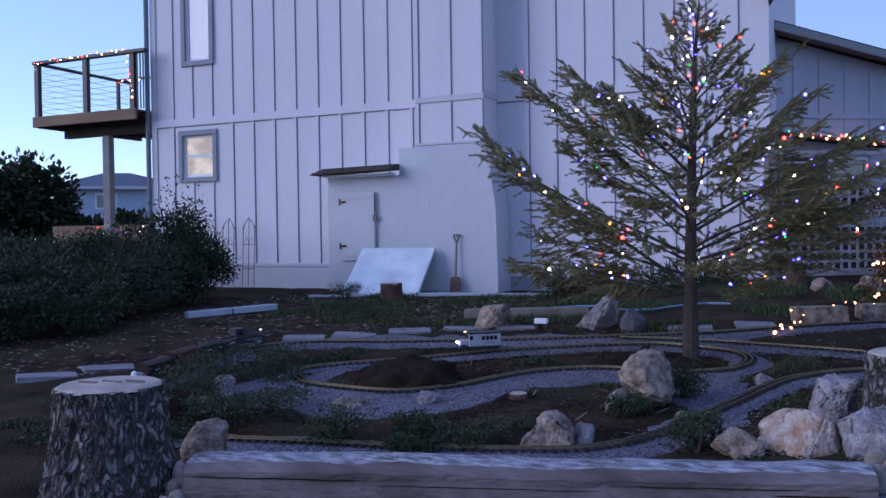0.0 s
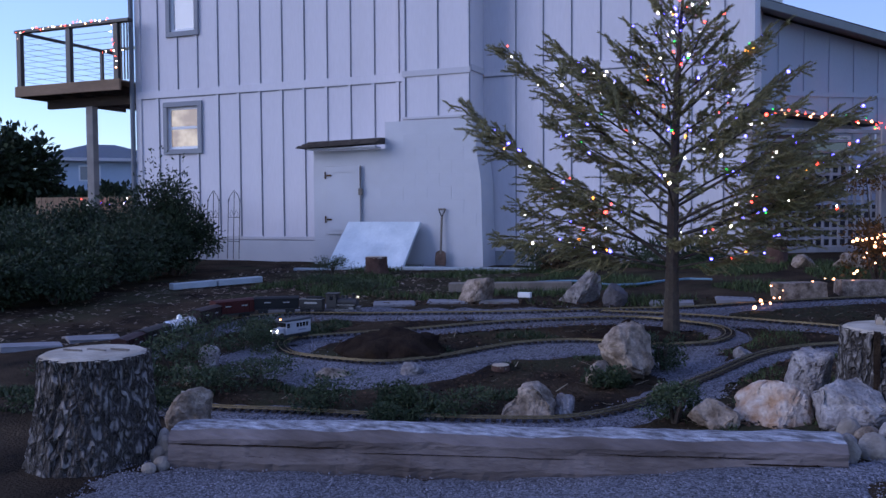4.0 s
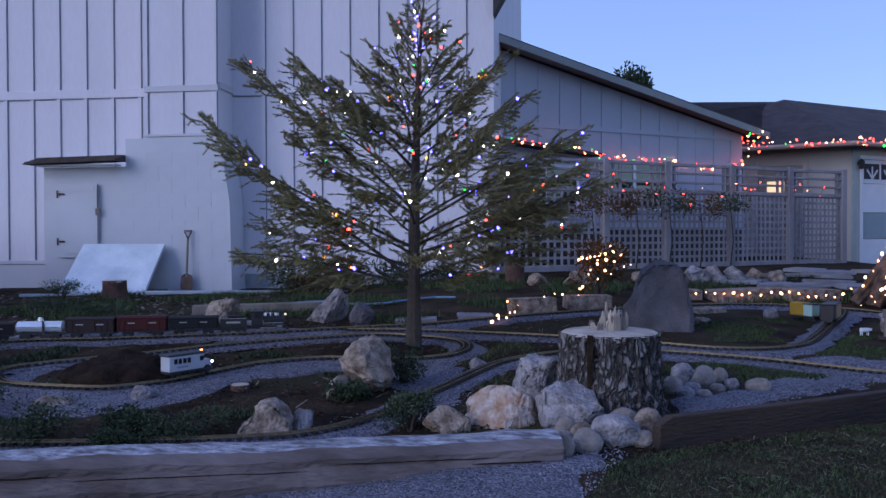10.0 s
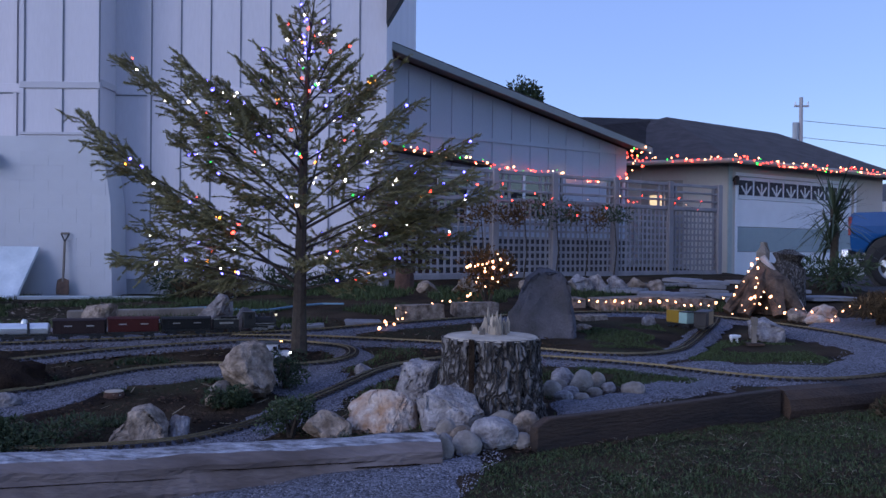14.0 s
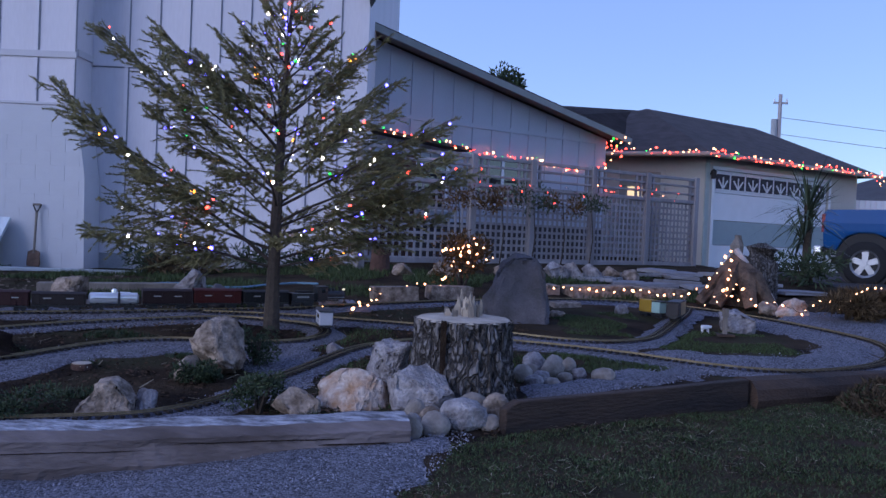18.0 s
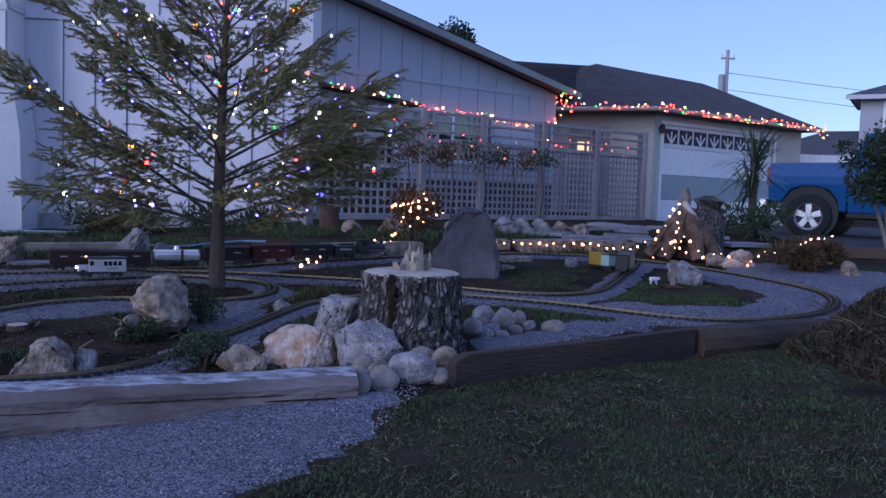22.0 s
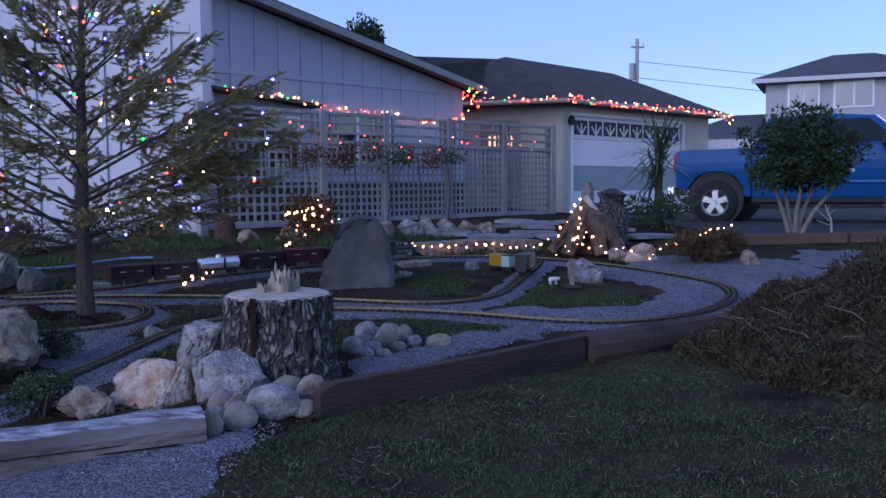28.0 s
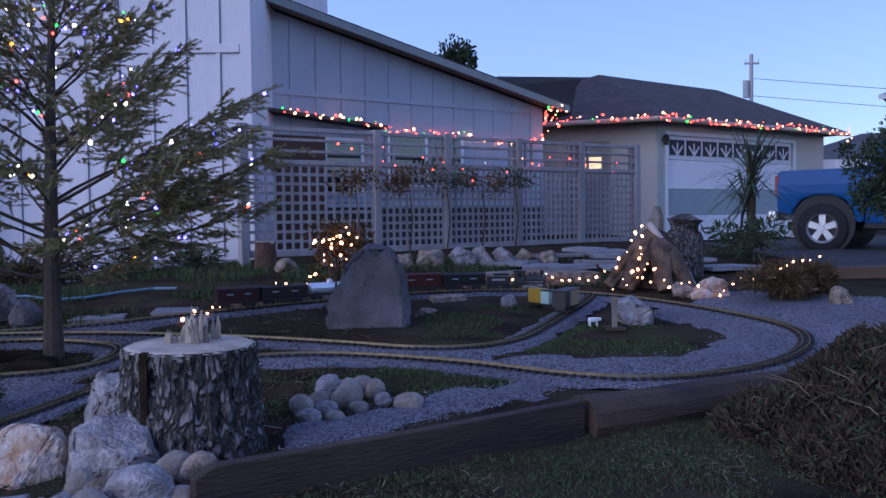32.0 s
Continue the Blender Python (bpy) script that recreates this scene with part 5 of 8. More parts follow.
def beam(p, q, w, h, label, m_, cat="plank", lift=0.0):
    p, q = Vector(p), Vector(q)
    t = finish(B(0, -w / 2, 0, (q - p).length, w / 2, h, 0.006), "timber_beam", m_)
    d = q - p
    t.matrix_basis = pose(p.x, p.y, p.z + lift, 0, -math.degrees(math.atan2(d.z, math.hypot(d.x, d.y))), math.degrees(math.atan2(d.y, d.x)))
    return tagged(t, label, cat)


M_MOSSY = mat("pale_painted_timber", (0.40, 0.44, 0.47), 0.8, 0.15, 4, 0.2)
beam((-7.80, 5.95, 0.46), (-7.57, 6.46, 0.47), 0.11, 0.075, "pale blue-grey painted timber lying on earth", M_MOSSY)
beam((-7.56, 6.49, 0.47), (-7.31, 7.04, 0.48), 0.11, 0.075, "pale blue-grey painted timber lying on earth", M_MOSSY)
beam((-6.55, 9.35, 0.50), (-3.6, 9.75, 0.50), 0.14, 0.05, "long pale plank lying below the wall", M_MOSSY)
beam((-8.0, 8.9, 0.49), (-6.6, 9.2, 0.49), 0.10, 0.04, "pale plank lying below the wall", M_MOSSY)
beam((-4.6, 6.75, 0.47), (-3.3, 7.1, 0.49), 0.16, 0.10, "weathered brown timber in the grass", M_BARE)


M_BROWNBEAM = mat("brown_timber", (0.12, 0.075, 0.05), 0.9, 0.35, 5, 0.4, fine=60, stretch=(0.2, 1, 1))
for _x in (4.7, 6.15, 7.6):
    beam((_x, 7.6 + 0.05 * _x, G(_x, 7.6 + 0.05 * _x) - 0.02), (_x + 1.4, 7.67 + 0.05 * _x, G(_x + 1.4, 7.67 + 0.05 * _x) - 0.02), 0.14, 0.13, "brown landscape timber along the drive", M_BROWNBEAM)


def dead_branch(x, y, label, seed):
    rng = random.Random(seed)
    t = thing("dead_branch", pose(x, y, ground_height(x, y)), label, "branch")
    top = Vector((rng.uniform(-0.2, 0.2), 0, 0.42))
    part("main_stem", tube([(0, 0, -0.03), top * 0.5 + Vector((0.04, 0, 0)), top], [0.018, 0.014, 0.005], 6), M_STALKWOOD, t)
    for k in range(4):
        p = top * (0.35 + 0.15 * k)
        part("twig", tube([p, p + Vector((rng.uniform(-0.25, 0.25), rng.uniform(-0.1, 0.1), rng.uniform(0.05, 0.2)))], [0.008, 0.003], 5), M_STALKWOOD, t)


M_STALKWOOD = mat("bleached_twig", (0.36, 0.32, 0.29), 0.9, 0.25, 10, 0.3)
dead_branch(6.45, 8.7, "pale bare dead branch standing beside the shrub", 4)
dead_branch(7.35, 8.6, "pale bare dead branch standing by the drive", 9)


def leaning_board():
    t = thing("leaning_board", Matrix(), "worn white painted board leaning on the block wall", "board")
    b0, b1 = Vector((-7.62, 9.2, 0.50)), Vector((-6.44, 9.38, 0.50))
    t0, t1 = Vector((-7.60, 9.86, 1.17)), Vector((-6.38, 9.90, 1.17))
    bm = bmesh.new()
    off = Vector((0, -0.03, 0.03))
    vs = [bm.verts.new(p) for p in (b0, b1, t1, t0, b0 + off, b1 + off, t1 + off, t0 + off)]
    for f in ((0, 1, 2, 3), (7, 6, 5, 4), (0, 4, 5, 1), (1, 5, 6, 2), (2, 6, 7, 3), (3, 7, 4, 0)):
        bm.faces.new([vs[i] for i in f])
    bmesh.ops.recalc_face_normals(bm, faces=bm.faces)
    part("panel", bm, mat("worn_white_board", (0.72, 0.76, 0.78), 0.6, 0.12, 3, 0.15, fine=30, col2=(0.52, 0.57, 0.60)), t)
    bm = bmesh.new()
    vs = [bm.verts.new(p) for p in (b1 + Vector((0.003, 0, 0)), t1 + Vector((0.003, 0, 0)), t1 + Vector((-0.12, -0.035, 0.02)), b1 + Vector((-0.12, -0.035, 0.02)))]
    bm.faces.new(vs)
    bmesh.ops.solidify(bm, geom=bm.faces[:], thickness=0.008)
    part("edge_strip", bm, M_MOSSY, t)


leaning_board()


def shovel():
    t = thing("shovel", pose(-6.05, 9.86, 0.52, -5, 0, 0), "weathered D-handled shovel leaning on the wall", "shovel")
    part("shaft", C((0, 0, 0.2), (0, 0, 0.76), 0.016), M_BARE, t)
    bm = bmesh.new()
    prism(bm, [(-0.08, 0.22), (-0.09, 0.08), (-0.085, 0.02), (0.085, 0.02), (0.09, 0.08), (0.08, 0.22), (0.02, 0.25), (-0.02, 0.25)], -0.006, 0.006)
    part("blade", bm, mat("rusty_blade", (0.14, 0.09, 0.07), 0.8, 0.4, 12, 0.3), t, "rusty blade")
    part("grip", C((-0.055, 0, 0.87), (0.055, 0, 0.87), 0.014), M_BARE, t)
    for s in (-1, 1):
        part("yoke", C((0, 0, 0.755), (s * 0.055, 0, 0.865), 0.010), M_BLACK, t)


shovel()


def trellis(x, y):
    t = thing("garden_trellis", pose(x, y, 0.55, -3), "thin black wire trellis against the wall", "trellis", "wire trellises")
    for i in range(3):
        s = -0.12 + 0.12 * i
        part("stem", C((s, 0, 0), (s, 0, 1.0 + (0.16 if i == 1 else 0)), 0.006, n=6), M_BLACK, t)
    part("arch", tube([(-0.12, 0, 1.0), (-0.08, 0, 1.1), (0, 0, 1.19), (0.08, 0, 1.1), (0.12, 0, 1.0)], [0.006] * 5, 6), M_BLACK, t)
    for z in (0.3, 0.72):
        part("bar", C((-0.12, 0, z), (0.12, 0, z), 0.005, n=6), M_BLACK, t)
    for s in (-1, 1):
        part("scroll", tube([(0, 0, 0.75), (s * 0.05, 0, 0.85), (s * 0.09, 0, 0.78), (s * 0.05, 0, 0.72)], [0.004] * 4, 5), M_BLACK, t)
        part("finial", C((s * 0.12, 0, 1.0), (s * 0.12, 0, 1.05), 0.014, 0.002, 8), M_BLACK, t)


for x in (-11.05, -10.62, -10.18):
    trellis(x, 10.35)

# ---- plants ----
def leaves(n, place, size, rng, narrow=0.45):
    """Many small bent leaves as one mesh; place gives a point and a way out."""
    verts, faces = [], []
    for _ in range(n):
        p, out = place(rng)
        d = Vector((out[0] + rng.uniform(-.8, .8), out[1] + rng.uniform(-.8, .8), out[2] + rng.uniform(-.6, .9)))
        d = d.normalized() if d.length > 0.01 else Vector((0, 0, 1))
        s = d.cross(Vector((rng.uniform(-1, 1), rng.uniform(-1, 1), rng.uniform(-1, 1))))
        s = s.normalized() if s.length > 0.01 else Vector((1, 0, 0))
        L = size * rng.uniform(0.6, 1.3)
        k = len(verts)
        q = Vector(p)
        mid = q + d * L * 0.5 + s.cross(d) * L * 0.08
        verts += [q, mid + s * L * narrow * 0.5, q + d * L, mid - s * L * narrow * 0.5]
        faces += [(k, k + 1, k + 2), (k, k + 2, k + 3)]
    return verts, faces


def leaf_mesh(name, n, place, size, material, seed, narrow=0.45):
    v, f = leaves(n, place, size, random.Random(seed), narrow)
    me = bpy.data.meshes.new(name)
    me.from_pydata([tuple(p) for p in v], [], f)
    me.materials.append(material)
    return me


def shell(cx, cy, cz, rx, ry, rz, lobes, seed):
    """Places on an uneven crown made of several lobes."""
    rs = random.Random(seed)
    L = [(Vector((rs.uniform(-.75, .75) * rx, rs.uniform(-.75, .75) * ry, rs.uniform(-.5, .75) * rz)), rs.uniform(0.3, 0.6)) for _ in range(lobes)]

    def place(rng):
        c, s = L[rng.randrange(len(L))]
        d = Vector((rng.gauss(0, 1), rng.gauss(0, 1), rng.gauss(0, 1))).normalized()
        r = rng.uniform(0.35, 1.05)
        p = Vector((cx, cy, cz)) + c + Vector((d.x * rx, d.y * ry, d.z * rz)) * s * r
        return p, d
    return place


def bush(x, y, w, h, label, seed, n=2500, size=0.05, m_=None, name="bush", narrow=0.45, group="", stems=6):
    z = ground_height(x, y)
    t = thing(name, pose(x, y, z), label, "bush", group)
    rng = random.Random(seed)
    for i in range(stems):
        a, r = rng.uniform(0, 6.28), rng.uniform(0.1, 0.35) * w
        part("stem", tube([(0, 0, -0.03), (r * 0.5 * math.cos(a), r * 0.5 * math.sin(a), h * 0.35), (r * math.cos(a), r * math.sin(a), h * 0.75)], [0.012 + 0.01 * h, 0.009 + 0.006 * h, 0.003], 5), M_TWIG, t)
    me = leaf_mesh("foliage", n, shell(0, 0, h * 0.52, w * 0.52, w * 0.5, h * 0.5, 14, seed), size, m_ or M_LEAF2, seed, narrow)
    shared("foliage", me, t)
    return t


# dark hedge and shrub beside the house
for i, (x, y, w, h) in enumerate([(-9.75, 4.9, 1.7, 0.95), (-9.9, 6.1, 1.7, 1.0), (-9.7, 7.1, 1.6, 1.05), (-11.2, 5.6, 2.2, 0.88), (-11.3, 7.2, 2.2, 0.88), (-9.35, 7.75, 1.0, 1.25), (-10.4, 8.4, 1.6, 1.1), (-12.8, 8.0, 2.4, 0.85), (-12.6, 9.8, 2.2, 0.82), (-10.6, 3.8, 2.0, 0.95), (-14.5, 9.5, 2.5, 0.82)]):
    bush(x, y, w, h, "dense dark green shrub in the hedge by the house", 200 + i, 7000, 0.055, M_LEAF, "hedge_shrub", group="hedge beside the house", stems=5)
bush(-9.5, 7.7, 0.7, 1.75, "tall thin weed stalks above the hedge", 230, 240, 0.07, M_LEAF, "weed", stems=9)
for i, (x, y, w, h) in enumerate([(-8.75, 4.15, 1.1, 0.55), (-8.35, 4.75, 1.0, 0.5), (-8.6, 5.5, 1.2, 0.6), (-8.85, 6.2, 1.1, 0.7), (-9.0, 6.9, 1.0, 0.75), (-9.1, 7.6, 0.9, 0.8), (-9.3, 3.9, 1.3, 0.6), (-9.2, 5.2, 1.2, 0.7), (-9.6, 3.3, 1.3, 0.6)]):
    bush(x, y, w, h, "low dark skirt of the hedge touching the ground", 500 + i, 5200, 0.05, M_LEAF, "hedge_shrub", group="hedge beside the house", stems=3)
# small plants in the bed
rngs = random.Random(11)
for i, (x, y, w, h) in enumerate([(-4.35, 2.15, 0.35, 0.28), (-4.15, 2.5, 0.4, 0.25), (-4.9, 2.55, 0.4, 0.35), (-3.45, 2.12, 0.25, 0.33), (-3.05, 2.3, 0.2, 0.18), (-2.72, 2.22, 0.28, 0.24), (-2.95, 2.06, 0.22, 0.16),
                                  (-1.52, 2.42, 0.2, 0.28), (-1.75, 3.5, 0.2, 0.33), (-5.0, 3.0, 0.45, 0.4), (-4.75, 3.3, 0.3, 0.25), (-5.2, 3.9, 0.4, 0.22), (-2.0, 3.02, 0.16, 0.16), (-6.9, 8.1, 0.4, 0.35), (-6.3, 7.0, 0.5, 0.2), (-5.4, 6.3, 0.4, 0.2), (-4.45, 1.85, 0.25, 0.2), (-5.3, 2.2, 0.5, 0.3), (-5.0, 1.6, 0.35, 0.2)]):
    bush(x, y, w * 1.35, h * 0.75, "low green ground plant in the railway bed", 240 + i, 1900, 0.022, M_LEAF2, "garden_plant", group="low plants in the bed", stems=4)
for i, (x, y, w, h) in enumerate([(-4.4, 9.4, 0.9, 0.6), (-3.7, 9.5, 0.7, 0.55), (-3.0, 9.6, 0.8, 0.45), (-4.0, 9.2, 0.5, 0.35), (-2.3, 9.8, 0.6, 0.3)]):
    bush(x, y, w * 0.85, h * 0.65, "yellowing strap-leaved plant at the wall foot", 270 + i, 420, 0.15, M_STRAW if i % 2 else M_LEAF2, "garden_plant", 0.1, "plants below the wall", 3)
# its russet leaf colour holds the orange cast of the string lights
bush(-0.28, 7.6, 0.6, 0.62, "small orange-lit shrub behind the boulder", 280, 1500, 0.05, M_RUSSET, "bush")
for i, (x, y) in enumerate([(-0.3, 9.95), (0.85, 10.95), (1.35, 11.35), (1.85, 11.7), (0.35, 10.6)]):
    v = thing("climbing_vine", pose(x, y - 0.12, 1.72), "brownish climbing vine hanging on the lattice fence", "vine", "vines on the fence")
    shared("foliage", leaf_mesh("foliage", 500, shell(0, 0, 0, 0.34, 0.16, 0.24, 8, 290 + i), 0.05, M_LEAF2 if i % 2 else M_RUSSET, 290 + i), v)
    part("stem", tube([(0, 0.05, -1.0), (0.05, 0.04, -0.5), (0, 0.03, 0.1)], [0.012, 0.01, 0.005], 5), M_TWIG, v)


def topiary():
    t = thing("shrub_tree", pose(6.15, 9.1, ground_height(6.15, 9.1) - 0.03), "multi-stemmed evergreen shrub with pale bare trunks", "tree")
    pale = mat("pale_trunk", (0.22, 0.195, 0.18), 0.9, 0.25, 8, 0.3)
    rng = random.Random(5)
    for dx, dy in ((-0.25, 0.1), (0.0, -0.1), (0.3, 0.1), (0.5, -0.05), (-0.05, 0.2)):
        part("trunk", tube([(dx * 0.15, dy * 0.2, 0), (dx * 0.5, dy * 0.5, 0.32), (dx * 0.9 + rng.uniform(-.05, .05), dy, 0.62), (dx * 1.3, dy * 1.2, 0.95)], [0.038, 0.028, 0.022, 0.012], 7), pale, t)
    for i, (cx, cz, rx, rz) in enumerate(((-0.34, 0.98, 0.42, 0.42), (0.10, 1.12, 0.5, 0.54), (0.48, 1.02, 0.38, 0.44), (0.12, 0.84, 0.55, 0.30), (-0.22, 1.46, 0.13, 0.26), (0.10, 1.62, 0.14, 0.24), (0.40, 1.46, 0.12, 0.26), (0.64, 1.3, 0.11, 0.22), (-0.52, 1.30, 0.11, 0.2))):
        shared("foliage", leaf_mesh("foliage", 2600 if rx > 0.3 else 420, shell(cx, 0, cz, rx, 0.5, rz, 9, 310 + i), 0.065, M_LEAF, 310 + i), t)
    return t


topiary()


def cordyline(x, y, h, label, seed):
    """A spiky palm-like plant."""
    t = thing("palm_plant", pose(x, y, ground_height(x, y)), label, "palm")
    part("trunk", tube([(0, 0, -0.1), (0.03, 0, h * 0.4), (0.0, 0, h * 0.62)], [0.07, 0.06, 0.05], 8), M_TWIG, t)
    rng = random.Random(seed)
    for head, (hx, hz, n, reach) in enumerate(((0.02, h * 0.62, 95, 0.50), (-0.05, h * 0.40, 46, 0.46))):
        verts, faces = [], []
        for i in range(n):
            a, e = rng.uniform(0, 6.28), rng.uniform(-0.35, 1.30)
            L = rng.uniform(0.65, 1.0) * h * reach
            d = Vector((math.cos(a) * math.cos(e), math.sin(a) * math.cos(e), math.sin(e)))
            s = d.cross(Vector((0, 0, 1)))
            s = (s.normalized() if s.length > 0.1 else Vector((1, 0, 0))) * 0.016
            o = Vector((hx, 0, hz - rng.uniform(0, 0.25)))
            bow = 0.34 * L * math.cos(e)
            k = len(verts)
            for f in (0.0, 0.35, 0.7):
                p = o + d * L * f - Vector((0, 0, bow * f * f))
                wd = s * (0.7 + 0.9 * f - 1.1 * f * f)
                verts += [p - wd, p + wd]
            verts.append(o + d * L - Vector((0, 0, bow)))
            faces += [(k, k + 1, k + 3, k + 2), (k + 2, k + 3, k + 5, k + 4), (k + 4, k + 5, k + 6)]
        me = bpy.data.meshes.new("crown")
        me.from_pydata([tuple(p) for p in verts], [], faces)
        me.materials.append(M_SWORD)
        shared("crown", me, t)


M_SWORD = foliage("sword_leaf", (0.10, 0.125, 0.075), (0.035, 0.05, 0.03), 0.5)
cordyline(5.05, 11.1, 1.85, "spiky green palm-like plant before the garage", 21)
bush(4.4, 9.6, 1.0, 0.42, "low sprawling green plant beside the drive", 330, 900, 0.12, M_LEAF2, "bush", 0.2)
bush(3.55, 6.55, 0.55, 0.30, "dry grey-brown grass clump in the planting bed", 331, 5200, 0.075, M_STRAW, "dry_grass_clump", 0.06, stems=3)
bush(3.95, 6.75, 0.45, 0.30, "dry grey-brown grass clump in the planting bed", 332, 4200, 0.075, M_STRAW, "dry_grass_clump", 0.06, stems=3)


def heap(name, pts, label, material, cat, seed, n, size, narrow, green=0.0):
    """A low heap with loose stalks standing out of it."""
    t = thing(name, Matrix(), label, cat)
    rng = random.Random(seed)
    for (x, y, r, h) in pts:
        z = G(x, y)
        bm = bmesh.new()
        bmesh.ops.create_icosphere(bm, subdivisions=4, radius=1)
        for v in bm.verts:
            d = v.co.copy()
            k = 1 + 0.25 * noise.noise(d * 2.5 + Vector((x, y, 0))) + (0.22 if n else 0.12) * noise.noise(d * 7) + 0.05 * noise.noise(d * 17)
            v.co = Vector((x + d.x * r * k, y + d.y * r * k, z - 0.05 + (max(d.z, -0.2) ** 2 * (1 if d.z > 0 else -1) * 0.6 + max(d.z, -0.2) * 0.4) * h * k))
        part("mound", bm, material, t, smooth=True)

        def place(rg, x=x, y=y, r=r, h=h, z=z):
            a, q = rg.uniform(0, 6.28), math.sqrt(rg.random())
            return (x + math.cos(a) * r * q * 1.05, y + math.sin(a) * r * q * 1.05, z - 0.06 + h * rg.uniform(0.85, 1.18) * math.sqrt(max(0.02, 1 - q * q)) * (1 + 0.3 * noise.noise((x + q * math.cos(a) * 3, y + q * math.sin(a) * 3, 2)))), (0.1 * math.cos(a), 0.1 * math.sin(a), 0.1)
        if n:
            shared("dry_growth", leaf_mesh("dry_growth", n, place, size, M_DEADWEED, seed + int(x * 10), narrow), t)
            if green:
                shared("green_growth", leaf_mesh("green_growth", int(n * green), place, size * 0.8, M_LEAF2, seed + 5 + int(x * 10), narrow * 1.5), t)


PILE = [(2.32, 3.06, 0.42, 0.2), (2.45, 2.5, 0.45, 0.2), (2.62, 2.95, 0.5, 0.24), (2.95, 3.6, 0.55, 0.24), (3.5, 4.15, 0.6, 0.26), (3.4, 2.9, 0.8, 0.55), (2.8, 2.1, 0.55, 0.26), (4.0, 3.6, 0.85, 0.62), (4.7, 4.3, 0.8, 0.50), (3.0, 2.5, 0.4, 0.34), (4.3, 2.8, 0.9, 0.6)]
heap("brush_pile", PILE, "heap of dead brown weeds and brush on the lawn edge", M_SOIL, "brush pile", 41, 8500, 0.055, 0.2, 0.25)
_bs = thing("dead_stalks", Matrix(), "pale dead stalks sticking out of the brush pile", "stalks")
_rb = random.Random(46)
for _i in range(260):
    _x, _y, _r, _h = PILE[_i % len(PILE)]
    _a, _q, _b = _rb.uniform(0, 6.28), _rb.uniform(0, 0.95), _rb.uniform(0, 6.28)
    _p = Vector((_x + _r * _q * math.cos(_a), _y + _r * _q * math.sin(_a), 0))
    _p.z = G(_x, _y) - 0.05 + _h * 0.85 * math.sqrt(1 - _q * _q)
    _d = Vector((math.cos(_b), math.sin(_b), _rb.uniform(-0.15, 0.6))) * _rb.uniform(0.10, 0.38)
    part("stalk", tube([_p, _p + _d * 0.5 + Vector((0, 0, 0.04)), _p + _d], [0.0035, 0.003, 0.0012], 4), (M_STALK, M_TWIG, M_STRAW)[_i % 3], _bs)
heap("dirt_mound", [(-3.72, 3.62, 0.40, 0.24), (-3.92, 3.66, 0.30, 0.18)], "dark bare dirt mound inside the teardrop track", M_SOIL, "mound", 42, 0, 0, 0)
heap("dirt_mound", [(-2.55, 3.0, 0.5, 0.05), (-2.35, 2.75, 0.35, 0.05), (-2.15, 4.7, 0.45, 0.10)], "low dark soil bed between the tracks", M_SOIL, "mound", 43, 0, 0, 0)
heap("dirt_mound", [(0.4, 5.75, 0.55, 0.06), (0.95, 5.95, 0.4, 0.05)], "bare dusty earth round the boulder", M_DIRT, "mound", 44, 0, 0, 0)


def grass(name, n, where, h, material, label, seed, w=0.004, lay=0.9):
    rng = random.Random(seed)
    verts, faces = [], []
    while len(faces) < n:
        x, y = where(rng)
        if x is None:
            continue
        z = ground_height(x, y)
        a, L = rng.uniform(0, 6.28), h * rng.uniform(0.4, 1.3)
        t = Vector((math.cos(a), math.sin(a), 0))
        s = Vector((-t.y, t.x, 0)) * w
        p = Vector((x, y, z - 0.005))
        k = len(verts)
        verts += [p - s, p + s, p + t * L * rng.uniform(0.3, lay) + Vector((0, 0, L))]
        faces.append((k, k + 1, k + 2))
    me = bpy.data.meshes.new(name)
    me.from_pydata([tuple(p) for p in verts], [], faces)
    me.materials.append(material)
    return tagged(new(name, me), label, "grass", kind="stuff")


def lawn(rng):
    x = rng.uniform(-1.4, 3.6)
    y = -2.2 + 6.1 * rng.random() ** 0.8
    edge = float(np.interp(y, (-0.5, 0.0, 0.62, 0.9, 1.15, 1.58, 1.9), (-1.3, -1.2, -1.0, -0.83, -0.67, -0.56, -0.46))) + 0.10 * noise.noise((y * 2.5, 1, 0)) + 0.14 * noise.noise((x * 5, y * 5, 0))
    if y > np.interp(x, EDGE_X, EDGE_Y) - 0.05 or x < edge or noise.noise((x * 1.7, y * 1.7, 4)) + 0.5 * noise.noise((x * 5, y * 5, 8)) < -0.28 - rng.random() * 0.3:
        return None, None
    return x, y


def back_grass(rng):
    x, y = rng.uniform(-7, 2.5), rng.uniform(5.9, 9.9)
    if noise.noise((x * 1.1, y * 1.1, 2)) < 0.02 or y < 6.4 + 0.25 * (x + 2) and x > -2:
        return None, None
    return x, y


def tufted(where, f, cut, z):
    def pick(rng):
        x, y = where(rng)
        if x is None or noise.noise((x * f, y * f, z)) < cut:
            return None, None
        return x, y
    return pick


def bed_grass(rng):
    x, y = rng.uniform(-0.9, 2.3), rng.uniform(2.9, 6.6)
    k = (0.1 < (x + 0.9) < 2.6 and 3.2 < y < 4.3 and y > 3.1 + 0.6 * x) or (1.2 < x < 2.4 and 4.55 < y < 5.7 - 0.2 * (x - 1.2)) or (x > 0.5 and 5.2 < y < 6.5 and x < 1.35)
    if not k or noise.noise((x * 2, y * 2, 6)) < -0.1:
        return None, None
    return x, y


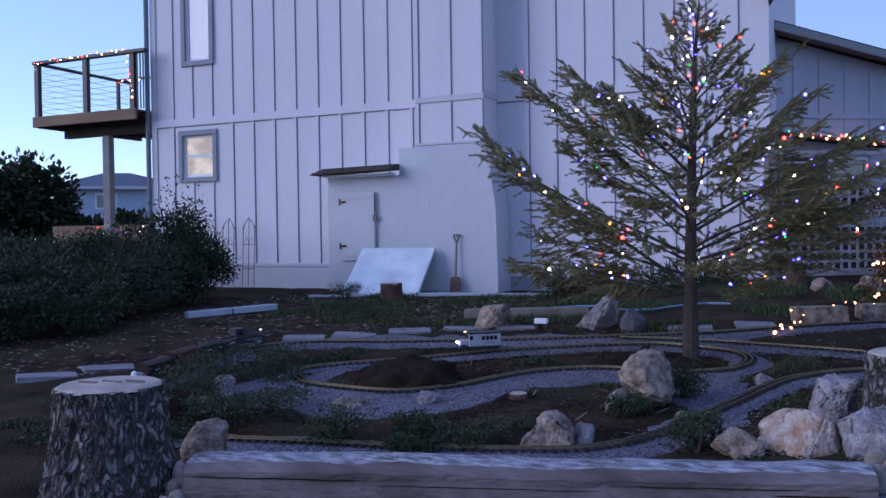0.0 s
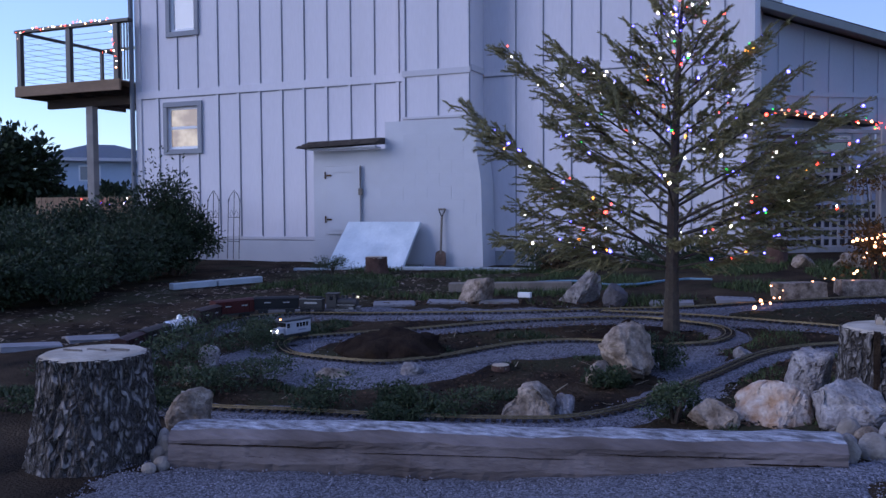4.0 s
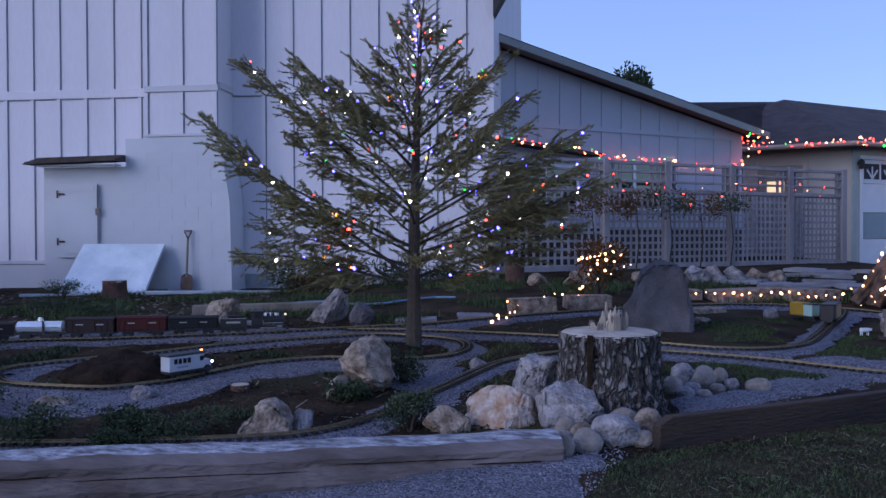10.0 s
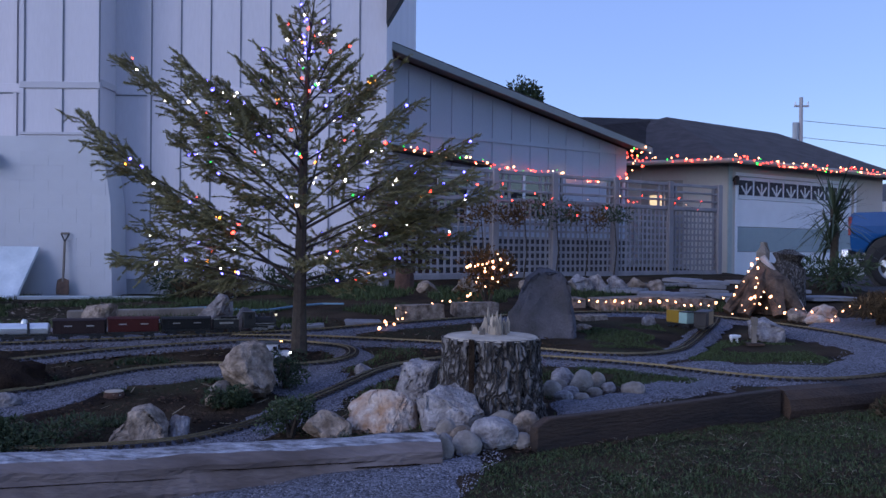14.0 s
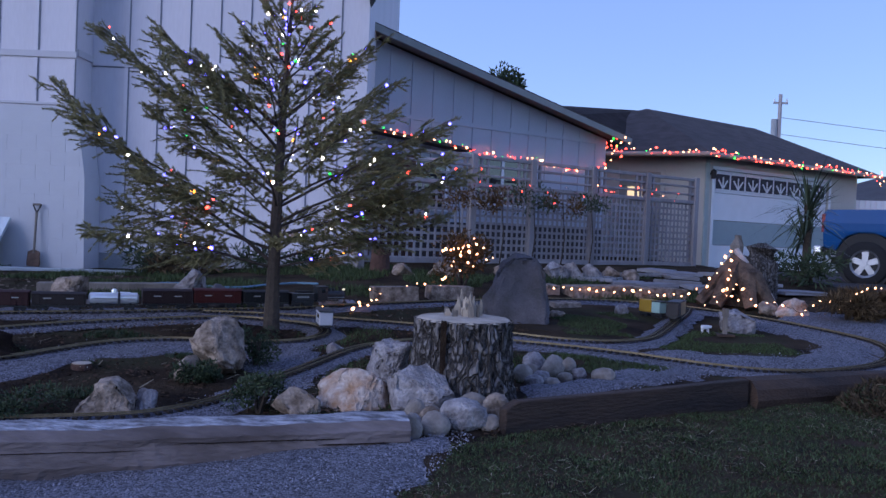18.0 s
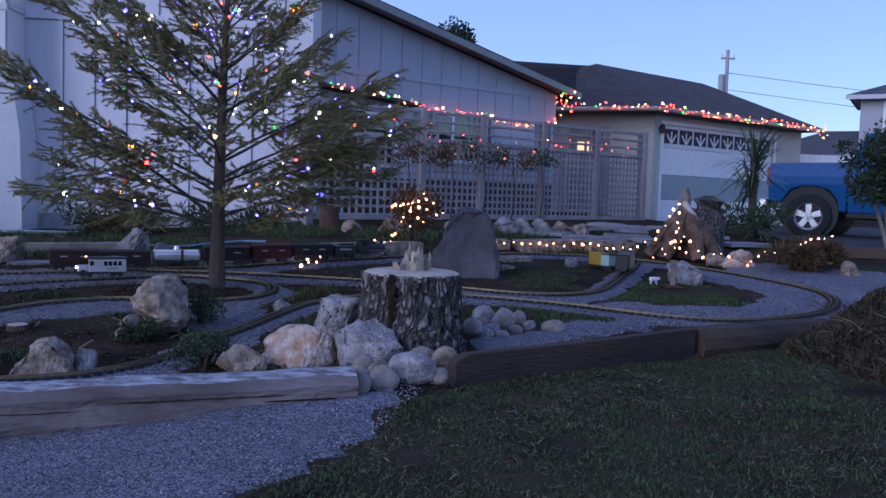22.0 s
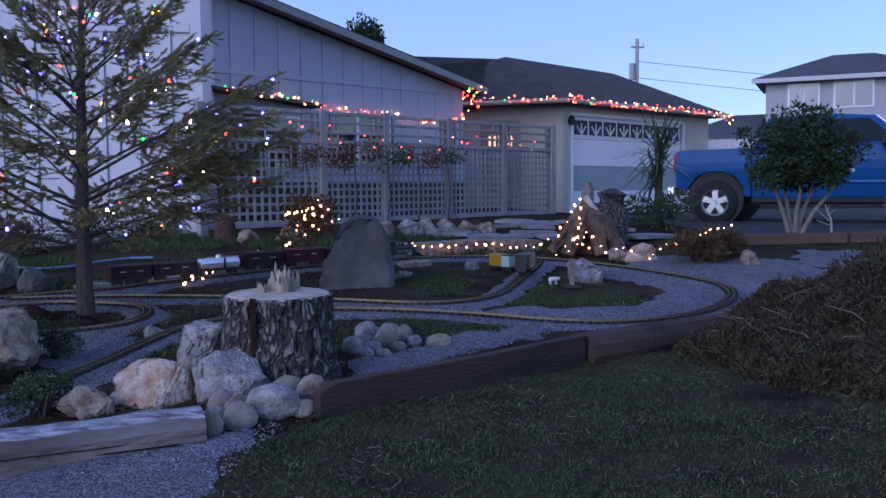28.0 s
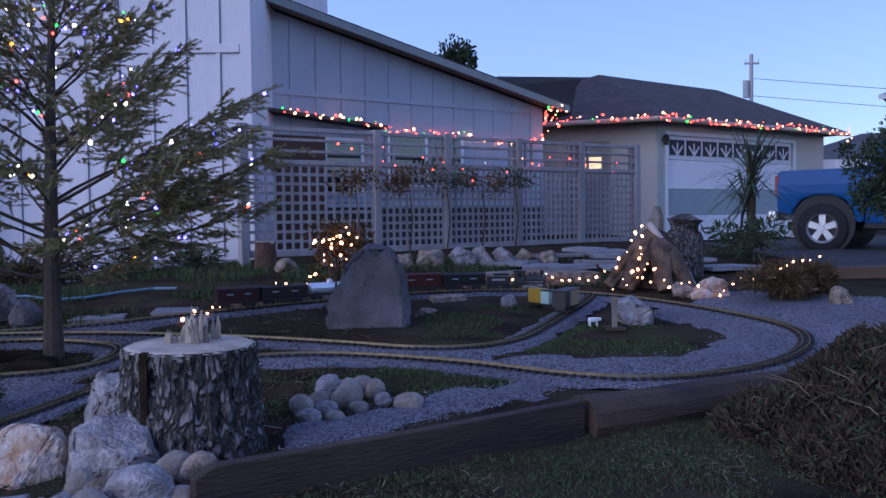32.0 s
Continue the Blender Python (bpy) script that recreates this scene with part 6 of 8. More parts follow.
grass("lawn_grass", 170000, lawn, 0.015, M_GRASS, "short damp lawn grass in front of the edging", 51, 0.0036, 2.2)
grass("lawn_tufts", 26000, tufted(lawn, 3.0, 0.12, 12), 0.024, M_GRASS, "taller grass tufts in the lawn", 62, 0.003, 1.8)
grass("lawn_straw", 62000, lawn, 0.013, M_STRAW, "brown dead grass in the lawn", 52, 0.0028, 3.5)


def strewn(name, n, where, size, thin, material, label, seed, up=0.25, cat="litter"):
    """Small flat pieces lying loose on the ground."""
    rng = random.Random(seed)
    verts, faces = [], []
    while len(faces) < n:
        x, y = where(rng)
        if x is None:
            continue
        a, L = rng.uniform(0, 6.28), size * rng.uniform(0.4, 1.4)
        w = L * thin * rng.uniform(0.6, 1.3)
        d, s = Vector((math.cos(a), math.sin(a), rng.uniform(-.02, up))) * L, Vector((-math.sin(a), math.cos(a), rng.uniform(-.3, .3))) * w
        p = Vector((x, y, ground_height(x, y) + 0.006 + rng.uniform(0, 0.012)))
        k = len(verts)
        verts += [p - s, p + d - s * 0.7, p + d + s * 0.6, p + s]
        faces.append((k, k + 1, k + 2, k + 3))
    me = bpy.data.meshes.new(name)
    me.from_pydata([tuple(p) for p in verts], [], faces)
    me.materials.append(material)
    return tagged(new(name, me), label, cat, kind="stuff")


def bare_bed(x0, x1, y0, y1, keep=0.10):
    """Soil of the railway bed, clear of rails and gravel."""
    def pick(rng):
        x, y = rng.uniform(x0, x1), rng.uniform(y0, y1)
        if ((TRACK_XY[:, 0] - x) ** 2 + (TRACK_XY[:, 1] - y) ** 2).min() < keep ** 2 or any(within(g, x, y) for g in GRAVELS) or y < 1.9 + 0.287 * (x + 0.74):
            return None, None
        return x, y
    return pick


strewn("straw", 5500, tufted(lawn, 1.3, -0.1, 9), 0.036, 0.03, M_STALK, "pale straw lying on the lawn", 55)
strewn("mulch", 15000, bare_bed(-5.6, 0.2, 1.7, 6.6), 0.020, 0.35, M_MULCH, "brown bark mulch on the railway bed", 56, 0.5)
strewn("mulch", 2500, lawn, 0.022, 0.2, M_MULCH, "brown dead leaves in the lawn", 57, 0.3)
strewn("twigs", 500, bare_bed(-5.6, 0.2, 1.7, 6.6), 0.09, 0.03, M_STALK, "pale dry twigs on the railway bed", 58, 0.3)
grass("bed_weeds", 12000, tufted(bare_bed(-5.8, -1.2, 1.5, 4.6), 2.2, 0.18, 3), 0.035, M_LEAF2, "low weeds spreading through the railway bed", 59, 0.006)
grass("bed_weeds", 5000, tufted(bare_bed(-1.7, 0.4, 2.4, 5.0), 2.2, 0.0, 5), 0.035, M_GRASS, "low grass round the stump", 60, 0.004)


def on_gravel(rng):
    g = GRAVELS[rng.choice((0, 0, 0, 0, 0, 1, 1, 2, 3, 3, 4, 5))]
    x, y = rng.uniform(min(p[0] for p in g), max(p[0] for p in g)), rng.uniform(max(min(p[1] for p in g), -0.6), max(p[1] for p in g))
    return (x, y) if within(g, x, y) else (None, None)


def chips(n, seed):
    rng = random.Random(seed)
    verts, faces = [], []
    while len(faces) < n * 3:
        x, y = on_gravel(rng)
        if x is None:
            continue
        r, a, z = rng.uniform(0.0025, 0.0065), rng.uniform(0, 6.28), ground_height(x, y) + 0.018
        k = len(verts)
        verts += [(x + r * math.cos(a + 2.1 * i) * rng.uniform(0.7, 1.3), y + r * math.sin(a + 2.1 * i), z + rng.uniform(-.3, .3) * r) for i in range(3)] + [(x + r * rng.uniform(-.5, .5), y + r * rng.uniform(-.5, .5), z + r * rng.uniform(0.6, 1.4))]
        faces += [(k, k + 1, k + 3), (k + 1, k + 2, k + 3), (k + 2, k, k + 3)]
    me = bpy.data.meshes.new("gravel_chips")
    me.from_pydata(verts, [], faces)
    me.materials.append(M_CHIP)
    tagged(new("gravel_chips", me), "loose pale chips lying on the gravel", "gravel", kind="stuff")


chips(26000, 61)
grass("rough_grass", 26000, back_grass, 0.07, M_GRASS, "rough grass between the track and the house", 53, 0.006)
grass("bed_grass", 30000, bed_grass, 0.022, M_GRASS, "thin grass inside the railway bed", 54)


def litter():
    rng = random.Random(77)
    verts, faces = [], []
    for _ in range(2600):
        x, y = rng.uniform(-8.5, -4.4), rng.uniform(3.0, 9.6)
        if x > -5.9 and y < 5.4:
            continue
        z = ground_height(x, y) + 0.006
        a, L, w = rng.uniform(0, 6.28), rng.uniform(0.015, 0.06), rng.uniform(0.006, 0.022)
        d, s = Vector((math.cos(a), math.sin(a), rng.uniform(-.1, .3))) * L, Vector((-math.sin(a), math.cos(a), 0)) * w
        p = Vector((x, y, z))
        k = len(verts)
        verts += [p - s, p + d - s, p + d + s, p + s]
        faces.append((k, k + 1, k + 2, k + 3))
    me = bpy.data.meshes.new("wood_chips")
    me.from_pydata([tuple(p) for p in verts], [], faces)
    me.materials.append(foliage("chip_wood", (0.32, 0.25, 0.19), (0.07, 0.05, 0.04), 0.9))
    tagged(new("wood_chips", me), "scattered wood chips and bark on bare earth", "litter", kind="stuff")


litter()

# ---- the spruce ----
TREE = Vector((-1.90, 4.86, 0))
BULBS = []


ASIDE, AWAY = Vector((0.986, 0.169, 0)), Vector((-0.169, 0.986, 0))
# the main limbs: height on the trunk, bearing, reach, height of the tip
MAIN_BOUGHS = [(0.53, 181, 1.74, 1.84), (1.10, 174, 1.38, 2.27), (1.42, 190, 0.92, 2.28), (1.60, 168, 0.68, 2.16), (1.75, 186, 0.50, 2.30), (0.50, 197, 1.38, 0.80), (0.64, 168, 1.30, 1.02),
         (0.98, 4, 1.40, 1.80), (0.75, -8, 1.50, 1.30), (0.56, 14, 1.38, 0.97), (0.66, 24, 1.25, 1.15), (0.85, -24, 1.35, 1.42), (1.35, -6, 0.86, 1.98), (1.68, 8, 0.70, 2.36), (0.50, -16, 0.66, 0.68),
         (0.80, 196, 1.55, 1.62), (1.95, 172, 0.36, 2.44), (1.98, 12, 0.40, 2.36), (2.3, 178, 0.22, 2.66), (2.36, 3, 0.20, 2.62)]


def spruce():
    """An open young spruce: upswept limbs, longest on one side, each with drooping sprays of needles."""
    rng = random.Random(31)
    z0 = ground_height(TREE.x, TREE.y)
    t = thing("spruce_tree", pose(TREE.x, TREE.y, z0), "young open spruce with upswept needled branches", "tree")
    H = 2.89
    lean = [(0, -0.08), (0.0, 0.3), (0.005, 0.8), (0.02, 1.5), (0.045, 2.2), (0.07, 2.62), (0.10, H)]
    trunk = [ASIDE * a + Vector((0, 0, z)) for a, z in lean]
    part("trunk", tube(trunk, [0.072, 0.056, 0.046, 0.034, 0.021, 0.010, 0.003], 10), M_TWIG, t)
    nv, nf = [], []

    def stem(z):
        return ASIDE * float(np.interp(z, [k[1] for k in lean], [k[0] for k in lean])) + Vector((0, 0, z))

    def needles(p, q, dens, L):
        d = q - p
        ln = d.length
        if ln < 1e-4:
            return
        d = d / ln
        a = d.cross(Vector((0.13, 0.2, 1)))
        a = a.normalized() if a.length > 0.01 else Vector((1, 0, 0))
        b = d.cross(a)
        for _ in range(int(ln * dens * 0.85)):
            f, g = rng.random(), rng.uniform(0, 6.28)
            o = p + d * ln * f
            w = (a * math.cos(g) + b * math.sin(g) * 0.8 + d * 0.9).normalized() * L * rng.uniform(0.7, 1.2)
            s = w.cross(d)
            s = (s.normalized() if s.length > 1e-5 else a) * 0.0034
            k = len(nv)
            nv.extend((o - s, o + s, o + w))
            nf.append((k, k + 1, k + 2))

    def twig(p, q, r):
        s = (q - p).cross(Vector((0.3, 0.2, 1)))
        s = (s.normalized() if s.length > 1e-5 else Vector((1, 0, 0))) * r
        k = len(nv)
        nv.extend((p - s, p + s, q))
        nf.append((k, k + 1, k + 2))

    limbs = list(MAIN_BOUGHS)
    hs = (0.5, 0.62, 0.8, 1.0, 1.2, 1.5, 1.7, 2.0, 2.3, 2.6)
    left = ((1.2, 1.5, 1.4, 1.3, 1.3, 0.9, 0.66, 0.45, 0.26, 0.14), (0.8, 1.2, 1.4, 1.75, 2.1, 2.15, 2.2, 2.36, 2.6, 2.78))
    right = ((0.75, 1.2, 1.3, 1.3, 1.1, 0.82, 0.68, 0.44, 0.25, 0.14), (0.66, 0.95, 1.3, 1.6, 1.7, 2.0, 2.25, 2.35, 2.6, 2.78))
    turn = 40.0
    for i in range(33):
        h = 0.52 + 2.10 * (i / 32) ** 0.95 + rng.uniform(-0.03, 0.03)
        turn += 137.5 + rng.uniform(-14, 14)
        w = 0.5 + 0.5 * math.cos(radians(turn))
        R = float(np.interp(h, hs, left[0])) * (1 - w) + float(np.interp(h, hs, right[0])) * w
        Z = float(np.interp(h, hs, left[1])) * (1 - w) + float(np.interp(h, hs, right[1])) * w
        f = rng.uniform(0.6, 0.98)
        limbs.append((h, turn, R * f, h + (Z - h) * f))
    arms_list = []
    for h, bearing, R, Z in limbs:
        root = stem(h)
        wv, ph, bend, pw = rng.uniform(0.02, 0.06), rng.uniform(0, 6.28), rng.uniform(-10, 10), rng.uniform(0.88, 1.12)
        pts = []
        n = 9
        for k in range(n):
            u = k / (n - 1)
            g = radians(bearing + bend * (u - 0.7))
            out = (ASIDE * math.cos(g) + AWAY * math.sin(g)) * R * u
            pts.append(root + out + Vector((0, 0, (Z - h) * u ** pw + wv * R * math.sin(5 * u + ph) * u * 0.7)))
        ln = sum((b - a).length for a, b in zip(pts, pts[1:]))
        bm = tube(pts, [0.0095 * (1 - 0.9 * k / (n - 1)) * (0.45 + ln / 2) + 0.0016 for k in range(n)], 5)
        part("branch", bm, M_TWIG, t)
        arms_list.append(pts)
        for k in range(2, n - 1):
            needles(pts[k], pts[k + 1], 560 if k > 4 else 380 if k > 3 else 180, 0.028)
        # side sprays: longest past the middle, thin near the trunk and at the tip
        m = int(5 + ln * 14)
        for j in range(m):
            u = 0.24 + 0.74 * (j + rng.uniform(-0.3, 0.3)) / m
            k = min(int(u * (n - 1)), n - 2)
            p = pts[k].lerp(pts[k + 1], u * (n - 1) - k)
            d0 = (pts[k + 1] - pts[k]).normalized()
            side = d0.cross(Vector((0, 0, 1))).normalized() * (1 if j % 2 else -1)
            tl = (min(ln, 1.3) * rng.uniform(0.16, 0.44) + 0.08) * (1.15 - u * 0.7)
            dr = (d0 * rng.uniform(0.5, 1.0) + side * rng.uniform(0.5, 1.0) + Vector((0, 0, rng.uniform(-0.55, 0.15)))).normalized()
            sag = Vector((0, 0, -0.10 * tl))
            mid, q = p + dr * tl * 0.55 + sag, p + dr * tl + Vector((0, 0, 0.10 * tl))
            twig(p, mid, 0.0032)
            twig(mid, q, 0.0022)
            needles(p.lerp(mid, 0.25), mid, 420, 0.026)
            needles(mid, q, 560, 0.027)
            for _ in range(6 if tl > 0.30 else 4 if tl > 0.20 else 2):
                o = p.lerp(q, rng.uniform(0.3, 0.85))
                d2 = (dr * 0.6 + d0 * rng.uniform(0.0, 0.6) + side * rng.uniform(-0.9, 0.9) + Vector((0, 0, rng.uniform(-0.5, 0.15)))).normalized()
                e = o + d2 * tl * rng.uniform(0.3, 0.6)
                twig(o, e, 0.0020)
                needles(o.lerp(e, 0.15), e, 540, 0.025)
    for z in (2.62, 2.70, 2.76):
        for g in (20, 150, 265):
            a, b = stem(z), stem(z + 0.10) + (ASIDE * math.cos(radians(g + z * 300)) + AWAY * math.sin(radians(g + z * 300))) * (2.98 - z) * 0.42
            twig(a, b, 0.003)
            needles(a.lerp(b, 0.2), b, 480, 0.022)
    needles(stem(2.5), stem(H), 260, 0.020)
    me = bpy.data.meshes.new("foliage")
    me.from_pydata([tuple(p) for p in nv], [], nf)
    me.materials.append(M_NEEDLE)
    shared("foliage", me, t)
    base = Vector((TREE.x, TREE.y, z0))
    for pts in arms_list:
        ln = (pts[-1] - pts[0]).length
        for k in range(3 if ln < 0.6 else 4 if ln < 1.2 else 6):
            u = rng.uniform(0.3, 1.0) * 8
            i = min(int(u), 7)
            p = pts[i].lerp(pts[i + 1], u - i) + Vector((rng.uniform(-.03, .03), rng.uniform(-.03, .03), rng.uniform(-0.05, 0.03)))
            BULBS.append(base + p)
    for z in (2.1, 2.2, 2.28, 2.36, 2.42, 2.48, 2.54, 2.6, 2.66):
        BULBS.append(base + stem(z) + Vector((rng.uniform(-.05, .05), -0.03, 0)))
    return arms_list, base


SPRUCE_ARMS, TREE_BASE = spruce()

# ---- string lights ----
LIGHT = {"blue": glow("blue_led", (0.07, 0.06, 1.0), 12), "white": glow("white_led", (0.95, 0.85, 0.78), 6), "red": glow("red_led", (1.0, 0.05, 0.035), 7),
         "green": glow("green_led", (0.02, 0.6, 0.06), 4), "amber": glow("amber_led", (1.0, 0.32, 0.03), 5), "warm": glow("warm_bulb", (1.0, 0.42, 0.22), 5.5)}
M_WIRE = mat("green_wire", (0.015, 0.03, 0.018), 0.7, 0.2)


def bulb_mesh(key, r):
    bm = bmesh.new()
    bmesh.ops.create_uvsphere(bm, u_segments=8, v_segments=6, radius=r)
    bmesh.ops.scale(bm, vec=(1, 1, 1.35), verts=bm.verts)
    me = bpy.data.meshes.new("bulb")
    bm.to_mesh(me)
    bm.free()
    me.materials.append(LIGHT[key])
    return me


def light_string(points, keys, r, label, wire=True, seed=0, sag=0.0):
    t = thing("string_lights", Matrix(), label, "string lights", "strings of lights")
    rng = random.Random(seed)
    meshes = {k: bulb_mesh(k, r) for k in set(keys)}
    for p in points:
        k = keys[rng.randrange(len(keys))]
        ob = shared("bulb", meshes[k], t, Matrix.Translation(p) @ pose(0, 0, 0, rng.uniform(-60, 60), rng.uniform(-60, 60), 0) @ Matrix.Scale(rng.choice((0.55, 0.7, 0.8, 0.9, 1.0, 1.0, 1.15, 1.3, 1.5)), 4))
    if wire:
        bm = bmesh.new()
        for a, b in zip(points, points[1:]):
            a, b = Vector(a), Vector(b)
            if 0.01 < (b - a).length < 0.6:
                m = (a + b) / 2 - Vector((0, 0, sag))
                tube([a + Vector((0, 0, 0.012)), m, b + Vector((0, 0, 0.012))], [0.002] * 3, 4, bm)
        part("wire", bm, M_WIRE, t, "thin dark green wire")
    return t


light_string(BULBS, ["blue"] * 9 + ["white"] * 8 + ["red"] * 4 + ["green"] * 1 + ["amber"] * 3, 0.0080, "multicoloured string lights wound through the spruce", False, 1)
# each branch carries its own run of wire
_w = thing("light_cable", Matrix.Translation(TREE_BASE), "dark green light cable wound along the spruce branches", "cable")
for pts in SPRUCE_ARMS[::2]:
    part("wire", tube([p + Vector((0.012 * math.sin(9 * i), 0.012 * math.cos(9 * i), 0.014)) for i, p in enumerate(pts)], [0.002] * len(pts), 4), M_WIRE, _w)


def run(pts, step, jit, seed, lift=0.0):
    """Points every step along a line with a little play."""
    rng = random.Random(seed)
    out = []
    for a, b in zip(pts, pts[1:]):
        a, b = Vector(a), Vector(b)
        n = max(1, int((b - a).length / step))
        for i in range(n):
            p = a.lerp(b, i / n)
            out.append(p + Vector((rng.uniform(-jit, jit), rng.uniform(-jit, jit), rng.uniform(-jit, jit) + lift)))
    return out


W0 = Vector((-1.71, 12.1, 0))


def wingp(s, o, z):
    return W0 + U * s + N * o + Vector((0, 0, z))


def gr(x, y, z=0.02):
    return (x, y, ground_height(x, y) + z)


WARM = ["red"] * 6 + ["warm"] * 5 + ["green"]
light_string(run([wingp(0.0, 0.38, 2.84), wingp(1.0, 0.38, 2.76), wingp(1.85, 0.38, 2.66), wingp(2.05, 0.07, 2.64), wingp(3.0, 0.07, 2.64), wingp(3.6, 0.07, 2.66), wingp(4.3, 0.07, 2.56), wingp(5.3, 0.07, 2.60)], 0.07, 0.05, 2), WARM, 0.0125,
             "red and warm string lights along the porch edge", True, 2)
_gm = pose(5.58, 17.88, 0, 0, 0, ANG)
_ea, _eb = _gm @ Vector((-0.5, -0.55, 3.27)), _gm @ Vector((6.9, -0.55, 3.27))
_em = pose(5.58, 17.88, 0, 0, 0, math.degrees(math.atan2(18.75 - 17.88, 3.5 - 5.58))) @ Vector((3.0, 0.5, 3.27))
light_string(run([wingp(5.3, 0.07, 2.66), wingp(5.55, 0.3, 2.85), wingp(5.3, 0.4, 3.12), wingp(5.7, 0.4, 3.20), tuple(_em), tuple(_ea), tuple(_ea.lerp(_eb, 0.33) - Vector((0, 0, 0.06))), tuple(_ea.lerp(_eb, 0.66)), tuple(_eb)], 0.08, 0.08, 3), WARM, 0.0145,
             "red, green and warm string lights along the garage eave", True, 3)
light_string(run([tuple(_eb), tuple(_eb + Vector((0, 0, -0.25))), tuple(_eb + Vector((-0.3, -0.1, -0.1)))], 0.09, 0.05, 31), ["warm", "red"], 0.014, "hanging end of the garage string lights", True, 31)
light_string(run([(-0.42, 9.95, 2.2), (0.1, 10.5, 2.05), (0.6, 11.0, 1.95), (1.2, 11.45, 1.85), (1.9, 11.95, 2.0), (2.6, 12.45, 2.2), (3.2, 12.85, 2.1), (4.0, 13.5, 2.0)], 0.22, 0.13, 4), ["red", "red", "red", "warm"], 0.010,
             "sparse red string lights woven in the fence", True, 4)
light_string(run([gr(-1.35, 5.9), gr(-1.12, 6.5, 0.12), gr(-1.22, 6.6, 0.15), gr(-0.8, 6.85, 0.16), gr(-0.55, 6.95, 0.14), gr(-0.45, 7.3, 0.2), gr(-0.40, 7.45, 0.3), gr(-0.5, 7.5, 0.45), gr(-0.2, 7.35, 0.62), gr(-0.42, 7.3, 0.38),
                   gr(-0.1, 7.3, 0.5), gr(0.05, 7.3, 0.42), gr(-0.3, 7.3, 0.3), gr(-0.15, 7.3, 0.56), gr(-0.48, 7.35, 0.52), gr(0.0, 7.35, 0.45)], 0.10, 0.03, 5), ["warm"], 0.010,
             "warm white string lights over the small shrub", True, 5)
light_string(run([gr(0.55, 7.55, 0.1), gr(1.2, 7.5, 0.1), gr(1.7, 7.5, 0.1), gr(2.1, 7.35, 0.08), gr(2.35, 7.3, 0.2), gr(2.6, 7.25, 0.62), gr(2.55, 7.2, 0.4), gr(2.5, 7.1, 0.15), gr(2.3, 7.1, 0.05), gr(2.45, 7.0, 0.2), gr(2.62, 7.05, 0.12),
                   gr(2.55, 7.1, 0.35), gr(2.75, 6.9, 0.1), gr(2.9, 6.75, 0.12), gr(3.1, 6.6, 0.05), gr(3.3, 6.65, 0.2), gr(3.5, 6.6, 0.14), gr(3.55, 6.4, 0.28), gr(3.8, 6.5, 0.36), gr(4.05, 6.6, 0.40)], 0.085, 0.02, 6), ["warm"], 0.010,
             "warm white string lights over stump and rocks", True, 6)
_dk = [(-15.0, 10.24, 4.70), (-15.02, 10.22, 4.84), (-14.3, 10.22, 4.84), (-13.6, 10.22, 4.87), (-12.75, 10.22, 4.87), (-12.6, 10.22, 4.4), (-12.6, 10.22, 3.9)]
light_string(run(_dk, 0.1, 0.03, 7), ["red", "warm", "white"], 0.011, "string lights along the balcony railing", True, 7)
light_string(run([(-15.0, 12.38, 4.82), (-13.9, 12.38, 4.80), (-12.8, 12.38, 4.82)], 0.12, 0.03, 8), ["red", "warm", "white"], 0.009, "string lights along the far balcony railing", True, 8)
light_string(run([(-17.9, 14.56, 1.72), (-17.6, 14.56, 1.5), (-17.3, 14.56, 1.6), (-16.9, 14.56, 1.5)], 0.08, 0.03, 9), ["blue", "red", "white"], 0.012, "blue and red string lights behind the hedge", True, 9)
light_string(run([(-16.6, 14.56, 1.5), (-16.4, 14.56, 1.68), (-16.0, 14.56, 1.66)], 0.08, 0.03, 10), ["blue", "white"], 0.012, "blue string lights behind the hedge", True, 10)


def lit_stump():
    t = thing("root_stump", pose(2.72, 7.42, ground_height(2.72, 7.42)), "old broken stump with splayed silvery roots", "tree stump")
    rng = random.Random(5)
    brown = mat("rotten_wood", (0.15, 0.105, 0.075), 0.95, 0.45, 9, 0.8, fine=50, col2=(0.05, 0.034, 0.025))
    part("trunk", tube([(0, 0.1, 0), (0.02, 0.1, 0.3), (0.1, 0.12, 0.55)], [0.24, 0.17, 0.10], 12, jit=0.15, rng=rng), brown, t)
    for dx, dy, dz in ((-0.42, -0.1, 0.02), (-0.3, -0.25, 0.0), (0.05, -0.35, 0.0), (0.3, -0.3, 0.0)):
        part("root", tube([(0.0, 0.05, 0.5), (dx * 0.4, dy * 0.5, 0.33), (dx, dy, dz)], [0.09, 0.10, 0.06], 8, jit=0.25, rng=rng), brown, t)
    part("limb", tube([(-0.02, 0.0, 0.62), (0.1, -0.1, 0.4), (0.27, -0.22, 0.12), (0.33, -0.28, 0.0)], [0.035, 0.05, 0.06, 0.05], 8, jit=0.1, rng=rng), mat("silver_limb", (0.42, 0.38, 0.36), 0.85, 0.3, 6, 0.4), t, "bleached bare limb")
    b = thing("root_stump", pose(3.25, 8.15, ground_height(3.25, 8.15)), "dark round-topped stump behind the lit roots", "tree stump")
    part("trunk", tube([(0, 0, -0.05), (0, 0, 0.4), (0.02, 0, 0.58), (0.02, 0, 0.64)], [0.19, 0.21, 0.18, 0.06], 14, jit=0.12, rng=rng), M_BARK, b)
    part("knob", tube([(-0.28, 0, 0.3), (-0.28, 0, 0.6), (-0.27, 0, 0.72)], [0.07, 0.075, 0.04], 8, jit=0.2, rng=rng), M_BARE, b)


lit_stump()

